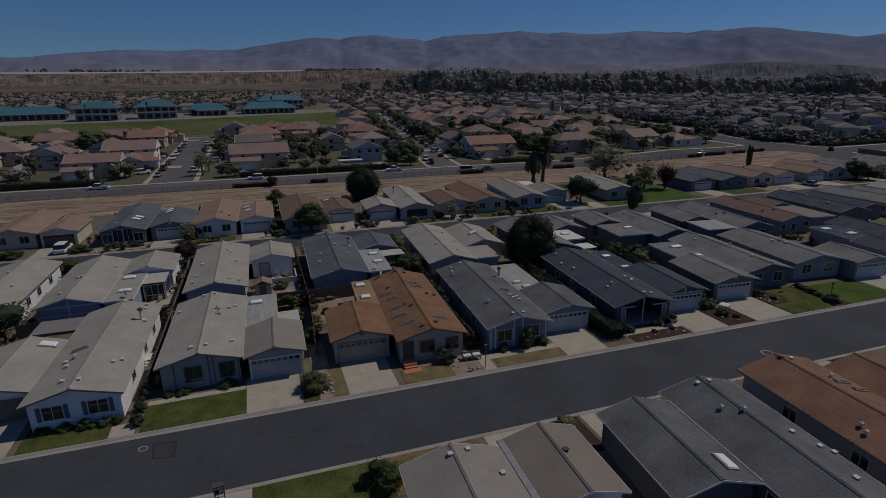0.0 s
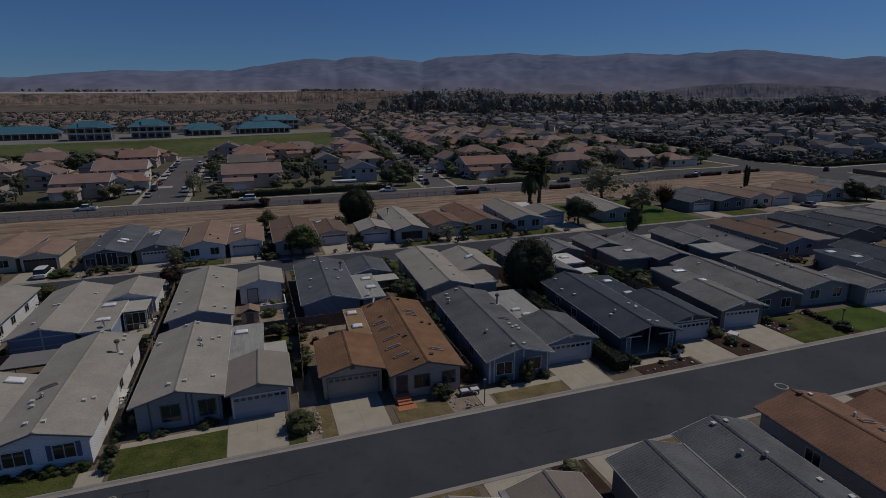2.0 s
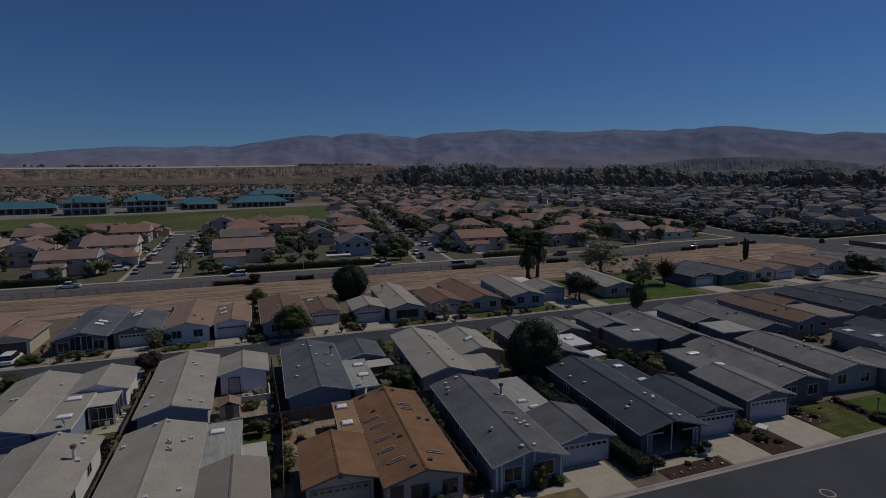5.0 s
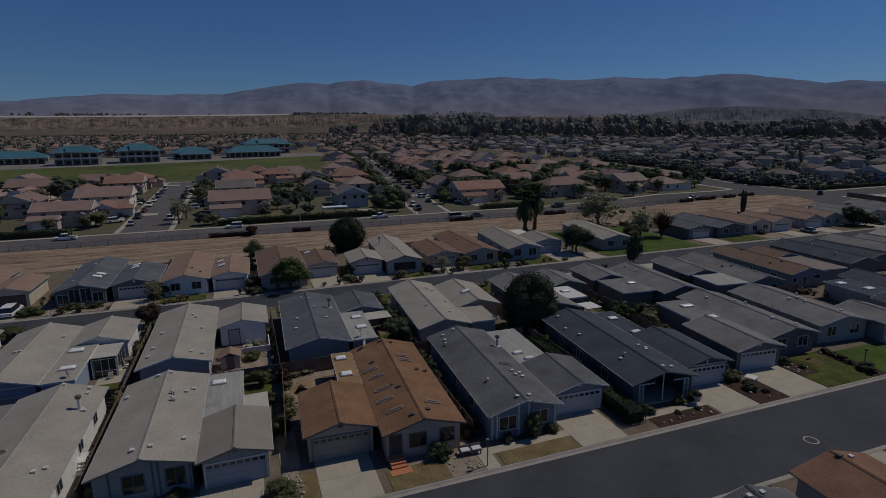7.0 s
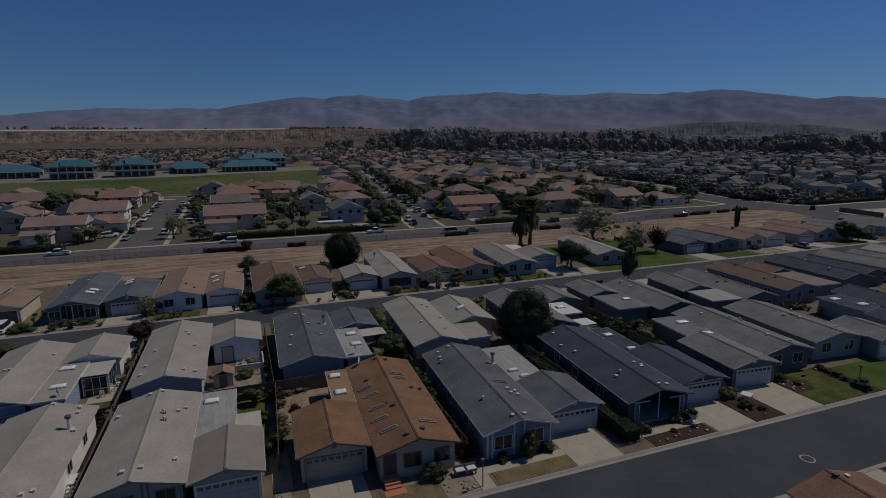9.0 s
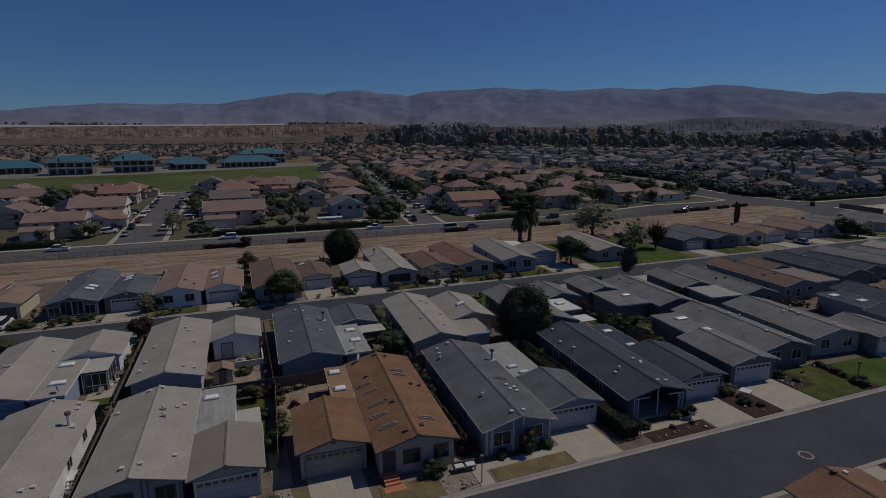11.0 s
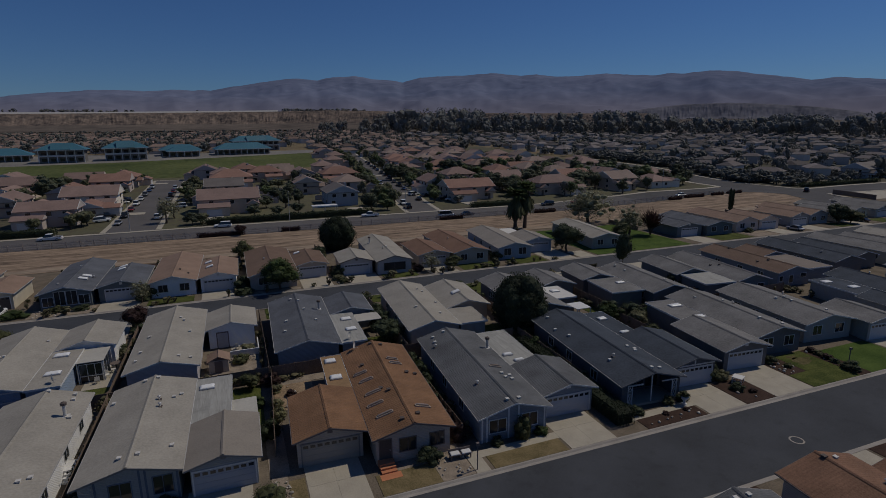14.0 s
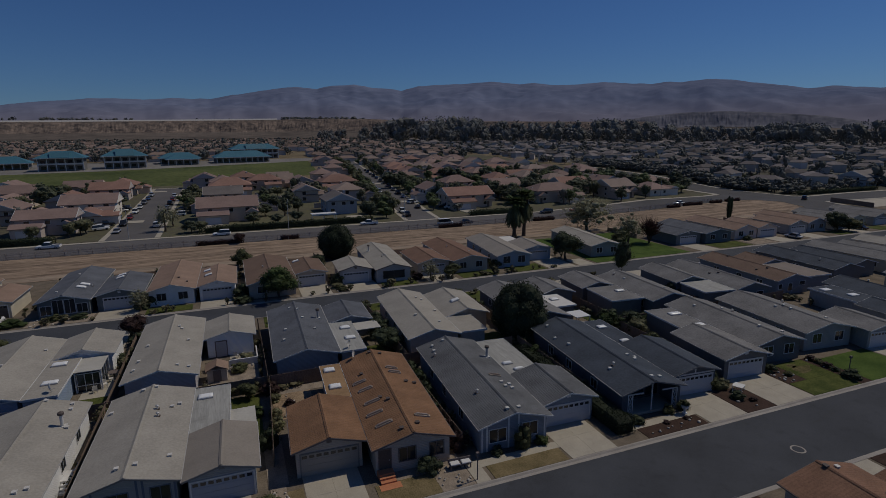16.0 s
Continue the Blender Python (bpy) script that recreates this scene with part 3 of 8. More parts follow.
edge = lambda x, y: y + LEAN * x


def askew(x0, x1, y0, y1):
    return [(x0, edge(x0, y0)), (x1, edge(x1, y0)), (x1, edge(x1, y1)), (x0, edge(x0, y1))]


slab("road_front", askew(-140, 230, -9.3, -0.4), ASPHALT, -0.125, -0.2, "dark asphalt residential street with faint cracks", "road")
slab("road_back", rect(-140, 260, 52.1, 60.1), ASPHALT, -0.125, -0.2, "dark asphalt back street", "road")
slab("pavement_south", [(-140, -70), (260, -70), (260, edge(260, -9.72)), (-140, edge(-140, -9.72))], SOIL, 0.0, -0.15, "bare garden soil round the near homes", "ground")
slab("pavement_middle", [(-140, edge(-140, 0.1)), (260, edge(260, 0.1)), (260, 51.7), (-140, 51.7)], SOIL, 0.0, -0.15, "bare garden soil between two rows of homes", "ground")
slab("pavement_north", rect(-140, 230, 60.5, 93), SOIL, 0.0, -0.15, "bare garden soil behind the back street", "ground")


def kerb(name, x0, x1, y, sg, lean=0.0):
    """Rolled kerb with a flat gutter; sg is the side of the road along y."""
    pts = [(0.0, -0.15), (0.0, 0.03), (0.15, 0.03), (0.17, 0.01), (0.30, -0.09), (0.58, -0.118), (0.58, -0.15)]
    bm = bmesh.new()
    n = 60
    rings = [[(x0 + (x1 - x0) * i / n, y + lean * (x0 + (x1 - x0) * i / n) + sg * a, z) for a, z in pts] for i in range(n + 1)]
    loft(bm, rings)
    bmesh.ops.recalc_face_normals(bm, faces=bm.faces)
    return solid(name, bm, KERB, "pale concrete rolled kerb and gutter", "kerb", "", "structure")


slab("road_patch", [(-20.6, -3.47), (-19.1, -3.7), (-19.1, -1.64), (-20.85, -1.5)], TAR_PATCH, -0.121, -0.14, "darker rectangular repair patch in the asphalt", "road")
for x0, y0, x1, y1 in ((-20.6, -3.47, -19.1, -3.7), (-19.1, -3.7, -19.1, -1.64), (-19.1, -1.64, -20.85, -1.5), (-20.85, -1.5, -20.6, -3.47)):
    nx_, ny_ = -(y1 - y0), x1 - x0
    q_ = 0.04 / math.hypot(nx_, ny_)
    slab("road_seam", [(x0 + nx_ * q_, y0 + ny_ * q_), (x0 - nx_ * q_, y0 - ny_ * q_), (x1 - nx_ * q_, y1 - ny_ * q_), (x1 + nx_ * q_, y1 + ny_ * q_)], TAR, -0.117, -0.14, "tar-sealed edge of a repair patch", "road")
crk = random.Random(4)
for cx_, cy_, ln_, ang in ((31.0, -2.6, 5.0, 0.5), (33.5, -4.4, 3.0, 2.2), (12.0, -5.5, 6.0, 0.05), (47.0, -3.8, 4.0, 0.2), (-9.0, -4.2, 5.0, 0.1), (58.0, -6.0, 6.0, 0.15)):
    n_ = 9
    mid = [(cx_ + (k / n_ - 0.5) * ln_ * math.cos(ang) + crk.gauss(0, 0.09), cy_ + (k / n_ - 0.5) * ln_ * math.sin(ang) + crk.gauss(0, 0.09)) for k in range(n_ + 1)]
    slab("road_crack", [(x - 0.02 * math.sin(ang), y + 0.025 * math.cos(ang)) for x, y in mid] + [(x + 0.02 * math.sin(ang), y - 0.025 * math.cos(ang)) for x, y in mid[::-1]], TAR, -0.121, -0.14, "thin tar-sealed crack in the asphalt", "road")


kerb("kerb_1", -140, 260, 0.1, -1, LEAN)
kerb("kerb_2", -140, 260, -9.72, 1, LEAN)
kerb("kerb_3", -140, 260, 51.7, 1)
kerb("kerb_4", -140, 260, 60.5, -1)

COVER = {
    "drive": (CONCRETE, 0.028, "driveway", "pale concrete driveway"), "walk": (CONCRETE, 0.024, "path", "pale concrete garden path"),
    "green": (LAWN_RICH, 0.045, "lawn", "well-watered bright green lawn"),
    "lawn": (LAWN, 0.045, "lawn", "mown green lawn with dry patches"), "dry": (LAWN_DRY, 0.04, "lawn", "dry yellowed lawn strip"),
    "earth": (EARTH, 0.03, "garden_bed", "bare reddish-brown earth bed"),
    "gravel": (GRAVEL, 0.035, "gravel_bed", "gravel garden bed with small stones"), "mulch": (MULCH, 0.04, "mulch_bed", "dark bark mulch bed"),
}


def lay_gardens(rows):
    """Garden surfaces and drives: kind, x0, x1, y0, y1."""
    for kind_, x0, x1, y0, y1 in rows:
        m_, z_, n_, l_ = COVER[kind_]
        # beds and drives on the front street follow its kerbs
        lo = (lambda x: edge(x, 0.12)) if y0 in (0, 0.25) else (lambda x: y0)
        hi = (lambda x: edge(x, -9.74)) if y1 in (-10, -10.25) else (lambda x: y1)
        if kind_ == "drive":
            # cast in bays with open joints between them
            nx, ny = (2, 1 if y1 - y0 < 5.6 else 2)
            d_ = thing(n_, l_, "driveway", kind="structure")
            for i in range(nx):
                for j in range(ny):
                    ax, bx = x0 + (x1 - x0) * i / nx + 0.006, x0 + (x1 - x0) * (i + 1) / nx - 0.006
                    at = lambda x, f: lo(x) + (hi(x) - lo(x)) * f
                    pts = [(ax, at(ax, j / ny) + 0.006), (bx, at(bx, j / ny) + 0.006), (bx, at(bx, (j + 1) / ny) - 0.006), (ax, at(ax, (j + 1) / ny) - 0.006)]
                    part("panel", patch(bmesh.new(), pts, -0.05, z_), m_, d_)
        else:
            slab(n_, [(x0, lo(x0)), (x1, lo(x1)), (x1, hi(x1)), (x0, hi(x0))], m_, z_, -0.05, l_, n_.replace("_", " "))


lay_gardens([
    ("drive", -37.0, -31.6, 0, 7), ("lawn", -31.0, -24.6, 0.25, 3.0), ("walk", -24.5, -22.6, 0, 2.2), ("mulch", -31.0, -23.6, 3.0, 4.2), ("lawn", -22.2, -13.75, 0.25, 4.5), ("walk", -22.2, -13.75, 4.5, 5.3),
    ("drive", -13.7, -8.8, 0, 6.6), ("lawn", -8.7, -7.3, 0.25, 2.2), ("gravel", -7.28, -6.0, 0.25, 6.0), ("gravel", -7.4, -5.75, 6.02, 14), ("dry", -5.98, -4.7, 0.25, 5.0), ("drive", -4.6, 0.15, 0, 7), ("dry", 0.9, 6.0, 0.25, 2.9), ("gravel", 6.02, 9.0, 0.25, 4.8), ("gravel", 2.9, 6.0, 2.92, 4.8), ("walk", 9.1, 10.4, 0, 3.0),
    ("dry", 10.8, 18.3, 0.25, 1.9), ("walk", 10.4, 18.6, 1.9, 2.9), ("drive", 18.6, 23.6, 0, 6.2), ("mulch", 27.4, 34.9, 0.25, 1.6), ("walk", 26.4, 35.2, 1.62, 2.6), ("drive", 35.2, 40.3, 0, 6.2),
])
lay_gardens([
    ("mulch", 40.4, 44.6, 0.25, 4.4), ("drive", 44.7, 50.4, 0, 6.4), ("mulch", 50.6, 53.6, 2.6, 6.4), ("lawn", 50.6, 58.4, 0.25, 2.58), ("lawn", 53.62, 58.4, 2.6, 6.9), ("mulch", 58.42, 60.4, 0.25, 6.9), ("green", 60.42, 69.6, 0.25, 6.0), ("drive", 70.0, 76.4, 0, 7), ("drive", 79.2, 85.0, 0, 7),
    ("lawn", 85.6, 93.5, 0.25, 6), ("drive", 96, 102, 0, 7), ("lawn", 103, 110, 0.25, 6), ("drive", 4.6, 9.9, -15, -10), ("dry", -3.4, 4.0, -14, -10.25), ("drive", 13.6, 19.4, -14, -10),
    ("mulch", 10.4, 13.3, -14.5, -10.25), ("lawn", -13.2, -3.6, -22, -10.25), ("drive", -17.8, -13.3, -16, -10), ("mulch", 27.0, 29.4, -16, -10.25), ("dry", 20.5, 26.8, -13, -10.25), ("drive", 37, 43, -15, -10),
])
lay_gardens([
    ("mulch", 43.4, 46, -16, -10.25), ("lawn", -13.6, -7.2, 15, 24), ("lawn", 19, 27, 24.8, 31), ("lawn", -28.8, -23.2, 24.8, 30.2), ("walk", -26.2, -22.8, 30.3, 37.2), ("gravel", -6, 1, 23, 25.5),
    ("walk", -10.2, -6.9, 33.4, 37.3), ("gravel", -13, -6.9, 28.5, 33.3), ("gravel", 3.6, 6.9, 24.5, 25.8), ("lawn", 42.5, 52, 26, 35), ("walk", -4.6, -1.4, 14.3, 17.0), ("earth", -5.9, -1.6, 17.1, 24.3),
    ("lawn", 7, 10.8, 25.4, 33), ("drive", -49.2, -43.4, 60.5, 67), ("drive", -30.6, -24.4, 60.5, 67.5), ("gravel", -40, -31, 60.8, 65), ("lawn", -23.2, -16, 60.8, 64), ("drive", -14.8, -9.4, 60.5, 66),
])
lay_gardens([
    ("drive", 2.4, 8.0, 60.5, 68), ("gravel", -8, 2, 60.8, 62), ("drive", 11.2, 17.2, 60.5, 67), ("lawn", 18, 25, 60.8, 64), ("drive", 27.4, 33.6, 60.5, 67.5), ("lawn", 34.8, 43, 60.8, 65.5),
    ("lawn", 46.5, 54.8, 60.8, 66), ("drive", 55.4, 62, 60.5, 72), ("drive", 63, 67, 60.5, 66), ("green", 68, 96, 60.8, 90), ("drive", 99.6, 105.4, 60.5, 69), ("lawn", 106.4, 117.4, 60.8, 66.4),
    ("drive", 127.6, 133.4, 60.5, 68), ("drive", 140.2, 146.2, 60.5, 67), ("drive", 159.2, 164.8, 60.5, 67), ("gravel", 118.6, 126.6, 60.8, 66.2), ("lawn", 152, 158.6, 60.8, 66), ("lawn", 170.4, 178, 60.8, 66),
])
lay_gardens([("mulch", x0, x1, 87.6, 92.4) for x0, x1 in ((-40.6, -24), (-15, -8.2), (2.2, 8.8), (10, 17), (27, 33), (54, 62))])
lay_gardens([
    ("drive", -29, -24, 44, 51.7), ("drive", -13, -7.4, 44, 51.7), ("drive", 3.8, 9.4, 44, 51.7), ("drive", 20, 26, 44, 51.7), ("drive", 38, 44, 44, 51.7), ("drive", 46, 52, 45, 51.7),
    ("drive", 66.4, 72, 44, 51.7), ("lawn", 11, 19.5, 47.8, 51.5), ("lawn", -5, 3, 46.5, 51.5), ("lawn", 30, 37, 45, 51.5),
])

# ---- homes, front row ----
# dark door colour here stands for deep shade in an open garage
home("white sided home with shuttered windows and pale shingle roof", (-31.0, -23.4), (-37.4, -31.08), "white", "pale", (2.9, 23.3), (5.6, 16.2), turn=0.8,
     shutters=True, trim=TRIM_GREY, door=TRIM_DARK, lights=False, wins=((0.25, 1.5, 1.2), (0.74, 1.5, 1.2)), sky=((-32.3, 14.6, 1.4, 0.95), (-28.7, 11.5, 1.5, 0.22)),
     vents=((-25.1, 8.1), (-24.5, 8.6), (-28.65, 9.7, "pipe"), (-29.3, 9.35), (-28.9, 8.2), (-24.6, 18.2, "stack"), (-24.2, 17.9), (-24.8, 22.5), (-28.3, 5.0), (-26.9, 4.5), (-27.0, 22.8), (-24.7, 21.4)))
home("pale blue home with double garage and pale shingle roof", (-21.5, -13.8), (-13.72, -7.9), "pale_blue", "pale", (5.9, 22.6), (5.5, 12.9), turn=1.0, gar_roof="taupe_pale", door=DOOR_BLUE,
     flat=(-13.75, -10.3, 12.95, 22.2), flat_roof="felt_grey", sky=((-12.65, 19.9, 1.35, 0.85),), trim=TRIM_GREY, wins=((0.40, 1.5, 1.5, 0.75), (0.83, 1.4, 1.5, 0.75)), battens=(0.16, 0.60, 0.66, 0.98), batten=SHUTTER, win_trim=SHUTTER,
     vents=((-16.7, 17.3, "pipe"), (-16.5, 15.9, "pipe"), (-15.5, 17.9), (-14.9, 18.6), (-17.1, 7.8), (-18.4, 7.7), (-14.85, 9.2), (-17.3, 22.0), (-18.5, 21.9), (-20.9, 19.1)))
home("taupe home with brown tiled roof and double garage", (1.0, 8.5), (-5.5, 0.92), "tan", "brown", (3.8, 23.2), (5.7, 14.2), flat=(-1.4, 0.93, 14.25, 22.8), flat_roof="ochre", turn=3.0,
     trim=TRIM_DARK, door=DOOR_TAN, entry=0.12, wins=((0.42, 1.5, 1.25), (0.82, 1.3, 1.25)), sky=((-0.35, 16.9, 1.15, 0.9), (-0.45, 21.2, 1.15, 0.9), (2.15, 16.2, 1.3, 0.2), (2.45, 14.3, 1.3, 0.2), (2.55, 11.4, 1.4, 0.2),
     (2.35, 9.2, 1.4, 0.2), (2.75, 6.9, 1.4, 0.2), (6.05, 17.9, 1.2, 0.2), (6.15, 16.8, 1.2, 0.2), (6.4, 7.0, 1.3, 0.2)),
     vents=((3.4, 11.6, "dark"), (4.0, 10.7, "dark"), (2.65, 17.9, "dark"), (3.95, 5.1, "dark"), (5.5, 5.5, "dark"), (6.85, 14.6, "dark"), (7.7, 14.4, "dark"), (4.4, 22.4, "dark"), (5.6, 22.0, "dark")))
home("steel blue home with white window frames and slate tiled roof", (10.75, 18.4), (18.48, 24.8), "steel", "tile", (3.05, 23.4), (5.0, 12.6), turn=3.0,
     wins=((0.26, 1.7, 1.3, 0.85), (0.74, 1.6, 1.3, 0.95)), battens=(0.03, 0.1, 0.42, 0.57, 0.97), flat=(18.43, 22.3, 12.65, 22.6), flat_roof="felt_grey", sky=((19.4, 15.2, 1.1, 0.5), (20.0, 13.4, 1.1, 0.45), (16.2, 11.6, 1.2, 0.16)),
     vents=((17.75, 17.4, "chimney"), (16.2, 9.9), (16.9, 9.5), (16.2, 8.9), (16.8, 8.6), (12.9, 8.6, "pipe"), (14.1, 4.1), (15.3, 4.1), (12.2, 20.6), (11.9, 19.4, "pipe"), (12.4, 22.0), (13.9, 22.4)))
home("dark blue home with porch and dark shingle roof", (27.0, 35.0), (35.08, 41.5), "navy", "dark", (3.0, 24.0), (5.0, 15.0), flat=(35.05, 38.0, 15.05, 23.5), turn=4.5,
     sky=((36.3, 20.8, 1.2, 0.8), (36.3, 15.6, 1.2, 0.6)), vents=((33.0, 10.6), (33.6, 10.0), (33.2, 9.4), (29.6, 8.4, "pipe"), (28.9, 8.0), (31.4, 4.2), (32.6, 4.4), (27.9, 18.6), (28.4, 16.0), (28.8, 22.4)),
     wins=(), porch=(0.1, 0.95, 2.6), trim=TRIM_GREY, gar_truss=True)
home("grey blue home with grey shingle roof and garage in front", (51.3, 59.1), (44.2, 51.22), "ash", "grey", (7.5, 25.0), (5.2, 14.8), flat=(46.6, 51.25, 14.85, 23.5), turn=5.5,
     sky=((49.8, 20.8, 1.8, 0.9), (49.7, 15.9, 1.8, 0.9)), vents=((56.5, 19), (57.6, 18.2, "pipe"), (55, 11), (53.8, 21.5), (56.9, 9.2)))
home("pale blue home with grey shingle roof beside a lawn", (61.0, 69.8), (69.88, 76.5), "grey", "grey", (7.3, 23.5), (5.5, 13.2), turn=6.0,
     vents=((64.5, 15.5), (65.4, 15), (65.2, 13.6), (67.5, 10), (68.5, 18, "pipe")))
home("grey home with dark shingle roof and skylights", (86.0, 93.8), (79.2, 85.92), "grey", "dark", (6.5, 24), (5.5, 13), turn=6.0, flat=(80.5, 85.95, 13.05, 22), sky=((82, 20, 1.6, 1.0), (83.5, 16.5, 1.6, 1.0)),
     vents=((89, 12), (90, 19, "pipe")))
home("beige home with grey shingle roof", (103.0, 110.8), (96.3, 102.92), "cream", "grey", (6.5, 24), (5.5, 13), turn=6.0, vents=((106, 12), (108, 19)))

# ---- homes, row behind, fronts to the back street ----
home("white home with pale shingle roof", (-47.6, -39.8), None, "white", "pale", (29, 47), face=1, vents=((-42, 35), (-44, 40)))
b1 = home("blue gabled home with pale shingle roof", (-37.4, -30.1), (-30.02, -23.4), "sky", "pale", (26.4, 44.6), (36.9, 45.0), face=1, gar_walls="white", flat=(-30.07, -26.8, 26.3, 36.8),
     sky=((-28.7, 35.2, 1.5, 0.9), (-28.3, 29.8, 1.5, 0.8)), vents=((-34.6, 35), (-34, 34.6), (-35.2, 29.5), (-31.2, 40)))
# white truss boards on the blue gable towards the gardens
bx_, by_ = -30.4, 35.5
yb_ = by_ - 26.4 - 0.34
part("tie_beam", boxes((bx_ + 30.5, bx_ + 36.9, yb_, yb_ + 0.04, 2.52, 2.66)), TRIM, b1)
part("king_post", boxes((bx_ + 33.67, bx_ + 33.83, yb_, yb_ + 0.04, 0.3, 2.518)), TRIM, b1)
part("king_post", boxes((bx_ + 33.67, bx_ + 33.83, yb_, yb_ + 0.04, 2.662, 3.6)), TRIM, b1)
part("sill_board", boxes((bx_ + 30.5, bx_ + 33.668, yb_, yb_ + 0.04, 1.5, 1.6)), TRIM, b1)
part("sill_board", boxes((bx_ + 33.832, bx_ + 36.9, yb_, yb_ + 0.04, 1.5, 1.6)), TRIM, b1)
b2 = home("lilac home with pale shingle roof", (-21.2, -13.4), (-13.32, -6.8), "lilac", "pale", (26.2, 46.5), (37.0, 44.8), face=1, turn=0.5, gar_walls="white",
     vents=((-16.4, 41.5), (-16, 40.6), (-15, 36.5), (-19.6, 36.2), (-20, 31.5), (-20.2, 29), (-15.6, 28.2), (-14.4, 28)))
bx_, by_ = -14.0, 36.35
bd_ = part("back_door", boxes((bx_ + 10.6, bx_ + 11.9, by_ - 37.375, by_ - 37.3, 0.0, 2.1)), WALL["lilac"], b2)
part("door_frame", boxes((bx_ + 10.48, bx_ + 10.598, by_ - 37.4, by_ - 37.3, 0.0, 2.22), (bx_ + 11.902, bx_ + 12.02, by_ - 37.4, by_ - 37.3, 0.0, 2.22), (bx_ + 10.598, bx_ + 11.902, by_ - 37.4, by_ - 37.3, 2.102, 2.22)), TRIM_DARK, bd_, "dark door frame")
home("steel blue home with blue-grey shingle roof", (-5.2, 2.8), (2.88, 9.2), "steel", "blue", (26.0, 46.0), (37.1, 45.0), face=1, turn=1.6, flat=(2.83, 6.0, 26.2, 37.0), flat_roof="felt_grey",
     sky=((4.7, 34.4, 1.3, 0.9), (4.7, 30.4, 1.3, 0.9)), vents=((1.6, 39.0, "chimney"), (-3.2, 35), (-1, 42), (-2, 43.4), (-3.6, 31.5), (0.6, 34), (-0.6, 38.2)))
home("taupe home with pale shingle roof", (11.7, 19.1), (19.18, 26.2), "tan", "pale", (26.2, 46.4), (33.0, 44.8), face=1, turn=3.0, sky=((22.2, 37.5, 1.2, 0.9),), flat=(19.13, 23.0, 26.6, 32.9),
     vents=((17.2, 42), (17.8, 41), (14.6, 33), (18.3, 35.5), (17.2, 30)))
home("grey home with pale grey roof behind a tall tree", (29.4, 36.8), (36.88, 44.2), "ash", "grey", (26.5, 44.6), (36.7, 44.8), face=1, turn=2.6, flat=(36.83, 40.4, 30.6, 36.6), flat_roof="white",
     sky=((38.4, 34, 1.3, 0.9),))
home("ash grey home with weathered grey roof", (52.6, 60.2), (45.9, 52.52), "ash", "grey", (26.9, 43.0), (36.9, 45.4), face=1, turn=5.0, flat=(46.6, 52.55, 29.0, 36.8), flat_roof="grey", gar_roof="grey",
     sky=((51, 33.5, 1.4, 0.8),), vents=((55, 38), (57, 30), (55, 41, "pipe")))
home("dark grey home with grey shingle roof", (70.2, 77.3), (63.3, 70.12), "teal", "grey", (26.3, 45.0), (33.0, 44.4), face=1, turn=7.0, rear=((0.3, 1.3, 1.0, 1.0), (0.75, 1.3, 1.0, 1.0)), vents=((72, 35, "dark"), (73, 34, "dark"), (75.6, 42)), flat=(64, 70.15, 26.5, 32.9), flat_roof="felt_grey")
home("grey home with brown shingle roof", (81.2, 89.2), (89.28, 95.7), "steel", "umber", (26.6, 46.4), (37.5, 45), face=1, turn=5.0, flat=(89.23, 95.2, 27.6, 37.4), flat_roof="taupe", rear=((0.8, 1.3, 0.7, 1.5), (0.42, 0.9, 1.4, 0.6), (0.1, 0.7, 0.9, 1.1)), vents=((83, 33, "dark"), (84.5, 32, "dark"), (85, 42, "dark")))
home("grey home with dark shingle roof", (98.6, 106.4), (106.48, 113), "ash", "dark", (28.0, 47.0), (30, 45), face=1, turn=5.0, vents=((101, 33, "pipe"), (103, 40)))
home("beige home with grey shingle roof", (116.0, 124.0), (124.08, 130.6), "cream", "grey", (28.0, 47.0), (32, 45), face=1)
home("beige home with pale shingle roof", (133.4, 141.4), (141.48, 147.4), "cream", "pale", (28.0, 47.0), (32, 45), face=1)

# ---- homes across the back street ----
# a near-black door panel paints the shaded inside of the first home's open garage
home("cream home with tan tiled roof and open garage", (-57.6, -49.6), (-49.52, -43.0), "cream", "tan", (68, 86), (67.5, 78), door=VENT_DARK)
home("dark blue home with tall gable windows and dark roof", (-39.3, -31.3), (-31.22, -23.6), "teal", "blue", (64.4, 86.5), (65.5, 79), wins=((0.15, 1.5, 1.45, 0.6), (0.385, 1.5, 2.3, 0.6), (0.615, 1.5, 2.3, 0.6), (0.85, 1.5, 1.45, 0.6)),
     sky=((-33.6, 72.5, 1.3, 0.9), (-33.8, 70.5, 1.3, 0.9), (-28.6, 77, 1.3, 0.9), (-28.6, 75, 1.3, 0.9)), vents=((-37, 68.5), (-36, 80), (-32.5, 72, "pipe")))
home("pale blue home with tan tiled roof", (-23.3, -15.4), (-15.32, -8.6), "white", "tan", (64.4, 85), (65.0, 79), turn=1.0, sky=((-14, 75.5, 1.2, 0.8), (-13.6, 71.5, 1.2, 0.8)), vents=((-18.5, 70, "dark"), (-17, 68, "dark")))
home("taupe home with umber shingle roof", (-7.0, 1.9), (1.98, 8.3), "tan", "umber", (62.4, 84), (67.2, 79), sky=((3.2, 77, 1.2, 0.8),), vents=((-3.6, 72, "pipe"), (0.4, 69)))
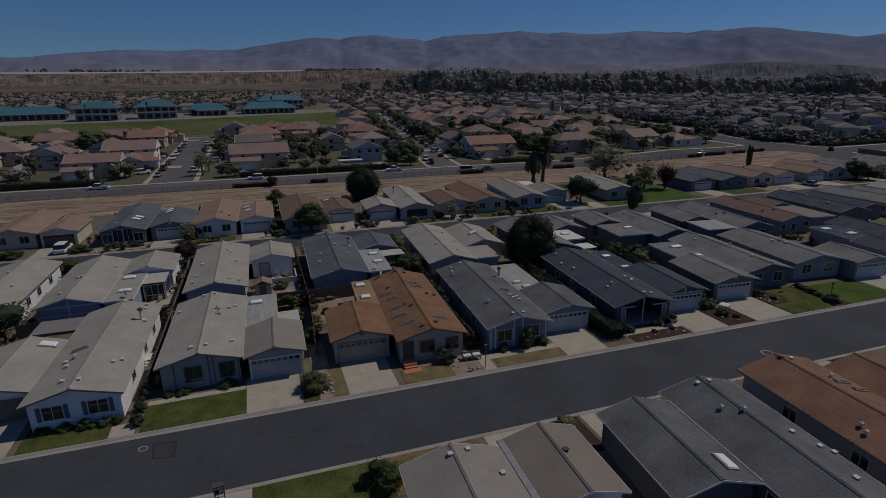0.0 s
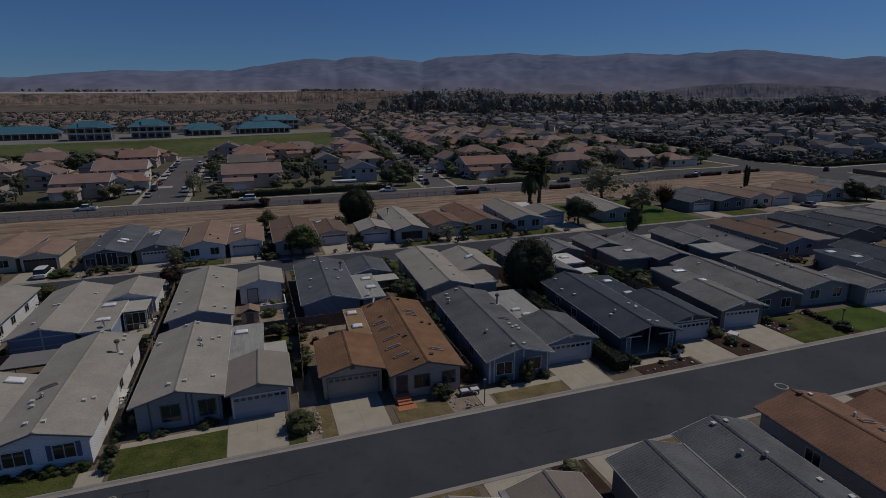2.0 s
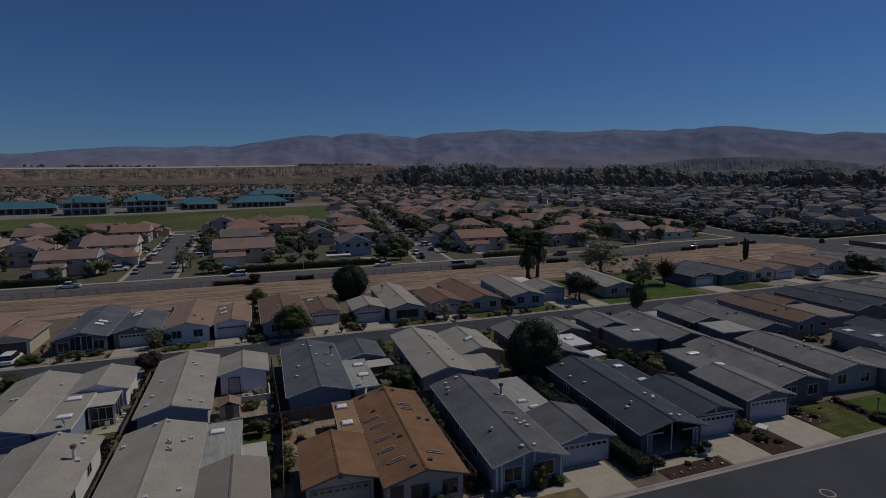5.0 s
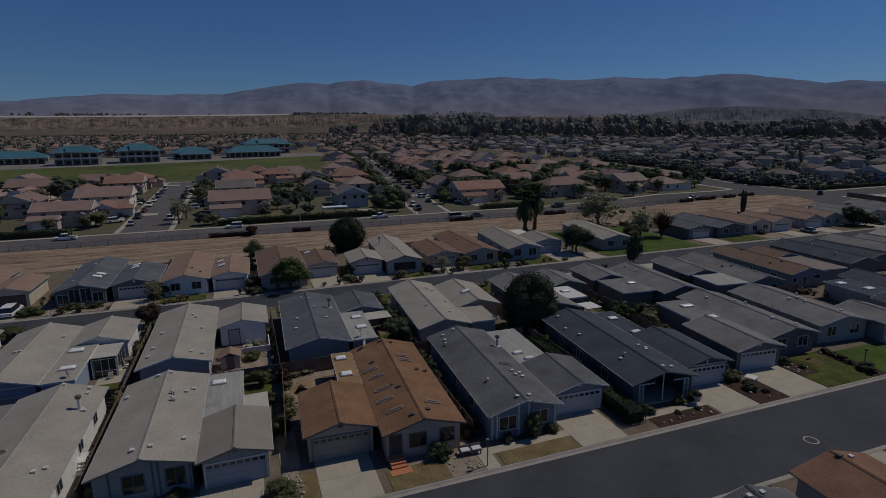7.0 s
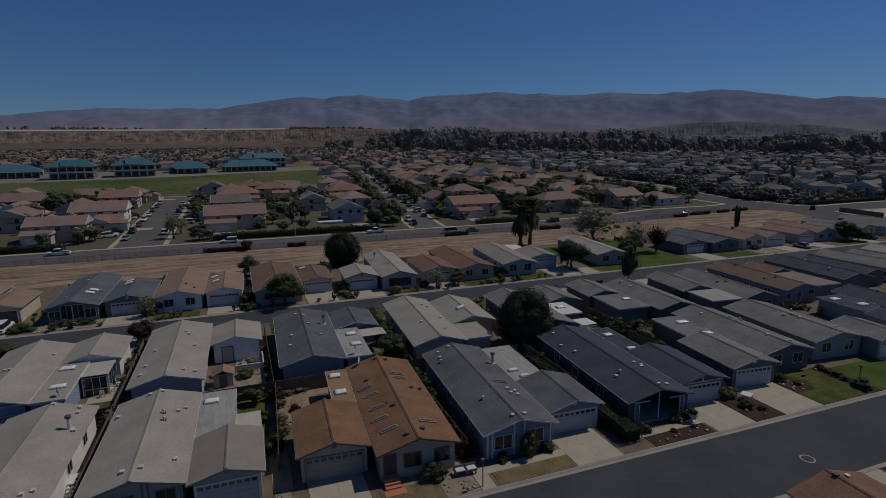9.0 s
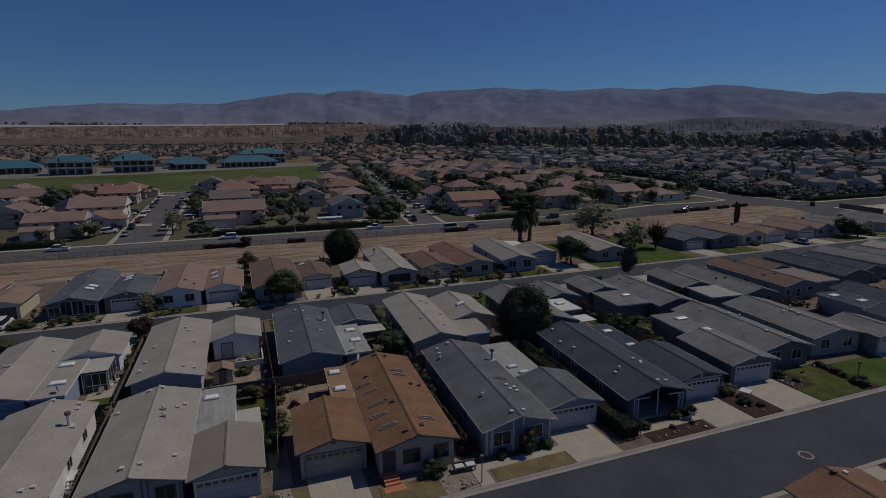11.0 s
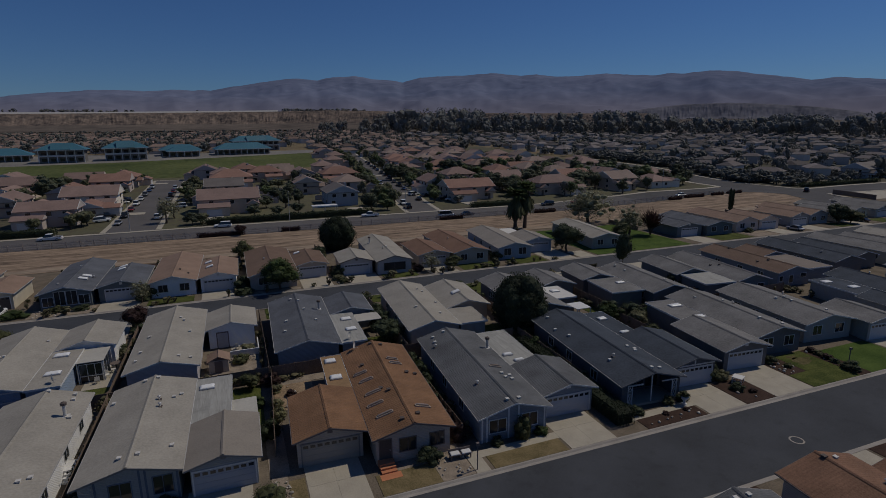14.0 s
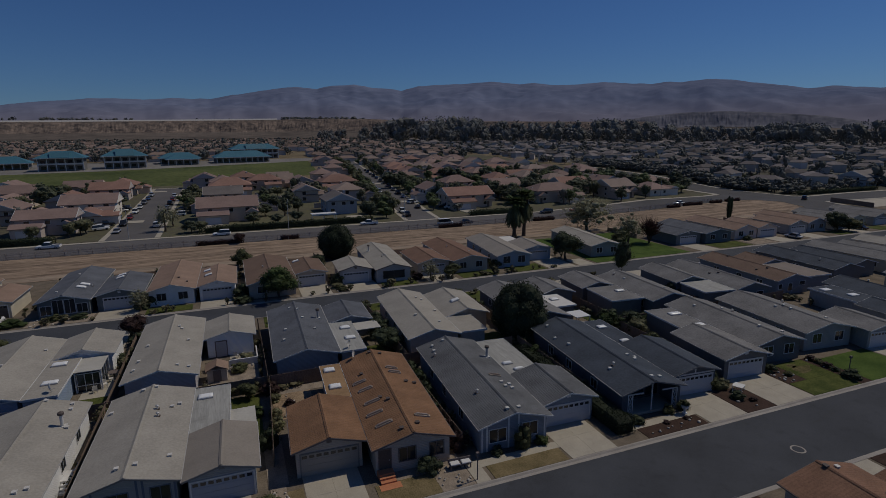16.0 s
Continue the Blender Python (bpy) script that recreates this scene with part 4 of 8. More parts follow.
home("lilac home with pale shingle roof and dark garage trim", (17.1, 24.7), (10.0, 17.02), "lilac", "pale", (63.9, 87.6), (65.6, 75.0), turn=3.0, wins=((0.5, 4.4, 1.5, 0.75),), vents=((20.2, 72, "pipe"), (21, 72.5), (18.8, 80, "chimney")), trim=TRIM_DARK)
home("taupe home with rusty brown shingle roof", (34.1, 42.6), (26.4, 34.02), "tan", "rustic", (64.7, 86.2), (65.6, 78.6), turn=1.0, vents=((37, 76, "pipe"), (40, 70)))
home("light blue home with grey shingle roof", (44.6, 53.0), (53.08, 60.4), "blue", "drab", (64.3, 86.8), (69, 79), turn=6.0, wins=((0.28, 1.7, 1.5), (0.74, 1.7, 1.5)), flat=(53.03, 56.5, 79.05, 85.6), flat_roof="white")
home("grey home with pale metal-grey roof", (69.8, 78.4), None, "grey", "pale", (65.1, 88), turn=8.0)
home("blue home with dark blue shingle roof", (107.1, 116.2), (98.4, 107.02), "teal", "blue", (66.6, 86), (67.6, 80), trim=TRIM, turn=4.0)
home("peach home with tan tiled roof and white gable trim", (118.3, 126.6), (126.68, 134.4), "peach", "tan", (66.6, 86), (67.0, 80), zr=4.1, turn=4.0)
home("white home with russet tiled roof", (147.0, 155.0), (139.4, 146.92), "pale_blue", "tan", (67, 86), (66.5, 80), zr=4.1, turn=4.0)
home("cream home with grey shingle roof", (165.9, 174.0), (158.2, 165.82), "cream", "grey", (67, 86), (66.5, 80))
home("blue home with grey shingle roof", (184.2, 192.0), (176.6, 184.12), "pale_blue", "grey", (67, 86), (66.5, 80))

# ---- homes on the near side of the street ----
s1 = home("home with drab shingle roof and taupe garage roof", (-3.5, 3.8), (4.4, 10.1), "white", "drab", (-34, -14.5), (-21.2, -13.8), face=1, turn=2.5, gar_roof="taupe", vents=((-0.2, -15.6), (1.2, -15.2), (2.8, -17.6), (7.6, -17.2, "dark")), flat=(4.05, 8, -33, -21.3))
part("valley_flashing", boxes((-1.05, -0.55, -10.35, -3.15, 2.6, 2.78)), FLASHING, s1)
s2 = home("home with slate tiled roof and garage", (19.35, 26.5), (12.8, 19.3), "navy", "tile", (-34, -12.7), (-23.8, -14.0), face=1, turn=5.0, sky=((17.9, -21.9, 0.9, 1.5),),
     vents=((22.3, -13.6), (23.4, -13.6), (21.7, -17.0, "pipe"), (22.8, -18.0, "pipe"), (24.8, -20.5), (25.6, -22.1), (26.2, -22.7), (24.6, -25.5)))
part("valley_flashing", boxes((0.25, 0.40, -9.3, 0.3, 2.6, 2.79)), FLASHING, s2)
home("home with russet tiled roof", (28.6, 36.4), (36.48, 43.2), "tan", "russet", (-33, -12.5), (-26, -14.2), face=1, turn=4.0, sky=((35.2, -18.6, 1.4, 0.3), (34.6, -17.4, 1.4, 0.3)), vents=((32.4, -13.3, "dark"), (33.5, -13.4), (34.3, -16.6, "pipe"), (30.2, -22.5, "pipe"), (29.8, -23.2, "pipe")), trim=TRIM_DARK)
home("home with dark shingle roof", (47.0, 54.6), (54.68, 61), "grey", "dark", (-33, -13), (-24, -14), face=1, vents=((50, -14),))


# ---- dirt strip, main road, far town ----
slab("dirt_strip", [(-300, 93.5), (187, 93.5), (199, 105), (206, 118.6), (202.6, 126.6), (194, 130.6), (170, 127.8), (140, 122.2), (100, 118.8), (-300, 121)], DIRT, -0.05, -0.2, "bare tan dirt strip with tyre tracks", "ground")
slab("road_main", [(-300, 121.6), (100, 119.4), (140, 123), (140, 142), (100, 135.4), (-300, 136.5)], ASPHALT_OLD, -0.11, -0.2, "worn grey main road", "road")
slab("road_junction", [(140, 123), (170, 128.6), (195, 131.4), (203, 127.4), (207, 119), (200, 105), (190, 96), (184, 88), (181, 61), (209, 61), (212, 86), (217, 100), (222, 112), (231, 112), (262, 110), (420, 106), (420, 124), (263, 127.6), (233, 126),
                       (228, 130), (227, 150), (206.9, 150), (202.6, 147.8), (193, 146.2), (160, 146.6), (140, 142)], ASPHALT_MID, -0.11, -0.2, "dark worn asphalt of a road junction", "road")
for k in range(9):
    x0 = -120 + 34 * k
    pts = [(x0 + 34 * i / 6, 94.0 + 0.5 * math.sin(0.21 * (x0 + 34 * i / 6))) for i in range(7)] + [(x0 + 34 * i / 6, 97.6 + 0.8 * math.sin(0.13 * (x0 + 34 * i / 6)) + 0.4 * math.sin(0.4 * (x0 + 34 * i / 6))) for i in range(6, -1, -1)]
    slab("dirt_track", pts, SAND, -0.044, -0.1, "pale sandy track worn along the dirt strip", "ground")
slab("pavement_main", [(-300, 136.5), (100, 135.4), (139.8, 142), (138.8, 144), (100, 137.3), (-300, 138.5)], CONCRETE, 0.0, -0.2, "pale concrete pavement along the main road", "pavement")
slab("pavement_main_east", [(228.4, 150), (227.2, 150), (228.2, 130.4), (233.2, 126.2), (263, 127.8), (420, 124.2), (420, 126.2), (263, 129.8), (234, 128.2), (230.2, 131.4)], CONCRETE, 0.0, -0.2, "pale concrete pavement round a street corner", "pavement")
slab("pavement_cross_south", [(209.2, 61), (212.2, 86), (217.2, 100), (222.2, 111.8), (231, 111.8), (262, 109.8), (420, 105.8), (420, 104), (262, 108), (232, 110), (223.6, 110), (218.8, 99.4), (213.8, 85.6), (211, 61)], CONCRETE, 0.0, -0.2, "pale concrete pavement round a street corner", "pavement")
slab("paved_lot", [(226, 101), (233, 109.6), (262, 107.6), (300, 105.6), (300, 84), (222.6, 90)], CONCRETE, -0.02, -0.2, "pale concrete lot beside the cross road", "pavement")


def mountains():
    """Far bare hills: a folded range cut by gullies, its skyline following the valley's rim."""
    prof = [(-60, 120), (-40, 150), (-28, 190), (-17, 233), (-15, 254), (-13.2, 269), (-11, 285), (-9, 293), (-6.4, 286), (-4.5, 301), (-1, 298), (0.4, 324), (3, 356), (5.7, 389), (6.8, 398), (9, 383), (10, 405), (12.6, 420), (14.6, 394),
            (16.3, 386), (17.5, 372), (19.2, 407), (21, 415), (24.5, 425), (26.8, 436), (29.6, 410), (31, 420), (33, 399), (35.8, 402), (38, 413), (42, 385), (43.6, 396), (45, 391), (47, 404), (49, 393), (51.2, 361), (53.3, 337), (55, 308), (56.8, 322), (60, 293), (76, 270)]
    az = [p[0] for p in prof]
    hh = [p[1] for p in prof]
    n, m = 560, 44
    verts, faces = [], []
    for k in range(m + 1):
        f = k / m
        d = 2300 + 2200 * f
        for i in range(n + 1):
            a = -72 + 144 * i / n
            top = float(np.interp(a, az, hh))
            x, y = math.sin(radians(a)) * d, math.cos(radians(a)) * d
            q = Vector((x, y, 0))
            fold = noise.ridged_multi_fractal(q * 0.00115 + Vector((3.1, 0, 0)), 0.9, 2.1, 3, 1.0, 1.6) - 1.0
            gully = noise.ridged_multi_fractal(q * 0.0042, 0.8, 2.0, 3, 1.0, 1.8) - 1.0
            shape = math.sin(math.pi * min(1.0, f)) ** 0.8
            rise = 24 + (top - 24) * (0.25 * f + 0.75 * f * f * (3 - 2 * f)) ** 1.15
            z = rise + shape * (46 * fold * (0.35 + 0.65 * top / 420) + 15 * gully)
            crest = noise.fractal(Vector((a * 0.9, 3.3, 0)), 0.8, 2.0, 5) * 4 * f
            verts.append((x - 9, y - 38, min(max(z, 22 if k else 24), 24 + (top - 24) * (0.25 + 0.75 * f)) + crest))
    w = n + 1
    for k in range(m):
        for i in range(n):
            faces.append((k * w + i, k * w + i + 1, (k + 1) * w + i + 1, (k + 1) * w + i))
    me = bpy.data.meshes.new("hills")
    me.from_pydata(verts, [], faces)
    me.polygons.foreach_set("use_smooth", [True] * len(faces))
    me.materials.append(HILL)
    return me


# the range's bluish base colour holds its distance haze
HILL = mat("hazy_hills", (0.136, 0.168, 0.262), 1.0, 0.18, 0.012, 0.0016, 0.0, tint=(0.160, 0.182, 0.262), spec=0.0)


def haze_by_height(m, low, z0, z1):
    """Distance haze put into the base colour: paler, warmer foot slopes blending into bluer ones higher up."""
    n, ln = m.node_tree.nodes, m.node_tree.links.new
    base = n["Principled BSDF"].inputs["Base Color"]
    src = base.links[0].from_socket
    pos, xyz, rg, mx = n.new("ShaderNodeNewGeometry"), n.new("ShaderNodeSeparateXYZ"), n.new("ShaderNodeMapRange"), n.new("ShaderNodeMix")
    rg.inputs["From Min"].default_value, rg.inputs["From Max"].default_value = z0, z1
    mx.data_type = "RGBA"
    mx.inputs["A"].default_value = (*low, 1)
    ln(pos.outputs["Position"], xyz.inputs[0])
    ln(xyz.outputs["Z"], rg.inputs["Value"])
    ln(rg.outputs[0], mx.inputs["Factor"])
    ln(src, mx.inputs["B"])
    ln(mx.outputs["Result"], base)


haze_by_height(HILL, (0.218, 0.202, 0.240), 40, 230)
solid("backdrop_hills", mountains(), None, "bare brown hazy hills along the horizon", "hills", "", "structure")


def bluff(name, a0, a1, d, tops, z_foot, seed, earth, terrace, rough=1.0):
    """A river bluff: a gullied cliff face over a sloping terrace, below a level mesa top; tops: bearing and height of its rim."""
    n = 620
    steps = ((-330, -0.08, 0), (-220, 0.04, 6), (-130, 0.18, 6), (-90, 0.28, 8), (-72, 0.38, 12), (-56, 0.52, 13), (-42, 0.68, 11), (-29, 0.83, 8), (-16, 0.95, 5), (-5, 1.0, 3), (120, 1.02, 0), (500, 0.9, 0))
    ta, tz = [p[0] for p in tops], [p[1] for p in tops]
    verts, faces, idx = [], [], []
    for k, (off, hz, amp) in enumerate(steps):
        for i in range(n + 1):
            a = a0 + (a1 - a0) * i / n
            s, c = math.sin(radians(a)), math.cos(radians(a))
            spur = 1 - abs(noise.noise(Vector((a * 1.1, seed, k * 0.16)))) * 2.2
            spur += 0.6 * (1 - abs(noise.noise(Vector((a * 3.1, seed + 4, k * 0.4)))) * 2.2)
            o = off + amp * rough * (0.7 - spur)
            verts.append((s * (d + o) - 9, c * (d + o) - 38, z_foot + hz * (float(np.interp(a, ta, tz)) - z_foot)))
    w = n + 1
    for k in range(len(steps) - 1):
        for i in range(n):
            faces.append((k * w + i, k * w + i + 1, (k + 1) * w + i + 1, (k + 1) * w + i))
            idx.append(1 if k < 3 or k > 8 else 0)
    me = bpy.data.meshes.new(name)
    me.from_pydata(verts, [], faces)
    me.materials.append(earth)
    me.materials.append(terrace)
    me.polygons.foreach_set("material_index", idx)
    return solid(name, me, None, "eroded tan river bluff with a level top", "bluff", "", "structure")


CLIFF = mat("bluff_earth", (0.066, 0.062, 0.066), 1.0, 0.3, 0.09, 0.03, 0.0, tint=(0.20, 0.155, 0.125), spec=0.0)
TERRACE = mat("terrace_scrub", (0.105, 0.092, 0.084), 1.0, 0.2, 0.03, 0.006, 0.0, tint=(0.15, 0.125, 0.108), spec=0.0)
RIM = [(-50, 66), (-17, 67.2), (4.4, 75.4), (10, 78.6), (14, 77), (20, 70), (42, 60)]
bluff("backdrop_bluff", -50, 42, 1760, RIM, 26, 1.0, CLIFF, TERRACE, 0.62)
bluff("backdrop_bluff_east", 38, 60.5, 1900, [(38, 56), (42, 78), (45, 88), (49, 90), (52, 84), (56, 72), (58, 61), (60.5, 46)], 24, 5.0,
      mat("grey_bluff_earth", (0.105, 0.11, 0.135), 1.0, 0.2, 0.05, 0.012, 0.0, tint=(0.185, 0.18, 0.2), spec=0.0), TERRACE, 0.4)
bm = bmesh.new()
for k in range(60):
    a, b = -50 + 55 * k / 60, -50 + 55 * (k + 1) / 60
    q = [(1800 * math.sin(radians(t)) - 9, 1800 * math.cos(radians(t)) - 38, 28.9 + 1800 * (0.0234 + 0.000225 * (t + 17))) for t in (a, b)]
    vs = [bm.verts.new(p) for p in ((q[0][0], q[0][1], q[0][2] - 4.4), (q[1][0], q[1][1], q[1][2] - 4.4), (q[1][0] * 1.012, q[1][1] * 1.012, q[1][2] + 1.4), (q[0][0] * 1.012, q[0][1] * 1.012, q[0][2] + 1.4),
                                   (q[1][0] * 1.02, q[1][1] * 1.02, q[1][2] - 5), (q[0][0] * 1.02, q[0][1] * 1.02, q[0][2] - 5))]
    bm.faces.new((vs[0], vs[1], vs[2], vs[3]))
    bm.faces.new((vs[3], vs[2], vs[4], vs[5]))
solid("backdrop_crop_covers", bm, GUTTER, "long pale row of crop covers on the bluff", "crop covers", "", "structure")


# ---- plants ----
rng = np.random.default_rng(7)


def leaf_cloud(name, material, n, leaf, seed, lobes=26, squash=1.0, spindle=False, hollow=0.8, core_share=0.72, tight=False):
    """A unit crown: leaves scattered over many lobes of uneven size, with gaps, round a shaded core."""
    r = np.random.default_rng(seed)
    c = r.normal(size=(lobes, 3))
    c /= np.linalg.norm(c, axis=1)[:, None]
    c *= r.uniform(0.42, 0.62, (lobes, 1)) if tight else r.uniform(0.15, 0.66, (lobes, 1))
    c[:, 2] *= squash
    rad = r.uniform(0.26, 0.42, lobes)
    if spindle:
        c = np.stack([r.normal(0, 0.10, lobes), r.normal(0, 0.10, lobes), np.linspace(-0.85, 0.8, lobes)], 1)
        rad = 0.42 * np.sqrt(np.clip(1 - (np.linspace(-0.55, 1, lobes)) ** 2, 0.06, 1))
    k = r.integers(0, lobes, n)
    d = r.normal(size=(n, 3))
    d /= np.linalg.norm(d, axis=1)[:, None]
    p = c[k] + d * rad[k][:, None] * r.uniform(hollow, 1.05, (n, 1))
    k_ = 1 / np.percentile(np.abs(p), 97, axis=0)
    p, c, rad = p * k_, c * k_, rad * float(k_.mean())
    u = r.normal(size=(n, 3))
    u /= np.linalg.norm(u, axis=1)[:, None]
    v = np.cross(u, d + r.normal(0, 0.5, (n, 3)))
    v /= np.linalg.norm(v, axis=1)[:, None] + 1e-9
    s = leaf * r.uniform(0.6, 1.3, (n, 1))
    u, v = u * s, v * s * 0.6
    verts = np.stack([p - u, p + v, p + u, p - v], 1).reshape(-1, 3)
    faces = [(4 * i, 4 * i + 1, 4 * i + 2, 4 * i + 3) for i in range(n)]
    me = bpy.data.meshes.new(name)
    core = bmesh.new()
    for i in range(lobes):
        bmesh.ops.create_icosphere(core, subdivisions=2 if tight else 1, radius=float(rad[i]) * core_share, matrix=Matrix.Translation(c[i]))
    cv = [tuple(q.co) for q in core.verts]
    base = len(verts)
    cf = [tuple(base + q.index for q in f.verts) for f in core.faces]
    core.free()
    me.from_pydata([tuple(q) for q in verts] + cv, [], faces + cf)
    me.materials.append(material)
    return me


# lighter copies of the LEAF colours, with distance haze mixed in
HAZED_LEAF = {k: leafy("hazed_" + k + "_leaf", c) for k, c in (("dark", (0.075, 0.088, 0.055)), ("deep", (0.10, 0.112, 0.07)), ("green", (0.105, 0.132, 0.058)), ("olive", (0.145, 0.148, 0.085)), ("red", (0.085, 0.055, 0.05)), ("pale", (0.21, 0.20, 0.125)))}
CROWN = {k: [leaf_cloud("crown", HAZED_LEAF[k], 2000, 0.065, 11 + 7 * i + j) for j in range(3)] for i, k in enumerate(LEAF)}
NEAR_CROWN = {k: [leaf_cloud("crown", LEAF[k], 30000 if k == "dark" else 5600, 0.040 if k == "dark" else 0.05, 211 + 7 * i + j, 95 if k == "dark" else 34, hollow=0.8 if k == "dark" else 0.85, core_share=0.78 if k == "dark" else 0.74, tight=k == "dark") for j in range(2)] for i, k in enumerate(LEAF)}
CROWN["cypress"] = [leaf_cloud("crown", LEAF["deep"], 2200, 0.05, 91, 16, spindle=True)]
CROWN["airy"] = [leaf_cloud("crown", leafy("airy_leaf", (0.27, 0.26, 0.165)), 5200, 0.034, 97, 46, hollow=0.6, core_share=0.28)]
SHRUB = {k: [leaf_cloud("foliage", LEAF[k], 3200, 0.05, 51 + 7 * i + j, 30, hollow=0.84, core_share=0.72) for j in range(3)] for i, k in enumerate(LEAF)}


def trunk_mesh(seed):
    r = random.Random(seed)
    bm = bmesh.new()
    pts = [(0, 0, -0.1)]
    for k in range(4):
        pts.append((pts[-1][0] + r.uniform(-0.05, 0.05), pts[-1][1] + r.uniform(-0.05, 0.05), 0.18 + 0.17 * k))
    rings = []
    for i, p in enumerate(pts):
        w = 0.045 * (1.25 if i == 0 else 1 - 0.13 * i)
        rings.append([(p[0] + w * math.cos(a * math.pi / 4), p[1] + w * math.sin(a * math.pi / 4), p[2]) for a in range(8)])
    loft(bm, rings)
    for k in range(5):
        a = k * 1.26 + r.uniform(-0.3, 0.3)
        b = Vector(pts[2 + k % 3])
        e = b + Vector((math.cos(a) * 0.24, math.sin(a) * 0.24, 0.26))
        loft(bm, [[(q.x + w * math.cos(j * math.pi / 3), q.y + w * math.sin(j * math.pi / 3), q.z) for j in range(6)] for q, w in ((b, 0.022), ((b + e) / 2 + Vector((0, 0, -0.02)), 0.016), (e, 0.008))])
    return mesh_of(bm, "trunk", BARK)


TRUNKS = [trunk_mesh(s) for s in range(3)]


def tree(x, y, h, r, leaf="green", label="", bare=0.3, z=None, group=""):
    """A tree of height h with a crown of radius r; bare is the share of its height below the crown."""
    names = {"dark": "dense, very dark green", "deep": "dense dark green", "green": "leafy green", "olive": "dusty olive green", "red": "dark red-leaved", "pale": "pale green", "cypress": "slim dark green cypress", "airy": "thin pale-leaved"}
    ob = thing("tree", label or names[leaf] + " tree on open soil", "tree", (x, y, (gz(y) if z is None else z)), rng.uniform(0, 360), group)
    t = part("trunk", random.choice(TRUNKS), None, ob)
    t.scale = (h * 0.25, h * 0.25, h) if leaf == "cypress" else (h, h, h)
    c = part("crown", random.choice((NEAR_CROWN if y < 125 and leaf in NEAR_CROWN else CROWN)[leaf]), None, ob)
    ch = h * (1 - bare) / 2
    c.scale = (r * 1.05, r * 1.05, ch * 1.08)
    c.location = (0, 0, h - ch)
    c.rotation_euler = (0, 0, rng.uniform(0, 6.28))
    return ob


def shrub(x, y, r, h, leaf="green", label="", z=0.0):
    names = {"deep": "dense dark green shrub", "green": "rounded green shrub", "olive": "dusty olive shrub", "red": "dark red-leaved shrub", "pale": "pale dry shrub"}
    ob = solid("shrub", random.choice(SHRUB[leaf]), None, label or names[leaf] + " in a garden bed", "shrub", "garden shrubs", at=(x, y, z + h * 0.45), rz=rng.uniform(0, 360))
    ob.scale = (r * 1.15, r * 1.15, h * 0.58)
    return ob


def palm(x, y, h, label="tall shaggy fan palm"):
    ob = thing("palm_tree", label, "palm tree", (x, y, gz(y)))
    bm = bmesh.new()
    loft(bm, [[(w * math.cos(a * math.pi / 4) + 0.15 * math.sin(z * 0.3), w * math.sin(a * math.pi / 4), z) for a in range(8)] for z, w in ((-0.1, 0.6), (h * 0.3, 0.45), (h * 0.62, 0.4), (h * 0.92, 0.35))])
    part("trunk", bm, BARK, ob)
    for nm, m_, n, z0, spread, droop in (("crown", LEAF["green"], 90, h * 0.88, 3.3, 0.6), ("skirt", LEAF["olive"], 150, h * 0.80, 3.0, 3.2)):
        bm = bmesh.new()
        for i in range(n):
            a = i * 2.4 + rng.uniform(-0.2, 0.2)
            el = rng.uniform(-0.3, 1.0) if nm == "crown" else rng.uniform(-1.0, -0.4)
            ln_ = spread * rng.uniform(0.8, 1.15)
            pts = []
            for k in range(5):
                f = k / 4
                rr = ln_ * f * math.cos(el)
                zz = z0 + ln_ * f * math.sin(el) - droop * f * f * ln_ * 0.35
                pts.append((rr, zz, (0.1, 0.45, 0.6, 0.45, 0.08)[k]))
            vs = []
            for rr, zz, w in pts:
                vs.append((bm.verts.new((rr * math.cos(a) - w * math.sin(a), rr * math.sin(a) + w * math.cos(a), zz)), bm.verts.new((rr * math.cos(a), rr * math.sin(a), zz + 0.12)),
                           bm.verts.new((rr * math.cos(a) + w * math.sin(a), rr * math.sin(a) - w * math.cos(a), zz))))
            for p, q in zip(vs, vs[1:]):
                bm.faces.new((p[0], p[1], q[1], q[0]))
                bm.faces.new((p[1], p[2], q[2], q[1]))
        part(nm, bm, m_, ob)
    return ob


def spiky_tree(x, y, h, r):
    """A clump of short stems, each with a burst of long stiff upright blades."""
    ob = thing("spiky_tree", "dark reddish spiky-leaved tree on a green lawn", "tree", (x, y, 0))
    st_, bl = bmesh.new(), bmesh.new()
    for k in range(7):
        a = k * 0.9
        f = 0.0 if k == 0 else 0.42
        top = Vector((f * r * math.cos(a), f * r * math.sin(a), h * (0.5 - 0.05 * (k % 3))))
        loft(st_, [[(c.x + w * math.cos(j * math.pi / 3), c.y + w * math.sin(j * math.pi / 3), c.z) for j in range(6)] for c, w in ((Vector((0, 0, -0.1)), 0.14), (top * 0.5, 0.11), (top, 0.08))])
        for i in range(60):
            b, el = rng.uniform(0, 6.28), rng.uniform(0.45, 1.5)
            ln_ = h * rng.uniform(0.34, 0.54)
            d = Vector((math.cos(b) * math.cos(el), math.sin(b) * math.cos(el), math.sin(el)))
            s_ = Vector((-math.sin(b), math.cos(b), 0)) * 0.09
            base_ = top * rng.uniform(0.45, 1.0)
            q = [base_ + d * ln_ * 0.45, base_ + d * ln_ + Vector((0, 0, -0.12 * ln_ * math.cos(el)))]
            vs = [bl.verts.new(p) for p in (base_ - s_ * 0.5, base_ + s_ * 0.5, q[0] + s_, q[1], q[0] - s_)]
            bl.faces.new(vs)
    part("trunk", st_, BARK, ob)
    part("crown", bl, LEAF["red"], ob)


def plant_trees(rows):
    """Trees: x, y, height, radius, leaf."""
    for x, y, h, r, leaf in rows:
        tree(x, y, h, r, leaf)


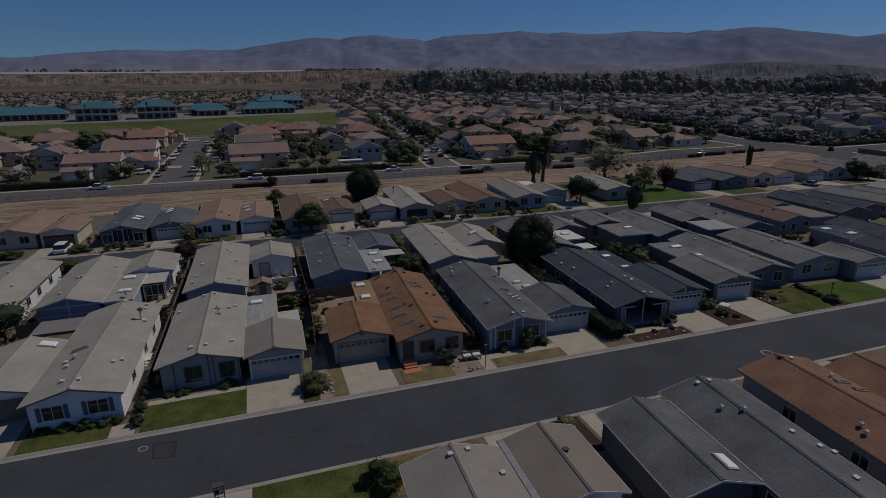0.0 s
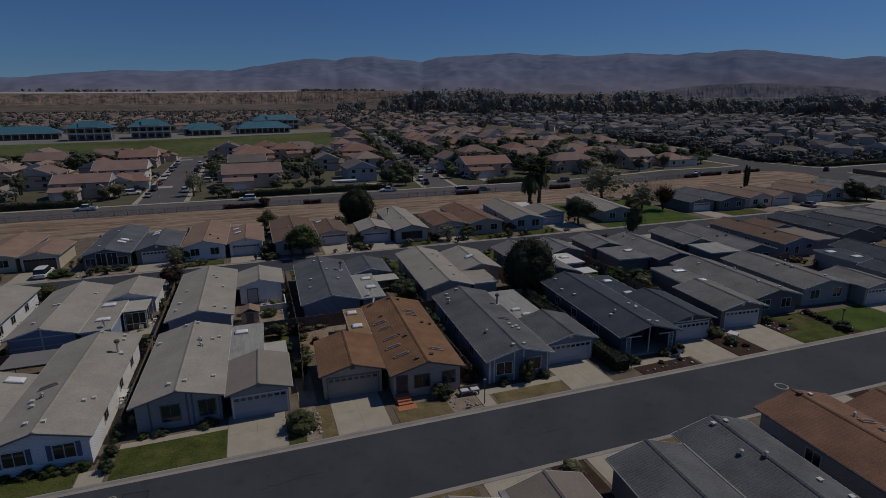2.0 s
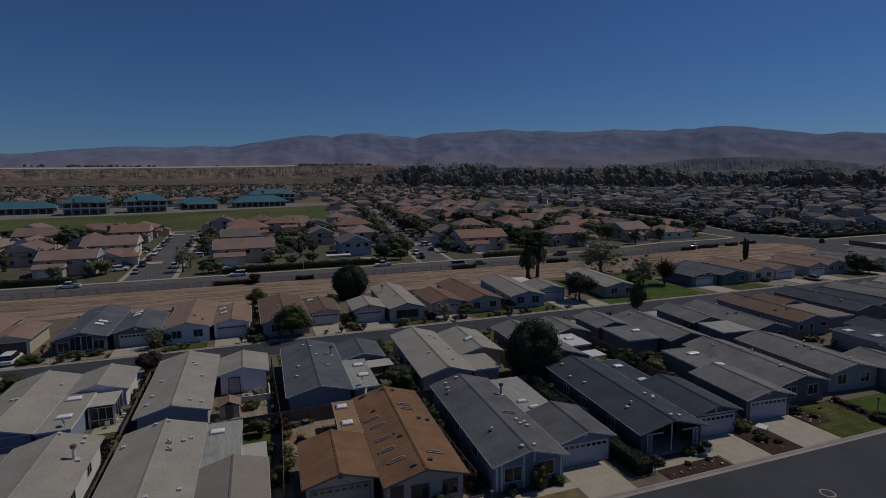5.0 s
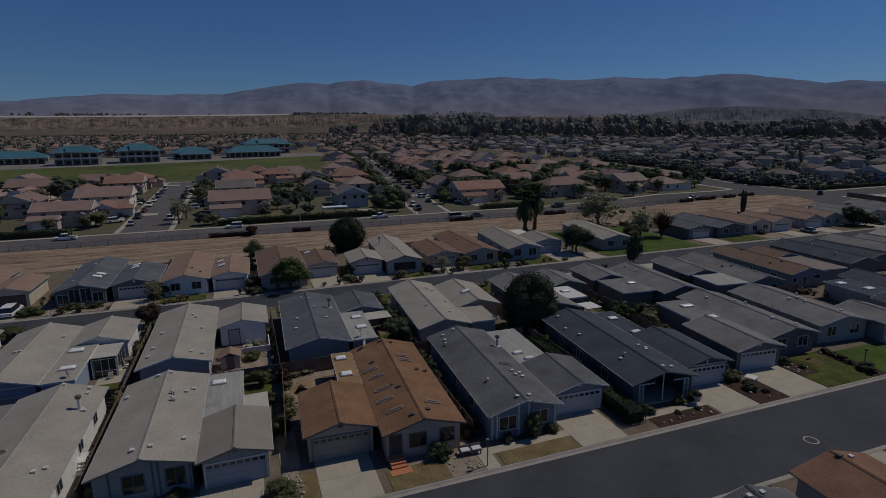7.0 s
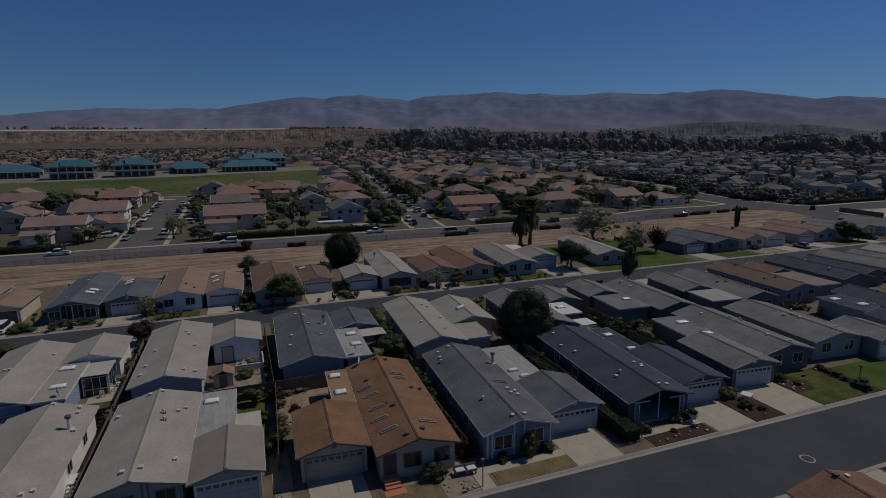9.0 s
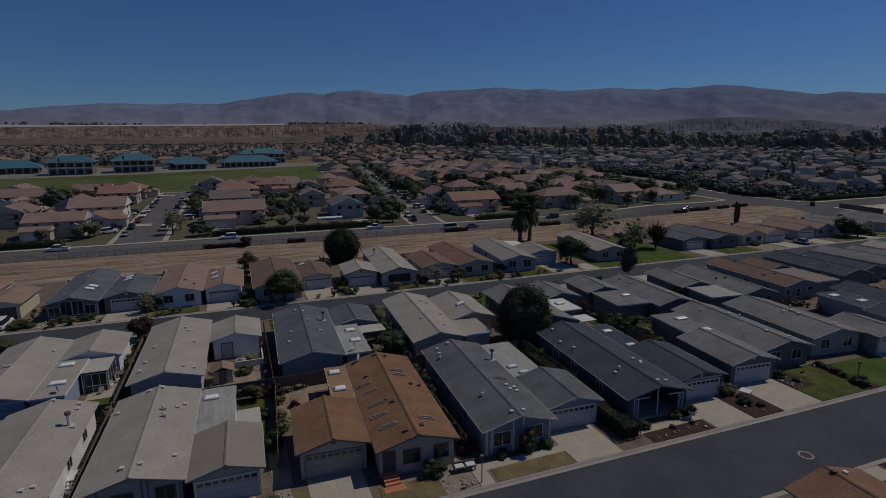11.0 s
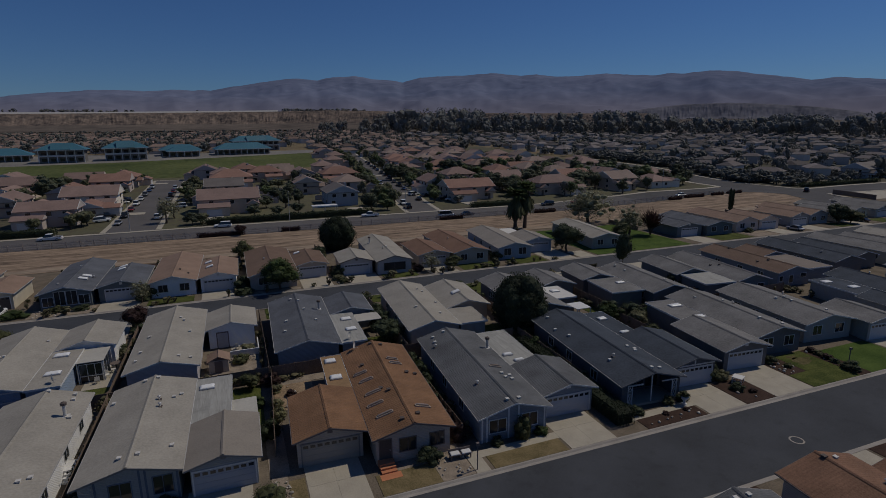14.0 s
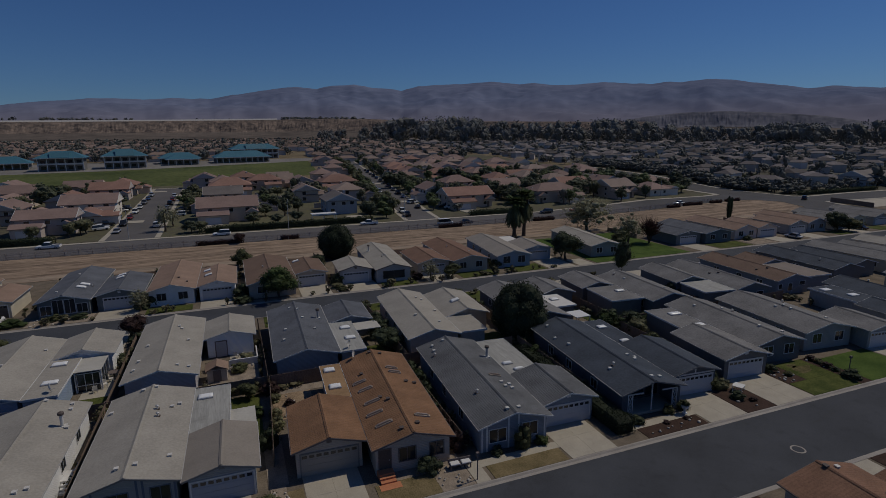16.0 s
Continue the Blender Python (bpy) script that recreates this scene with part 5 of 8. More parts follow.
plant_trees([
    (88.5, 75, 7.5, 3.2, "airy"), (66.8, 51.2, 6.8, 1.7, "cypress"), (63.5, 66.5, 6.0, 3.0, "deep"),
    (-1.5, 61.8, 5.2, 2.9, "green"), (-24.2, 63.4, 3.6, 1.4, "airy"), (-23.0, 49.5, 3.1, 1.5, "red"), (10.2, 30.5, 3.2, 1.8, "deep"), (-41.5, 25.0, 4.6, 3.4, "deep"), (-8.3, 23.4, 1.8, 0.9, "olive"),
    (28.2, 62.8, 3.4, 1.6, "airy"), (33.0, 62.5, 2.6, 1.5, "olive"), (-6.8, 88, 4.0, 2.0, "olive"), (8.0, 80.5, 3.0, 1.5, "deep"), (156.5, 65, 5.6, 2.4, "deep"), (160.5, 64, 3.5, 2.6, "olive"),
])
plant_trees([
    (139.5, 88, 9.0, 0.6, "cypress"), (141.0, 88.3, 8.4, 0.55, "cypress"), (45.0, 22, 2.4, 1.2, "pale"), (43.2, 17, 2.2, 1.0, "olive"), (43.0, 25.0, 2.6, 1.3, "green"), (-44, 20, 4.0, 2.4, "deep"),
    (-40.5, 50.4, 1.9, 1.6, "olive"), (82, 70, 4.5, 2.0, "olive"),
])
tree(28.9, 27.5, 7.3, 3.15, "dark", bare=0.06)
tree(14.3, 91.2, 7.0, 3.5, "dark", "dense dark green tree with a low crown behind homes", bare=0.04)
tree(92.0, 97, 9.8, 6.6, "airy", "broad thin pale-leaved tree on bare dirt", bare=0.14)
spiky_tree(94.5, 73.5, 8.4, 3.0)
palm(65.5, 95, 11.5)
palm(69.5, 96.5, 13.0)

def plant_shrubs(rows):
    """Shrubs: x, y, radius, height, leaf."""
    for x, y, r, h, leaf in rows:
        shrub(x, y, r, h, leaf)


plant_shrubs([
    (-7.5, 2.5, 1.1, 1.6, "olive"), (-6.9, 12.8, 0.9, 1.5, "deep"), (6.0, 3.1, 0.85, 1.3, "deep"), (15.3, 3.1, 0.7, 2.0, "olive"), (12.6, 3.2, 0.5, 0.7, "deep"), (17.3, 3.2, 0.55, 0.7, "green"),
    (-29.8, 3.0, 0.5, 0.5, "green"), (-28.2, 2.9, 0.5, 0.6, "olive"), (-26.6, 2.8, 0.55, 0.7, "green"), (-25.2, 2.7, 0.5, 0.6, "olive"), (-24.2, 2.6, 0.4, 0.6, "green"), (-22.7, 4.0, 0.5, 0.9, "deep"),
    (-22.6, 1.8, 0.5, 0.9, "deep"), (-22.7, 6.2, 0.5, 1.1, "deep"), (-20.6, 5.7, 0.4, 0.4, "green"), (-19.2, 5.7, 0.5, 0.5, "deep"), (-15.4, 5.7, 0.7, 0.55, "deep"), (9.6, 5.4, 0.8, 1.5, "red"),
    (9.5, 7.6, 0.8, 1.7, "red"), (9.9, 11.5, 0.8, 1.6, "deep"), (9.7, 13.4, 0.8, 1.9, "green"), (10.0, 15.2, 0.8, 2.0, "deep"), (10.1, 17.2, 0.8, 2.1, "deep"), (10.4, 19.2, 0.8, 1.8, "green"), (10.5, 21.4, 0.9, 1.9, "deep"), (9.4, 9.6, 0.7, 1.4, "deep"),
])
plant_shrubs([
    (28.3, 2.6, 0.6, 0.7, "deep"), (31, 1.4, 0.28, 0.3, "red"), (33.5, 1.3, 0.28, 0.3, "red"), (34.7, 3.0, 0.6, 0.9, "deep"), (32.6, 2.9, 0.5, 0.8, "olive"), (42.2, 6.3, 0.9, 1.7, "deep"), (41.6, 5.2, 0.7, 1.3, "olive"), (42.6, 4.9, 0.6, 1.0, "pale"),
    (42.0, 2.4, 0.6, 0.8, "deep"), (43.2, 1.4, 0.35, 0.4, "red"), (59.5, 6.3, 0.5, 0.6, "red"), (59.6, 5.2, 0.5, 0.5, "olive"), (59.4, 4.1, 0.5, 0.6, "red"), (59.2, 2.9, 0.45, 0.5, "deep"), (58.9, 0.9, 0.9, 1.0, "deep"), (51.6, 5.9, 0.6, 0.9, "deep"), (52.6, 4.2, 0.4, 0.5, "olive"),
    (26.8, 20, 1.0, 1.8, "green"), (43.4, 10, 0.8, 1.2, "deep"), (-5.8, 18, 0.6, 1.0, "pale"), (-4.2, 20, 0.5, 0.7, "red"), (-5.6, 21.6, 0.5, 0.8, "pale"), (-2.9, 16.0, 0.5, 0.6, "pale"), (-5.9, 15.4, 0.6, 1.3, "pale"),
    (-7.6, 19, 0.6, 0.9, "green"), (-5.9, 23.9, 0.9, 1.2, "red"),
])
plant_shrubs([
    (-12, 33, 0.8, 0.9, "red"), (-9, 31.5, 0.9, 1.0, "olive"), (-8, 34.6, 0.8, 1.0, "pale"), (10.4, 36, 1.4, 2.4, "deep"), (10.6, 40, 1.2, 2.2, "deep"), (28, 24.4, 1.2, 1.7, "deep"),
    (44.6, 28, 1.3, 2.0, "deep"), (47, 25.4, 1.5, 2.2, "deep"), (50, 25, 1.2, 1.8, "green"), (62.6, 29, 1.3, 1.6, "red"), (64, 35, 1.3, 2, "deep"), (-22.5, 66, 1.2, 2.4, "deep"),
    (-24, 64.4, 1.0, 1.2, "deep"), (-33, 63, 1.0, 0.8, "deep"), (-36.5, 63.4, 0.9, 0.8, "olive"), (-8.0, 65, 1.4, 2.2, "deep"), (-7.6, 61.8, 1.4, 0.9, "deep"), (9.4, 64, 0.9, 0.9, "pale"),
    (9.8, 66.5, 1.0, 2.0, "deep"), (10, 62, 0.8, 0.8, "olive"),
])
plant_shrubs([
    (25.8, 64, 0.9, 1.3, "red"), (44.6, 66.4, 1.2, 1.7, "deep"), (-42, 63, 1.5, 1.0, "green"), (-52, 62.4, 1.6, 1.2, "green"), (-22.4, 47, 1.0, 1.4, "deep"), (-23, 40, 0.8, 1.2, "deep"),
    (10.8, 48.4, 1.2, 1.4, "deep"), (28, 48, 1.4, 1.6, "deep"), (28.4, 40, 1.1, 1.7, "deep"), (121.6, 66, 1.0, 1.1, "deep"), (10.2, -12.2, 0.9, 1.0, "olive"), (-4.2, -12.6, 1.2, 1.6, "green"),
    (11.8, -10.9, 0.7, 0.8, "pale"), (28.2, -14, 0.8, 1.0, "deep"),
])


def hedge(name, x0, x1, y0, y1, h, leaf, label, z=0.0, fine=True):
    """A clipped run of foliage: a rounded bank of leaves over a solid heart, uneven along its length."""
    w, d = (x1 - x0) / 2, (y1 - y0) / 2
    n = int(min(9000, (4 * (w + d) * h + 4 * w * d) * (60 if fine else 14)))
    s_ = 0.085 if fine else 0.2
    p = rng.uniform(-1, 1, (n, 3))
    ax = rng.choice(5, n, p=np.array([d * h, d * h, w * h, w * h, 2 * w * d]) / (2 * d * h + 2 * w * h + 2 * w * d))
    p[ax == 0, 0], p[ax == 1, 0], p[ax == 2, 1], p[ax == 3, 1], p[ax == 4, 2] = -1, 1, -1, 1, 1
    q = np.stack([p[:, 0] * w, p[:, 1] * d, (p[:, 2] + 1) / 2 * h], 1)
    r3 = max(0.25, min(w, d) * 0.5)
    top = np.clip((q[:, 2] - (h - r3)) / r3, 0, 1)
    side = np.minimum(w - np.abs(q[:, 0]), d - np.abs(q[:, 1]))
    q[:, 2] -= 0.35 * r3 * top * np.clip(1 - side / r3, 0, 1) ** 2
    along = q[:, 0] if w > d else q[:, 1]
    q[:, 2] *= 1 + 0.09 * np.sin(along * 1.1 + x0) + 0.06 * np.sin(along * 2.9)
    q += rng.normal(0, 0.05 if fine else 0.1, (n, 3))
    u = rng.normal(size=(n, 3))
    u /= np.linalg.norm(u, axis=1)[:, None]
    v = np.cross(u, rng.normal(size=(n, 3)))
    v /= np.linalg.norm(v, axis=1)[:, None]
    k = s_ * rng.uniform(0.7, 1.4, (n, 1))
    verts = np.stack([q - u * k, q + v * k * 0.6, q + u * k, q - v * k * 0.6], 1).reshape(-1, 3)
    faces = [(4 * i, 4 * i + 1, 4 * i + 2, 4 * i + 3) for i in range(n)]
    b0 = 4 * n
    e, g = (0.94 * w, 0.94 * d) if min(w, d) > 0.5 else (w - 0.05, d - 0.05)
    core = [(sx * e * t_, sy * g * t_, zz) for zz, t_ in ((-0.1, 1.0), (h * 0.7, 1.0), (h * 0.9, 0.86)) for sx, sy in ((-1, -1), (1, -1), (1, 1), (-1, 1))]
    faces += [(b0 + 4 * r + i, b0 + 4 * r + (i + 1) % 4, b0 + 4 * r + 4 + (i + 1) % 4, b0 + 4 * r + 4 + i) for r in (0, 1) for i in range(4)] + [(b0 + 8, b0 + 9, b0 + 10, b0 + 11)]
    me = bpy.data.meshes.new("foliage")
    me.from_pydata([tuple(c) for c in verts.tolist()] + core, [], faces)
    me.materials.append(LEAF[leaf])
    return solid(name, me, None, label, "hedge", "", at=((x0 + x1) / 2, (y0 + y1) / 2, z))


hedge("hedge", 24.9, 26.8, 1.2, 9.5, 1.6, "dark", "thick dark green hedge beside a driveway")
hedge("hedge", 25.2, 26.7, 9.5, 22, 1.6, "dark", "dark green hedge along a side fence")
hedge("hedge", -82, -55, 139.5, 141.3, 1.8, "deep", "tall dark hedge along the main road", gz(140), False)
hedge("hedge", -150, -50, 293, 294.6, 2.2, "deep", "dark hedge along the edge of a playing field", gz(294), False)
hedge("hedge", -26, 12, 292.6, 294.2, 2.2, "deep", "dark hedge along the edge of a playing field", gz(293), False)
hedge("hedge", -18, 36, 139.8, 141.6, 1.8, "deep", "tall dark hedge along the main road", gz(141), False)
hedge("hedge", 72, 98, 138.6, 140.4, 1.6, "deep", "low dark hedge along the main road", gz(140), False)
hedge("hedge", 188, 204, 178, 180, 1.8, "deep", "dark hedge by the cross road", gz(179), False)
for x0, x1, yb in ((-18, -6, 120), (4, 9, 120), (52, 60, 119), (86, 94, 118.4), (150, 156, 124.2), (160, 170, 126.4), (176, 182, 127.6), (186, 194, 129)):
    hedge("hedge", x0, x1, yb - 0.6, yb + 0.6, 1.0, "red", "low dry brush along the road fence", 0.0, False)


# ---- vehicles ----
def ring_x(x, w, z0, z1, r=0.12):
    return [(x, -w + r, z0), (x, w - r, z0), (x, w, z0 + r), (x, w, z1 - r), (x, w - r * 1.6, z1), (x, -w + r * 1.6, z1), (x, -w, z1 - r), (x, -w, z0 + r)]


CAR_MESH = {}


def car_meshes(kind):
    if kind in CAR_MESH:
        return CAR_MESH[kind]
    L, W = {"sedan": (2.3, 0.9), "suv": (2.5, 0.98), "pickup": (2.85, 0.98), "van": (2.7, 1.0)}[kind]
    hood = {"sedan": 0.82, "suv": 1.02, "pickup": 1.05, "van": 1.05}[kind]
    top = {"sedan": 1.42, "suv": 1.8, "pickup": 1.82, "van": 2.05}[kind]
    bm = bmesh.new()
    loft(bm, [ring_x(-L, W * 0.84, 0.42, hood * 0.86), ring_x(-L + 0.18, W * 0.97, 0.3, hood * 0.98), ring_x(-L * 0.55, W, 0.26, hood), ring_x(L * 0.35, W, 0.26, hood), ring_x(L - 0.35, W * 0.96, 0.3, hood * 0.9), ring_x(L, W * 0.8, 0.42, hood * 0.74)])
    c0, c1, c2, c3 = {"sedan": (-1.65, -1.05, 0.25, 1.0), "suv": (-2.35, -2.1, 0.45, 1.15), "pickup": (-0.75, -0.55, 0.75, 1.35), "van": (-2.6, -2.5, 1.1, 1.9)}[kind]
    body = bm
    gl = bmesh.new()
    ring = lambda x, w, z: [(x, -w, hood - 0.03), (x, w, hood - 0.03), (x, w * 0.86, z - 0.07), (x, -w * 0.86, z - 0.07)]
    loft(gl, [ring(c0, W * 0.86, hood + 0.1), ring(c1, W * 0.94, top), ring(c2, W * 0.94, top), ring(c3, W * 0.86, hood + 0.1)])
    rf = bmesh.new()
    loft(rf, [ring_x(c1 - 0.08, W * 0.74, top - 0.09, top - 0.02, 0.03), ring_x((c1 + c2) / 2, W * 0.84, top - 0.08, top + 0.02, 0.03), ring_x(c2 + 0.06, W * 0.74, top - 0.09, top - 0.02, 0.03)])
    bed = None
    if kind == "pickup":
        bed = mesh_of(patch(bmesh.new(), [(-0.9, -W + 0.04), (-0.9, -W + 0.13), (-2.68, -W + 0.13), (-2.68, W - 0.13), (-0.9, W - 0.13), (-0.9, W - 0.04), (-2.8, W - 0.04), (-2.8, -W + 0.04)], hood - 0.03, hood + 0.14), "bed_rail", TRIM_GREY)
    ty = bmesh.new()
    bmesh.ops.create_cone(ty, cap_ends=True, segments=16, radius1=0.34, radius2=0.34, depth=0.22, matrix=Matrix.Rotation(radians(90), 4, "X"))
    rm = bmesh.new()
    bmesh.ops.create_cone(rm, cap_ends=True, segments=12, radius1=0.2, radius2=0.2, depth=0.24, matrix=Matrix.Rotation(radians(90), 4, "X"))
    CAR_MESH[kind] = (L, W, body, mesh_of(gl, "glazing", GLASS), rf, mesh_of(ty, "tyre", TYRE), mesh_of(rm, "rim", METAL), hood, bed)
    return CAR_MESH[kind]


BODY_OF = {}


def car(x, y, rz, kind, colour, label="", where="parked at the kerb"):
    L, W, body, gl, rf, ty, rm, hood, bed = car_meshes(kind)
    if (kind, colour) not in BODY_OF:
        made = []
        for src, nm in ((body, "body"), (rf, "roof")):
            bmesh.ops.recalc_face_normals(src, faces=src.faces)
            me = bpy.data.meshes.new(nm)
            src.to_mesh(me)
            me.materials.append(PAINT[colour])
            made.append(me)
        BODY_OF[kind, colour] = made
    ob = thing("car" if kind in ("sedan", "suv") else kind if kind == "van" else "pickup_truck", label or f"{colour} {kind} {where}", "car" if kind in ("sedan", "suv") else kind, (x, y, gz(y) - (0.11 if 118 < y < 137 else 0.0)), rz)
    part("body", BODY_OF[kind, colour][0], None, ob)
    part("glazing", gl, None, ob)
    part("roof", BODY_OF[kind, colour][1], None, ob)
    if bed:
        part("bed_rail", bed, None, ob)
    for sx in (-0.62, 0.62):
        for sy in (-1, 1):
            w = part("wheel", ty, None, ob)
            w.location = (sx * L, sy * (W - 0.1), 0.33)
            if y < 137:
                part("rim", rm, None, w)
    for sy in (-1, 1):
        part("tail_lamp", boxes((-L - 0.01, -L + 0.08, *sorted((sy * W * 0.55, sy * W * 0.78)), hood * 0.62, hood * 0.8)), LAMP_RED, ob)
        part("headlight", boxes((L - 0.1, L + 0.01, *sorted((sy * W * 0.45, sy * W * 0.72)), hood * 0.52, hood * 0.68)), ACRYLIC, ob)
    return ob


for row in [(-54.6, 132.6, 178, "pickup", "white"), (-11.7, 134.3, 178, "suv", "white"), (33.5, 134.9, 178, "pickup", "white"), (56.5, 124.6, -1, "van", "white"), (64, 124.3, -1, "sedan", "black"),
            (82, 123.8, -1, "sedan", "grey"), (-44.6, 63.8, 90, "suv", "white"), (100, 132.4, 178, "suv", "black"), (163, 131.6, 178, "sedan", "silver"), (222, 120, 30, "suv", "black"),
            (113, 132.8, 178, "sedan", "red"), (166, 64.5, 90, "sedan", "black"), (135.8, 63.2, 90, "sedan", "silver")]:
    car(*row)


# ---- cul-de-sac, side street, cross road ----
def ramp(name, pts, material, lift, label, cat="road"):
    bm = bmesh.new()
    lo = [bm.verts.new((x, y, gz(y) - 0.4)) for x, y in pts]
    hi = [bm.verts.new((x, y, gz(y) - 0.16 + lift)) for x, y in pts]
    bm.faces.new(hi)
    bm.faces.new(lo[::-1])
    for i in range(len(pts)):
        j = (i + 1) % len(pts)
        bm.faces.new((lo[i], lo[j], hi[j], hi[i]))
    bmesh.ops.recalc_face_normals(bm, faces=bm.faces)
    bmesh.ops.triangulate(bm, faces=bm.faces)
    return solid(name, bm, material, label, cat, "", "structure")


ST3 = lambda y: 54.5 + 0.128 * (y - 147)
CUL = lambda y: -36.6 - 0.01 * (y - 147)
for nm, fn, ye, w in (("road_cul_de_sac", CUL, 282, 6.4), ("road_side_street", ST3, 480, 5.2)):
    ramp(nm + "_paths", [(fn(138.4) - w - 1.5, 138.4), (fn(138.4) + w + 1.5, 138.4), (fn(150) + w + 1.5, 150), (fn(ye) + w + 1.5, ye), (fn(ye) - w - 1.5, ye), (fn(150) - w - 1.5, 150)], CONCRETE, 0.10, "pale concrete pavements of a side street", "pavement")
    ramp(nm, [(fn(136) - w, 136), (fn(136) + w, 136), (fn(150) + w, 150), (fn(ye - 2) + w, ye - 2), (fn(ye - 2) - w, ye - 2), (fn(150) - w, 150)], ASPHALT_OLD, 0.125, "worn grey asphalt side street")
YARD = mat("yard_earth", (0.15, 0.128, 0.105), 0.95, 0.4, 0.6, 0.06, 0.3, tint=(0.10, 0.10, 0.055), spec=0.1)
ramp("ground_tracts", [(-330, 140), (100, 138.4), (138.6, 144.6), (160, 149.4), (192.6, 149), (201, 150), (-330, 150)], YARD, 0.05, "yards with dry and green grass by the main road", "ground")
ramp("ground_tracts_back", [(-330, 150), (203.8, 150), (203.9, 156), (204.4, 169), (212, 186), (232, 238), (240, 300), (66, 300), (60, 294), (-250, 294)], YARD, 0.05, "yards with dry and green grass between tract houses", "ground")
ramp("ground_tracts_far", [(66, 300), (240, 300), (256, 520), (84, 520)], YARD, 0.05, "yards with dry and green grass between tract houses", "ground")
SUBURB = mat("suburb_ground", (0.085, 0.082, 0.06), 0.95, 0.4, 0.6, 0.06, 0.3, tint=(0.11, 0.10, 0.075), spec=0.1)
ramp("ground_suburb", [(230.4, 131.6), (234.2, 128.4), (263, 130), (420, 126.4), (900, 126.4), (900, 150), (228.6, 150)], SUBURB, 0.05, "yards with dry and green grass in the suburb", "ground")
ramp("ground_suburb_back", [(229, 150), (900, 150), (1100, 900), (330, 900), (264, 320), (256, 262), (250, 238), (239, 200), (230, 176)], SUBURB, 0.05, "yards with dry and green grass in the suburb", "ground")
CROSS = lambda y: float(np.interp(y, (150, 167, 176, 200, 237, 260, 330), (216, 216, 219, 229, 243, 245, 250)))
ramp("road_cross", [(206.9, 150), (227, 150), (227, 160), (228, 174), (236.4, 200), (248, 237), (251, 262), (257, 330), (245, 330), (238, 262), (234, 237), (222, 204), (212, 180), (207.4, 168), (206.9, 156)], ASPHALT_MID, 0.07, "worn grey cross road")
ramp("pavement_cross", [(227, 150), (229, 150), (229, 160), (230, 174), (238.4, 199.6), (250, 236.6), (253, 262), (259, 330), (257, 330), (251, 262), (248, 237), (236.4, 200), (228, 174), (227, 160)], CONCRETE, 0.13, "pale concrete pavement beside the cross road", "pavement")
slab("pavement_cross_west", [(140, 142.2), (160, 146.8), (193, 146.4), (202.4, 148), (206.6, 150.2), (204.4, 151.6), (201.4, 150), (192.6, 148.6), (160, 149), (139, 144.2)], CONCRETE, 0.0, -0.2, "pale concrete pavement round a street corner", "pavement")
ramp("pavement_cross_north", [(206.6, 150), (206.7, 156), (207.2, 168), (212, 180), (222, 204), (219.6, 205), (209.6, 181), (204.8, 168.6), (204.2, 156), (204.2, 150)], CONCRETE, 0.13, "pale concrete pavement beside the cross road", "pavement")
ramp("path_side", [(230, 171), (254, 181), (253.4, 184), (230.6, 176)], CONCRETE, 0.11, "pale concrete path off the cross road", "pavement")
ramp("playing_field", [(-220, 296), (8, 295), (20, 320), (50, 338), (62, 484), (-30, 446), (-90, 424), (-240, 398)], FIELD, 0.06, "wide green playing field with worn patches", "field")
ramp("school_pavement", [(-240, 398.6), (-90, 424.6), (-30, 446.6), (62, 484.6), (84, 530), (-240, 530)], mat("school_yard", (0.215, 0.20, 0.18), 0.9, 0.3, 0.5, 0.03, 0.1, stain=0.4), 0.08, "worn grey school yard", "pavement")
for k in range(15):
    sx = 1 if k % 2 else -1
    y = 152 + 6.8 * k
    car(CUL(y) + sx * 5.2, y, 90 if sx > 0 else 270, ["sedan", "suv", "pickup", "sedan"][k % 4], ["silver", "white", "black", "grey", "red", "blue", "white"][k % 7])
for row in ((50.6, 147, 83, "pickup", "black"), (63, 177.6, 20, "suv", "white"), (66.4, 172.4, 15, "sedan", "black"), (71.6, 174.4, 15, "suv", "white"), (-31.8, 160, 90, "sedan", "black")):
    car(*row)
for k in range(26):
    sx = 1 if k % 2 else -1
    y = 156 + 7.7 * k + (k % 3)
    car(ST3(y) + sx * 4.0, y, 83 if sx > 0 else 263, ["suv", "sedan", "sedan", "pickup"][k % 4], ["white", "black", "silver", "grey", "white", "blue"][k % 6])


for x, y, rz_, kd, cl in ((-47.5, 159, 20, "suv", "white"), (-47.8, 163, 15, "sedan", "silver"), (-47.6, 167, 10, "pickup", "black"), (-47.4, 181, 5, "suv", "grey"), (-47.6, 184.5, 5, "sedan", "black"), (-47.8, 200, 0, "sedan", "white"), (-47.4, 204, 0, "suv", "black"),
                         (-26.5, 180, 180, "suv", "white"), (-26.8, 196, 175, "sedan", "grey"), (-26.6, 231, 178, "suv", "white"), (72, 158, 170, "suv", "white"), (71, 162.5, 172, "sedan", "black"), (74, 178, 172, "suv", "silver"), (75, 196, 172, "sedan", "white")):
    car(x, y, rz_, kd, cl, where="parked on a driveway")


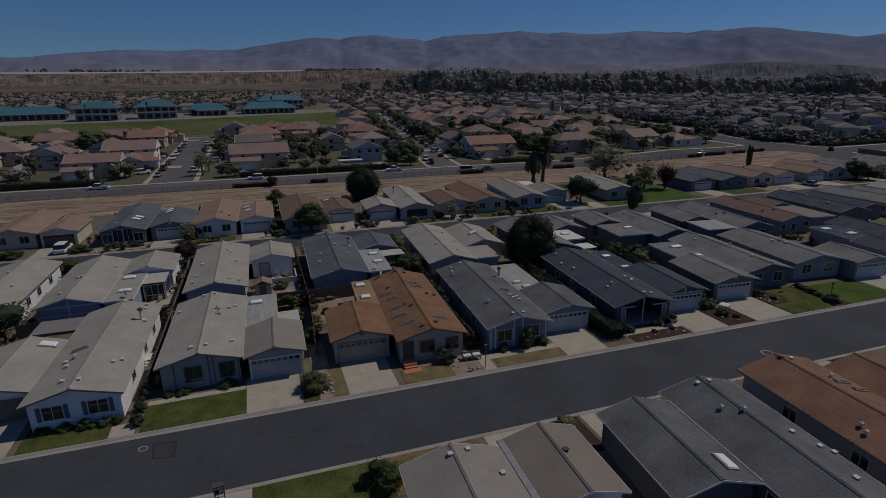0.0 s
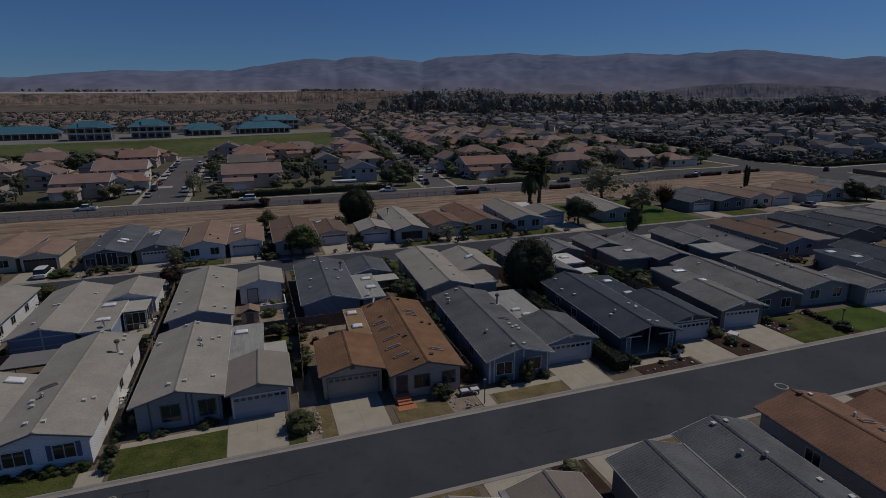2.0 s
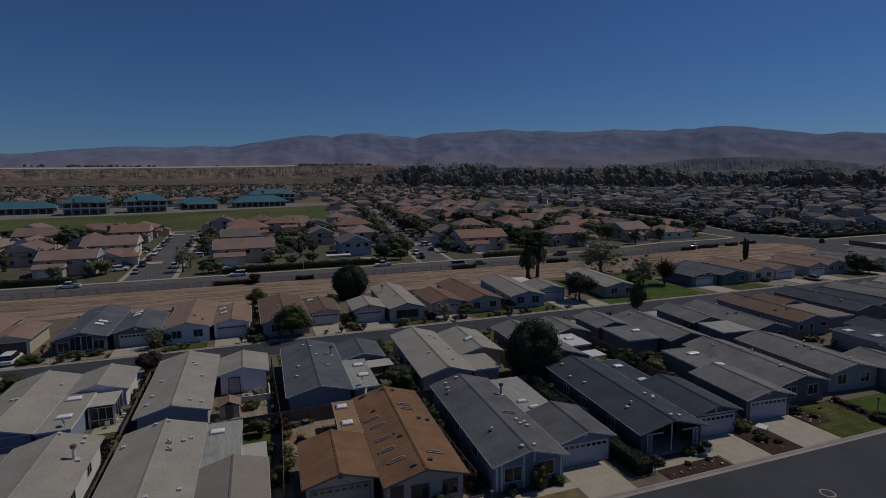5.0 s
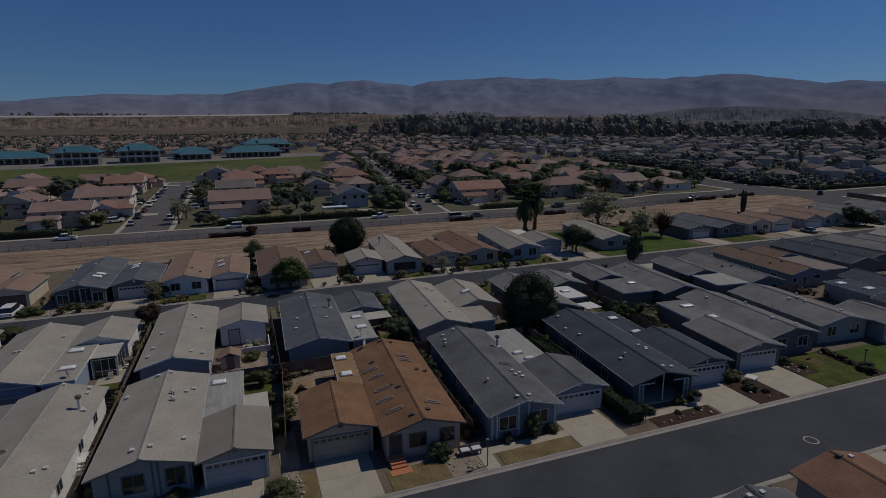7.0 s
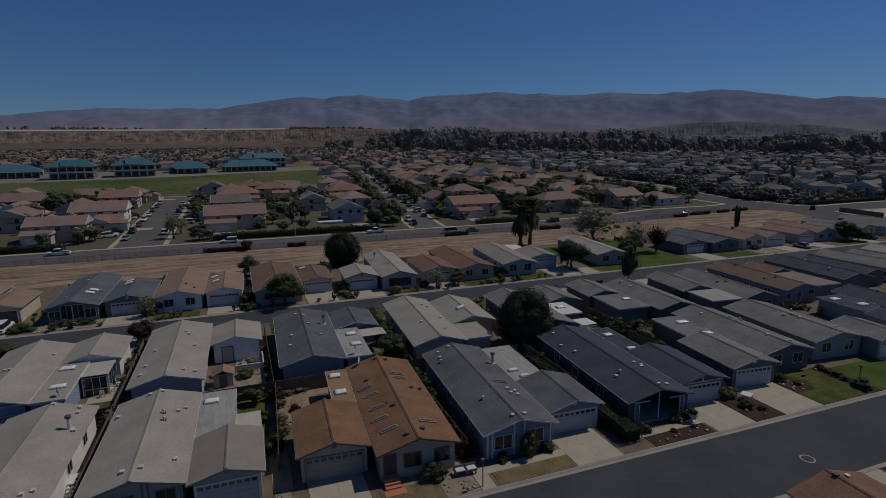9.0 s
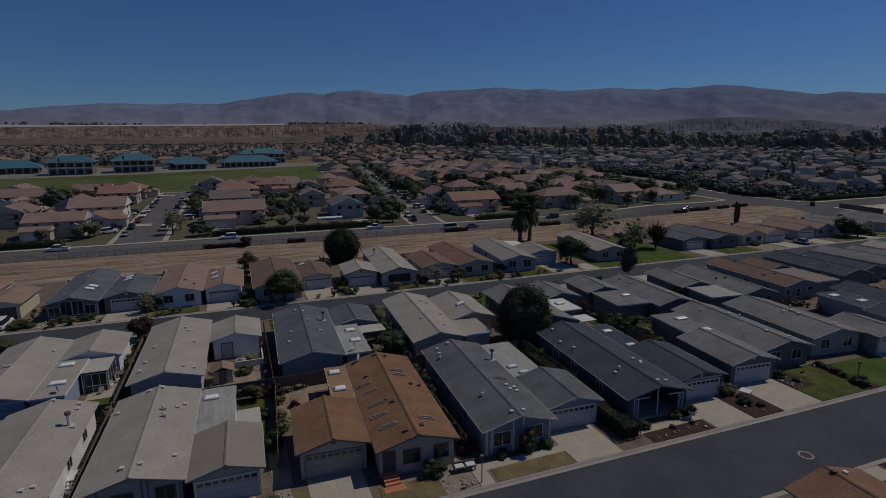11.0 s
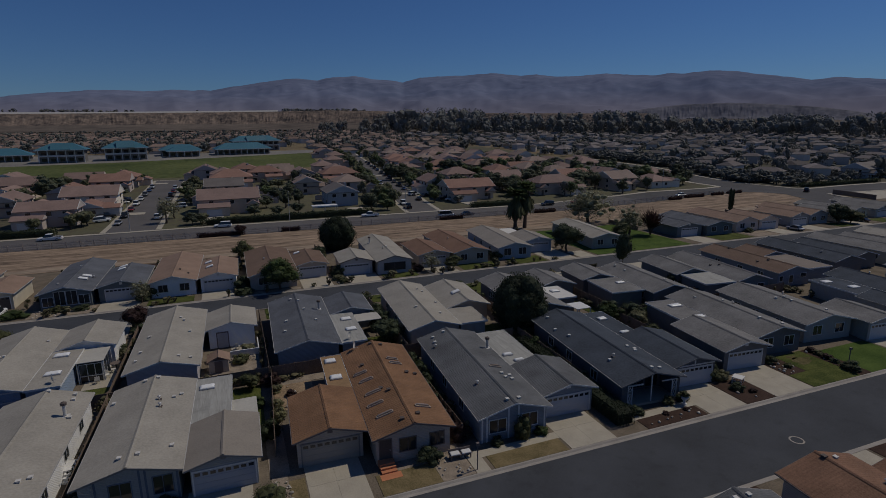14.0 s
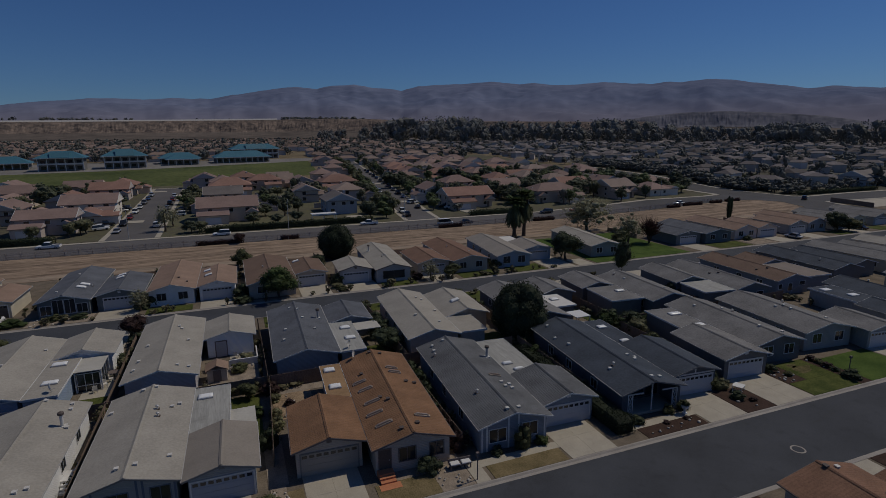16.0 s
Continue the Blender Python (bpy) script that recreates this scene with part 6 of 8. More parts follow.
# ---- tract houses beyond the main road ----
TILE_ROOF = [mat(f"clay_tile_{n}", c, 0.85, 0.2, 2.5, 0.2, 0.2, spec=0.2, obj_vary=0.12, stain=0.15) for n, c in (("rose", (0.245, 0.172, 0.148)), ("tan", (0.255, 0.195, 0.165)), ("rust", (0.255, 0.152, 0.118)), ("grey", (0.17, 0.15, 0.14)))]
STUCCO = [mat(f"stucco_{n}", c, 0.9, 0.1, 3, 0.3, 0.1, spec=0.2) for n, c in (("beige", (0.53, 0.44, 0.36)), ("cream", (0.70, 0.64, 0.56)), ("mauve", (0.46, 0.40, 0.37)), ("bluegrey", (0.40, 0.42, 0.44)))]


def hip(bm, x0, x1, y0, y1, z0, z1, gable=False):
    """A roof on a rectangle: hipped, or gabled along its longer side; with eaves of some depth."""
    lx = x1 - x0 >= y1 - y0 and gable != "y"
    ins = 0.0 if gable else min(x1 - x0, y1 - y0) / 2 * 0.9
    if lx:
        r0, r1 = (x0 + ins, (y0 + y1) / 2, z1), (x1 - ins, (y0 + y1) / 2, z1)
    else:
        r0, r1 = ((x0 + x1) / 2, y0 + ins, z1), ((x0 + x1) / 2, y1 - ins, z1)
    b = [bm.verts.new(p) for p in ((x0, y0, z0), (x1, y0, z0), (x1, y1, z0), (x0, y1, z0))]
    e = [bm.verts.new(p) for p in ((x0, y0, z0 + 0.18), (x1, y0, z0 + 0.18), (x1, y1, z0 + 0.18), (x0, y1, z0 + 0.18))]
    t = [bm.verts.new(r0), bm.verts.new(r1)]
    bm.faces.new(b[::-1])
    for i in range(4):
        bm.faces.new((b[i], b[(i + 1) % 4], e[(i + 1) % 4], e[i]))
    if lx:
        for f in ((e[0], e[1], t[1], t[0]), (e[1], e[2], t[1]), (e[2], e[3], t[0], t[1]), (e[3], e[0], t[0])):
            bm.faces.new(f).material_index = int(bool(gable) and len(f) == 3)
    else:
        for f in ((e[0], e[1], t[0]), (e[1], e[2], t[1], t[0]), (e[2], e[3], t[1]), (e[3], e[0], t[0], t[1])):
            bm.faces.new(f).material_index = int(bool(gable) and len(f) == 3)
    return bm


def rake_boards(x0, x1, y0, y1, z0, z1, along_x, e):
    """White boards along the two slopes of one gable end."""
    at, a, b = ((x0, x1)[e], y0, y1) if along_x else ((y0, y1)[e], x0, x1)
    m, sg = (a + b) / 2, (-1, 1)[e]
    pts = [(a, z0 + 0.18), (m, z1 + 0.02), (b, z0 + 0.18), (b, z0 - 0.12), (m, z1 - 0.27), (a, z0 - 0.12)]
    bm = loft(bmesh.new(), [[(q, p, z) if along_x else (p, q, z) for p, z in pts] for q in sorted((at + sg * 0.03, at + sg * 0.09))])
    bmesh.ops.recalc_face_normals(bm, faces=bm.faces)
    return bm


def tract_house(x, y, w, d, rz=0.0, two=True, roof=0, wall=0, gable=False, wing=True):
    """A stucco house with a tiled roof: main block, lower garage wing, windows and door."""
    kinds = ("rose", "tan", "rust", "grey")
    walls = ("beige", "cream", "mauve", "blue-grey")
    ob = thing("house", f"{'two-storey' if two else 'single-storey'} {walls[wall]} stucco house with {kinds[roof]} tiled roof", "house", (x, y, gz(y)), rz, "tract houses")
    h = 4.7 if two else 2.8
    m_w, m_r = STUCCO[wall], TILE_ROOF[roof]
    part("wall", boxes((-w / 2, w / 2, -d / 2, d / 2, -1.2, h)), m_w, ob)
    zt = h + 0.23 * min(w, d) + 0.3
    span = (-w / 2 - 0.7, w / 2 + 0.7, -d / 2 - 0.7, d / 2 + 0.7, h + 0.002, zt)
    rf = part("roof", hip(bmesh.new(), *span, gable), m_r, ob)
    rf.data.materials.append(m_w)
    if gable and y < 215:
        for e in (0, 1):
            part("bargeboard", rake_boards(*span, w >= d, e), TRIM, rf)
    gw = w * 0.5
    gx = -w / 2 + gw / 2 if (int(x) % 2) else w / 2 - gw / 2
    if wing:
        span = (gx - gw / 2 - 0.4, gx + gw / 2 + 0.4, -d / 2 - 5.4, -d / 2 - 0.004, 2.702, 2.7 + 0.19 * min(gw, 5) + 0.4)
        part("garage_wing", boxes((gx - gw / 2, gx + gw / 2, -d / 2 - 5.0, -d / 2 - 0.002, -1.2, 2.7)), m_w, ob)
        part("garage_roof", hip(bmesh.new(), *span, True), m_r, ob).data.materials.append(m_w)
        part("garage_door", boxes((gx - min(2.4, gw / 2 - 0.4), gx + min(2.4, gw / 2 - 0.4), -d / 2 - 5.06, -d / 2 - 5.002, -0.2, 2.1)), PAINT_DOOR, ob)
    ox = w / 2 - 1.8 if gx < 0 else -w / 2 + 1.8
    part("door", boxes((ox - 0.5, ox + 0.5, -d / 2 - 0.06, -d / 2 - 0.002, -0.2, 2.1)), TRIM_DARK, ob)
    zs = (0.8, 3.2) if two else (1.0,)
    for zz in zs:
        for fx in ((-0.3, 0.05, 0.33) if zz > 2 else (0.33 if gx < 0 else -0.33,)):
            wn_ = part("window", boxes((w * fx - 0.8, w * fx + 0.8, -d / 2 - 0.08, -d / 2 - 0.003, zz - 0.1, zz + 1.3)), TRIM if y < 190 else GLASS, ob)
            if y < 190:
                part("pane", boxes((w * fx - 0.7, w * fx + 0.7, -d / 2 - 0.1, -d / 2 - 0.081, zz, zz + 1.2)), GLASS, wn_)
        for sx in (-1, 1):
            for fy in (-0.22, 0.25) if y < 190 else (0.1,) if y < 290 else ():
                xa, xb = sorted((sx * (w / 2 + 0.003), sx * (w / 2 + 0.08)))
                wn_ = part("window", boxes((xa, xb, d * fy - 0.7, d * fy + 0.7, zz - 0.1, zz + 1.3)), TRIM if y < 190 else GLASS, ob)
                xa, xb = sorted((sx * (w / 2 + 0.081), sx * (w / 2 + 0.1)))
                if y < 190:
                    part("pane", boxes((xa, xb, d * fy - 0.6, d * fy + 0.6, zz, zz + 1.2)), GLASS, wn_)
    if wing:
        span = (ox - 2.2, ox + 2.2, -d / 2 - 2.6, 0.3, 2.9 if two else 2.4, (2.9 if two else 2.4) + 1.5)
        part("entry_gable", hip(bmesh.new(), *span, "y"), m_r, ob).data.materials.append(m_w)
        part("entry_wall", boxes((ox - 1.9, ox + 1.9, -d / 2 - 2.0, -d / 2 - 0.07, 2.2, 2.898 if two else 2.398)), m_w, ob)
    if two:
        part("chimney", boxes((w * 0.2, w * 0.2 + 0.9, d * 0.1, d * 0.1 + 0.7, h, h + 3.0)), m_w, ob)
    return ob


taken = []


APRON = mesh_of(boxes((-2.8, 2.8, -7.0, 0.0, -0.6, 0.03)), "driveway", CONCRETE)
BLOCK = mesh_of(boxes((-0.5, 0.5, -0.1, 0.1, -0.6, 1.7), (-0.5, 0.5, -0.14, 0.14, 1.701, 1.76)), "block_wall", STUCCO[2])


def house_lot(x, y, w, d, rz):
    """The concrete drive before a tract house's garage, and the block wall at the back of its yard."""
    gw = w * 0.5
    gx = -w / 2 + gw / 2 if (int(x) % 2) else w / 2 - gw / 2
    m = pose(x, y, gz(y), 0, 0, rz)
    p = m @ Vector((gx, -d / 2 - 5.1, 0))
    ob = solid("driveway", APRON, None, "pale concrete driveway before a tract house", "driveway", "", "structure", (p.x, p.y, gz(p.y)), rz)
    p = m @ Vector((0, d / 2 + 4.5, 0))
    bw_ = solid("block_wall", BLOCK, None, "pale stucco block wall behind a yard", "wall", "yard walls", "", (p.x, p.y, gz(p.y)), rz)
    bw_.scale = (w + 4, 1, 1)


def place_houses(rows):
    """Tract houses: x, y, width, depth, turn, two storeys, roof, wall, gabled."""
    for row in rows:
        tract_house(*row)
        house_lot(*row[:5])
        taken.append(row[:2])


place_houses([
    (-61, 161, 15, 10, 0, True, 0, 2, True), (-80, 187, 15, 11, 90, True, 0, 0, True), (-56, 194, 17, 13, 0, True, 0, 1, True), (-53.5, 174, 9, 9, 90, False, 2, 1, True), (-56, 262, 15, 12, 90, True, 2, 0, False), (-102, 266, 16, 12, 90, True, 0, 1, True),
    (-92, 241, 17, 13, 0, True, 0, 0, True), (-98, 163, 15, 10, 0, False, 0, 1, False), (-9.5, 167, 19, 13, 0, True, 0, 0, True), (-8, 241, 18, 14, 0, True, 2, 0, False), (-11, 205, 14, 12, 0, True, 3, 0, True),
])
place_houses([
    (19, 300, 12, 10, 0, False, 1, 3, True), (43, 238, 18, 13, 0, True, 2, 0, False), (30, 169, 11, 15, 0, True, 3, 3, True, False), (22, 205, 14, 10, 90, True, 1, 0, True), (58 - 15, 286, 14, 12, 90, True, 0, 0, False), (81, 164, 19, 12, 0, True, 2, 0, True),
    (76, 188, 14, 11, 270, True, 0, 1, True), (97, 212, 15, 13, 0, True, 0, 0, False), (85, 256, 14, 12, 270, True, 0, 3, False), (132, 256, 15, 12, 0, True, 0, 0, False), (156, 252, 17, 12, 0, False, 2, 0, True),
])
place_houses([
    (122, 164, 20, 12, 0, True, 0, 0, False), (201, 192, 16, 12, 90, False, 0, 0, False), (112, 190, 14, 12, 0, True, 0, 3, True), (176, 268, 14, 11, 0, True, 1, 1, False), (150, 205, 14, 12, 0, True, 1, 0, False), (178, 210, 14, 12, 90, False, 3, 0, True),
    (316, 152, 30, 13, 8, True, 3, 3, True), (95, 300, 15, 12, 270, True, 2, 1, False), (61 - 4, 330, 13, 11, 90, True, 0, 0, False), (103, 340, 15, 12, 270, True, 0, 0, False), (66, 372, 14, 12, 90, True, 0, 1, False), (112, 382, 14, 12, 270, True, 1, 0, False),
])
tr = random.Random(5)
for gy_ in range(16):
    for gx_ in range(-19, 12):
        x, y = gx_ * 19.5 + (gy_ % 2) * 9 + tr.uniform(-2, 2), 164 + gy_ * 19.5 + tr.uniform(-2, 2)
        if x > (188 if y < 240 else 225) or (x < 60 and 286 < y < 540) or x < -60 - 0.62 * (y + 36) or y > 460 or x > 232 - 0.2 * (y - 150):
            continue
        if (0 < x < 21 and 150 < y < 245) or abs(x - ST3(y)) < 17 or (abs(x - CUL(y)) < 17 and y < 300) or any(abs(x - a) < 16.5 and abs(y - b) < 17 for a, b in taken):
            continue
        taken.append((x, y))
        tract_house(x, y, tr.uniform(13, 16), tr.uniform(11, 13), tr.choice((0, 90, 270, 270)), tr.random() < 0.55, tr.choice((0, 0, 1, 2)), tr.choice((0, 0, 1, 2)), tr.random() < 0.4)
# a white canopy by the side street
can = thing("canopy", "white flat canopy on posts behind a hedge", "canopy", (20.6, 146.6, gz(147)))
part("roof", boxes((-4.2, 4.2, -1.8, 1.8, 2.85, 3.0)), TRIM, can)
part("valance", boxes((-4.2, 4.2, -1.86, -1.802, 2.55, 2.98)), TRIM, can)
for px in (-4, 0, 4):
    for py in (-1.4, 1.4):
        part("post", boxes((px - 0.06, px + 0.06, py - 0.06, py + 0.06, -0.1, 2.848)), TRIM, can)


# ---- school ----
TEAL = mat("teal_metal_roof", (0.048, 0.148, 0.198), 0.55, 0.12, 2.0, 0.1, 0.1, spec=0.4, ribs=0.8, rib_axis="X")


def school(x, y, w, d, floors, rz=9.0, over=2.2, gable=False):
    ob = thing("school_building", f"{'two' if floors > 1 else 'one'}-storey school block with broad teal metal roof", "school", (x, y, gz(y)), rz, "school blocks")
    h = 4.6 * floors
    part("wall", boxes((-w / 2, w / 2, -d / 2 + 2.2, d / 2, -1, h)), WALL["ash"], ob)
    part("roof", hip(bmesh.new(), -w / 2 - over, w / 2 + over, -d / 2 - over, d / 2 + over, h + 0.002, h + 0.27 * d + 0.4, gable), TEAL, ob)
    part("fascia", boxes((-w / 2 - over, w / 2 + over, -d / 2 - over - 0.12, -d / 2 - over - 0.003, h - 0.3, h + 0.2)), TRIM, ob)
    n = max(4, int(w / 5))
    for i in range(n + 1):
        xx = -w / 2 + w * i / n
        part("column", boxes((xx - 0.25, xx + 0.25, -d / 2 - 0.3, -d / 2 + 0.2, -1, h)), TRIM, ob)
    for f in range(floors):
        if f:
            part("balcony", boxes((-w / 2, w / 2, -d / 2 + 0.2, -d / 2 + 2.198, f * 4.6 - 0.25, f * 4.6 + 0.9)), TRIM, ob)
        for i in range(n):
            xx = -w / 2 + w * (i + 0.5) / n
            part("window", boxes((xx - 1.5, xx + 1.5, -d / 2 + 2.12, -d / 2 + 2.198, f * 4.6 + 0.9, f * 4.6 + 3.1)), GLASS, ob)
    if floors > 1:
        part("gable_front", hip(bmesh.new(), -w * 0.22, w * 0.22, -d / 2 - over - 0.6, 0, h + 0.25, h + 0.27 * d + 0.1, True), TEAL, ob)
    return ob


for row in ((-176, 470, 50, 18, 1), (-123, 446, 28, 17, 2, 4.0), (-84, 459, 28, 19, 2), (-44, 479, 23, 15, 1), (4, 495, 45, 19, 1), (18, 552, 44, 18, 2), (-48, 500, 30, 16, 1)):
    school(*row)


# ---- far town, far woods ----
def joined(name, verts, faces, idx, mats, label, cat):
    me = bpy.data.meshes.new(name)
    me.from_pydata(verts, [], faces)
    for m_ in mats:
        me.materials.append(m_)
    me.polygons.foreach_set("material_index", idx)
    ob = new(name, me)
    return tagged(ob, label, cat, "", "stuff")


FAR_ROOF = mat("far_roofs", (0.20, 0.145, 0.12), 0.9, 0.15, 0.5, 0.02, island=0.45, spec=0.2)
FAR_WALL = mat("far_walls", (0.52, 0.48, 0.44), 0.9, 0.1, 0.5, 0.02, island=0.3, spec=0.2)


def far_houses(name, places, label, roof=FAR_ROOF):
    verts, faces, idx = [], [], []
    for x, y, w, d, h, a in places:
        c, s = math.cos(a), math.sin(a)
        b = len(verts)
        z = min(gz(y), 26.5)
        for px, py, pz in ((-w, -d, -1), (w, -d, -1), (w, d, -1), (-w, d, -1), (-w, -d, h), (w, -d, h), (w, d, h), (-w, d, h)):
            verts.append((x + px * c - py * s, y + px * s + py * c, z + pz))
        for f in ((0, 1, 5, 4), (1, 2, 6, 5), (2, 3, 7, 6), (3, 0, 4, 7)):
            faces.append(tuple(b + k for k in f))
            idx.append(1)
        b = len(verts)
        o = 0.6
        r = h + 0.42 * d
        for px, py, pz in ((-w - o, -d - o, h), (w + o, -d - o, h), (w + o, d + o, h), (-w - o, d + o, h), (-w * 0.6, 0, r), (w * 0.6, 0, r)):
            verts.append((x + px * c - py * s, y + px * s + py * c, z + pz))
        for f in ((0, 1, 5, 4), (1, 2, 5), (2, 3, 4, 5), (3, 0, 4), (3, 2, 1, 0)):
            faces.append(tuple(b + k for k in f))
            idx.append(0)
    return joined(name, verts, faces, idx, (roof, FAR_WALL), label, "houses")


# garden and belt leaves carry distance haze in their pale grey base colours
FAR_LEAF = {"near": mat("undergrowth_leaf", (0.085, 0.098, 0.048), 0.8, 0.4, 2.0, 0.4, island=0.45, spec=0.2, tint=(0.10, 0.085, 0.05)), "deep": mat("hazed_garden_leaf", (0.140, 0.140, 0.120), 0.8, 0.3, 0.5, 0.05, island=0.16, spec=0.1), "belt": mat("hazed_eucalyptus_leaf", (0.178, 0.176, 0.158), 0.8, 0.3, 0.3, 0.03, island=0.16, spec=0.1)}


def far_trees(name, places, leaf, label, cards=26, cat="trees", base=None):
    """Many distant trees, each a trunk and a ragged crown of leaf clumps."""
    r = np.random.default_rng(len(places))
    p = np.array(places)
    n = len(p)
    d = r.normal(size=(n, cards, 3))
    d /= np.linalg.norm(d, axis=2)[:, :, None]
    d *= r.uniform(0.35, 1.0, (n, cards, 1)) ** 0.5
    z0 = np.minimum(np.where(p[:, 1] < 150, 0, 0.016 * (p[:, 1] - 150)), 26.5) if base is None else np.full(len(p), float(base))
    ctr = np.stack([p[:, 0], p[:, 1], z0 + p[:, 2] * 0.56], 1)
    ext = np.stack([p[:, 3], p[:, 3], p[:, 2] * 0.44], 1)
    c = ctr[:, None] + d * ext[:, None]
    u = r.normal(size=(n, cards, 3))
    u /= np.linalg.norm(u, axis=2)[:, :, None]
    v = np.cross(u, r.normal(size=(n, cards, 3)))
    v /= np.linalg.norm(v, axis=2)[:, :, None]
    s = p[:, 3][:, None, None] * r.uniform(0.7, 1.4, (n, cards, 1)) / math.sqrt(cards)
    u, v = u * s, v * s
    verts = np.stack([c - u, c + v, c + u, c - v], 2).reshape(-1, 3)
    k = len(verts) // 4
    faces = np.arange(4 * k).reshape(k, 4)
    core = np.array([(0.74, 0, 0), (0, 0.74, 0), (-0.74, 0, 0), (0, -0.74, 0), (0.5, 0.5, 0.5), (-0.5, 0.5, 0.5), (-0.5, -0.5, 0.5), (0.5, -0.5, 0.5), (0, 0, 0.85), (0, 0, -0.85)])
    lob = 5
    lc = r.uniform(-0.5, 0.5, (n, lob, 3))
    lr = r.uniform(0.48, 0.70, (n, lob, 1, 1))
    cv = (ctr[:, None, None] + (lc[:, :, None] + core[None, None] * lr * r.uniform(0.8, 1.15, (n, lob, 10, 1))) * ext[:, None, None]).reshape(-1, 3)
    cf = ((8, 4, 5), (8, 5, 6), (8, 6, 7), (8, 7, 4), (4, 0, 1), (4, 1, 5), (5, 1, 2), (5, 2, 6), (6, 2, 3), (6, 3, 7), (7, 3, 0), (7, 0, 4), (9, 1, 0), (9, 2, 1), (9, 3, 2), (9, 0, 3))
    tv = []
    for i in range(n):
        for q in range(3):
            a = q * 2.094
            tv += [(p[i, 0] + 0.25 * math.cos(a), p[i, 1] + 0.25 * math.sin(a), z0[i] - 1), (p[i, 0] + 0.15 * math.cos(a), p[i, 1] + 0.15 * math.sin(a), z0[i] + p[i, 2] * 0.6)]
    fl = [tuple(f) for f in faces.tolist()]
    fl += [tuple(4 * k + 10 * i + q for q in t) for i in range(n * lob) for t in cf]
    b = 4 * k + 10 * n * lob
    tf = []
    for i in range(n):
        o = b + 6 * i
        tf += [(o, o + 2, o + 3, o + 1), (o + 2, o + 4, o + 5, o + 3), (o + 4, o, o + 1, o + 5)]
    return joined(name, [tuple(q) for q in verts.tolist()] + [tuple(q) for q in cv.tolist()] + tv, fl + tf, [0] * len(fl) + [1] * len(tf), (FAR_LEAF[leaf], BARK), label, cat)


def off_road(x, y, gap):
    """True where neither the bent main road nor the cross road runs, east of the tract houses."""
    if x > 160 and y < (131 if x > 236 else 152) + gap:
        return False
    return y > 332 or abs(x - CROSS(y)) > 10 + gap


fr = random.Random(11)
left_h, left_t, east_h, east_t, mid_t, belt = [], [], [], [], [], []
y = 530.0
while y < 1150:
    x = -0.75 * (y + 36) - 60
    while x < 0.36 * y - 40:
        if not (-40 + 0.05 * y < x < 180 and y < 700) or fr.random() < 0.1:
            left_h.append((x + fr.uniform(-4, 4), y + fr.uniform(-4, 4), fr.uniform(6, 9), fr.uniform(4.5, 6), fr.choice((2.8, 5.0, 5.2)), fr.choice((0.1, 1.67)) + fr.uniform(-0.1, 0.1)))
            for _ in range(3):
                left_t.append((x + 11 + fr.uniform(-9, 9), y + fr.uniform(-9, 9), fr.uniform(4, 11), fr.uniform(2, 4)))
        x += fr.uniform(19, 26)
    y += fr.uniform(22, 30)
y = 468.0
while y < 690:
    x = 74.0 + 0.1 * (y - 468)
    while x < 0.36 * y + 40:
        if fr.random() < 0.86:
            left_h.append((x + fr.uniform(-4, 4), y + fr.uniform(-4, 4), fr.uniform(6, 9), fr.uniform(4.5, 6), fr.choice((2.8, 4.8, 5.2)), fr.choice((0.1, 1.67)) + fr.uniform(-0.1, 0.1)))
        for _ in range(3):
            left_t.append((x + 11 + fr.uniform(-9, 9), y + fr.uniform(-10, 10), fr.uniform(4, 10), fr.uniform(2, 4)))
        x += fr.uniform(19, 25)
    y += fr.uniform(20, 26)
y = 60.0
while y < 1150:
    x = max(250 + 0.04 * y, 0.36 * y - 30)
    while x < 2.0 * (y + 36) + 240:
        if off_road(x, y, 11) and fr.random() < 0.8:
            east_h.append((x + fr.uniform(-5, 5), y + fr.uniform(-5, 5), fr.uniform(5, 8), fr.uniform(4, 5.2), fr.choice((2.8, 4.6, 5.2)), fr.choice((0.25, 1.8, 1.0)) + fr.uniform(-0.2, 0.2)))
        for _ in range(3):
            if fr.random() < 0.85:
                tx_, ty_ = x + fr.uniform(-12, 12), y + fr.uniform(-12, 12)
                if not off_road(tx_, ty_, 4):
                    continue
                east_t.append((tx_, ty_, fr.uniform(2.5, 7) * (1.7 if fr.random() < 0.14 else 1), fr.uniform(1.6, 4.6)))
        x += fr.uniform(22, 30)
    y += fr.uniform(22, 30)
for k in range(90):
    xx, yy = fr.uniform(238, 330), fr.uniform(136, 180)
    if off_road(xx, yy, 4):
        east_t.append((xx, yy, fr.uniform(2, 5.5), fr.uniform(1.4, 3.0)))
for k in range(420):
    yy = fr.uniform(136, 330)
    xx = CROSS(yy) + 14 + abs(fr.gauss(0, 8))
    if off_road(xx, yy, 3):
        east_t.append((xx, yy, fr.uniform(2, 6.5), fr.uniform(1.6, 3.6)))
far_houses("far_town", left_h, "far rows of small tan-roofed houses", FAR_ROOF)
far_houses("far_suburb", east_h, "older suburb of low brown-roofed houses among trees", mat("far_roofs_dull", (0.155, 0.135, 0.13), 0.9, 0.15, 0.5, 0.02, island=0.5, spec=0.2))
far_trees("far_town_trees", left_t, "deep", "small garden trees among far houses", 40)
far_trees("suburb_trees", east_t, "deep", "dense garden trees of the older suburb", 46)
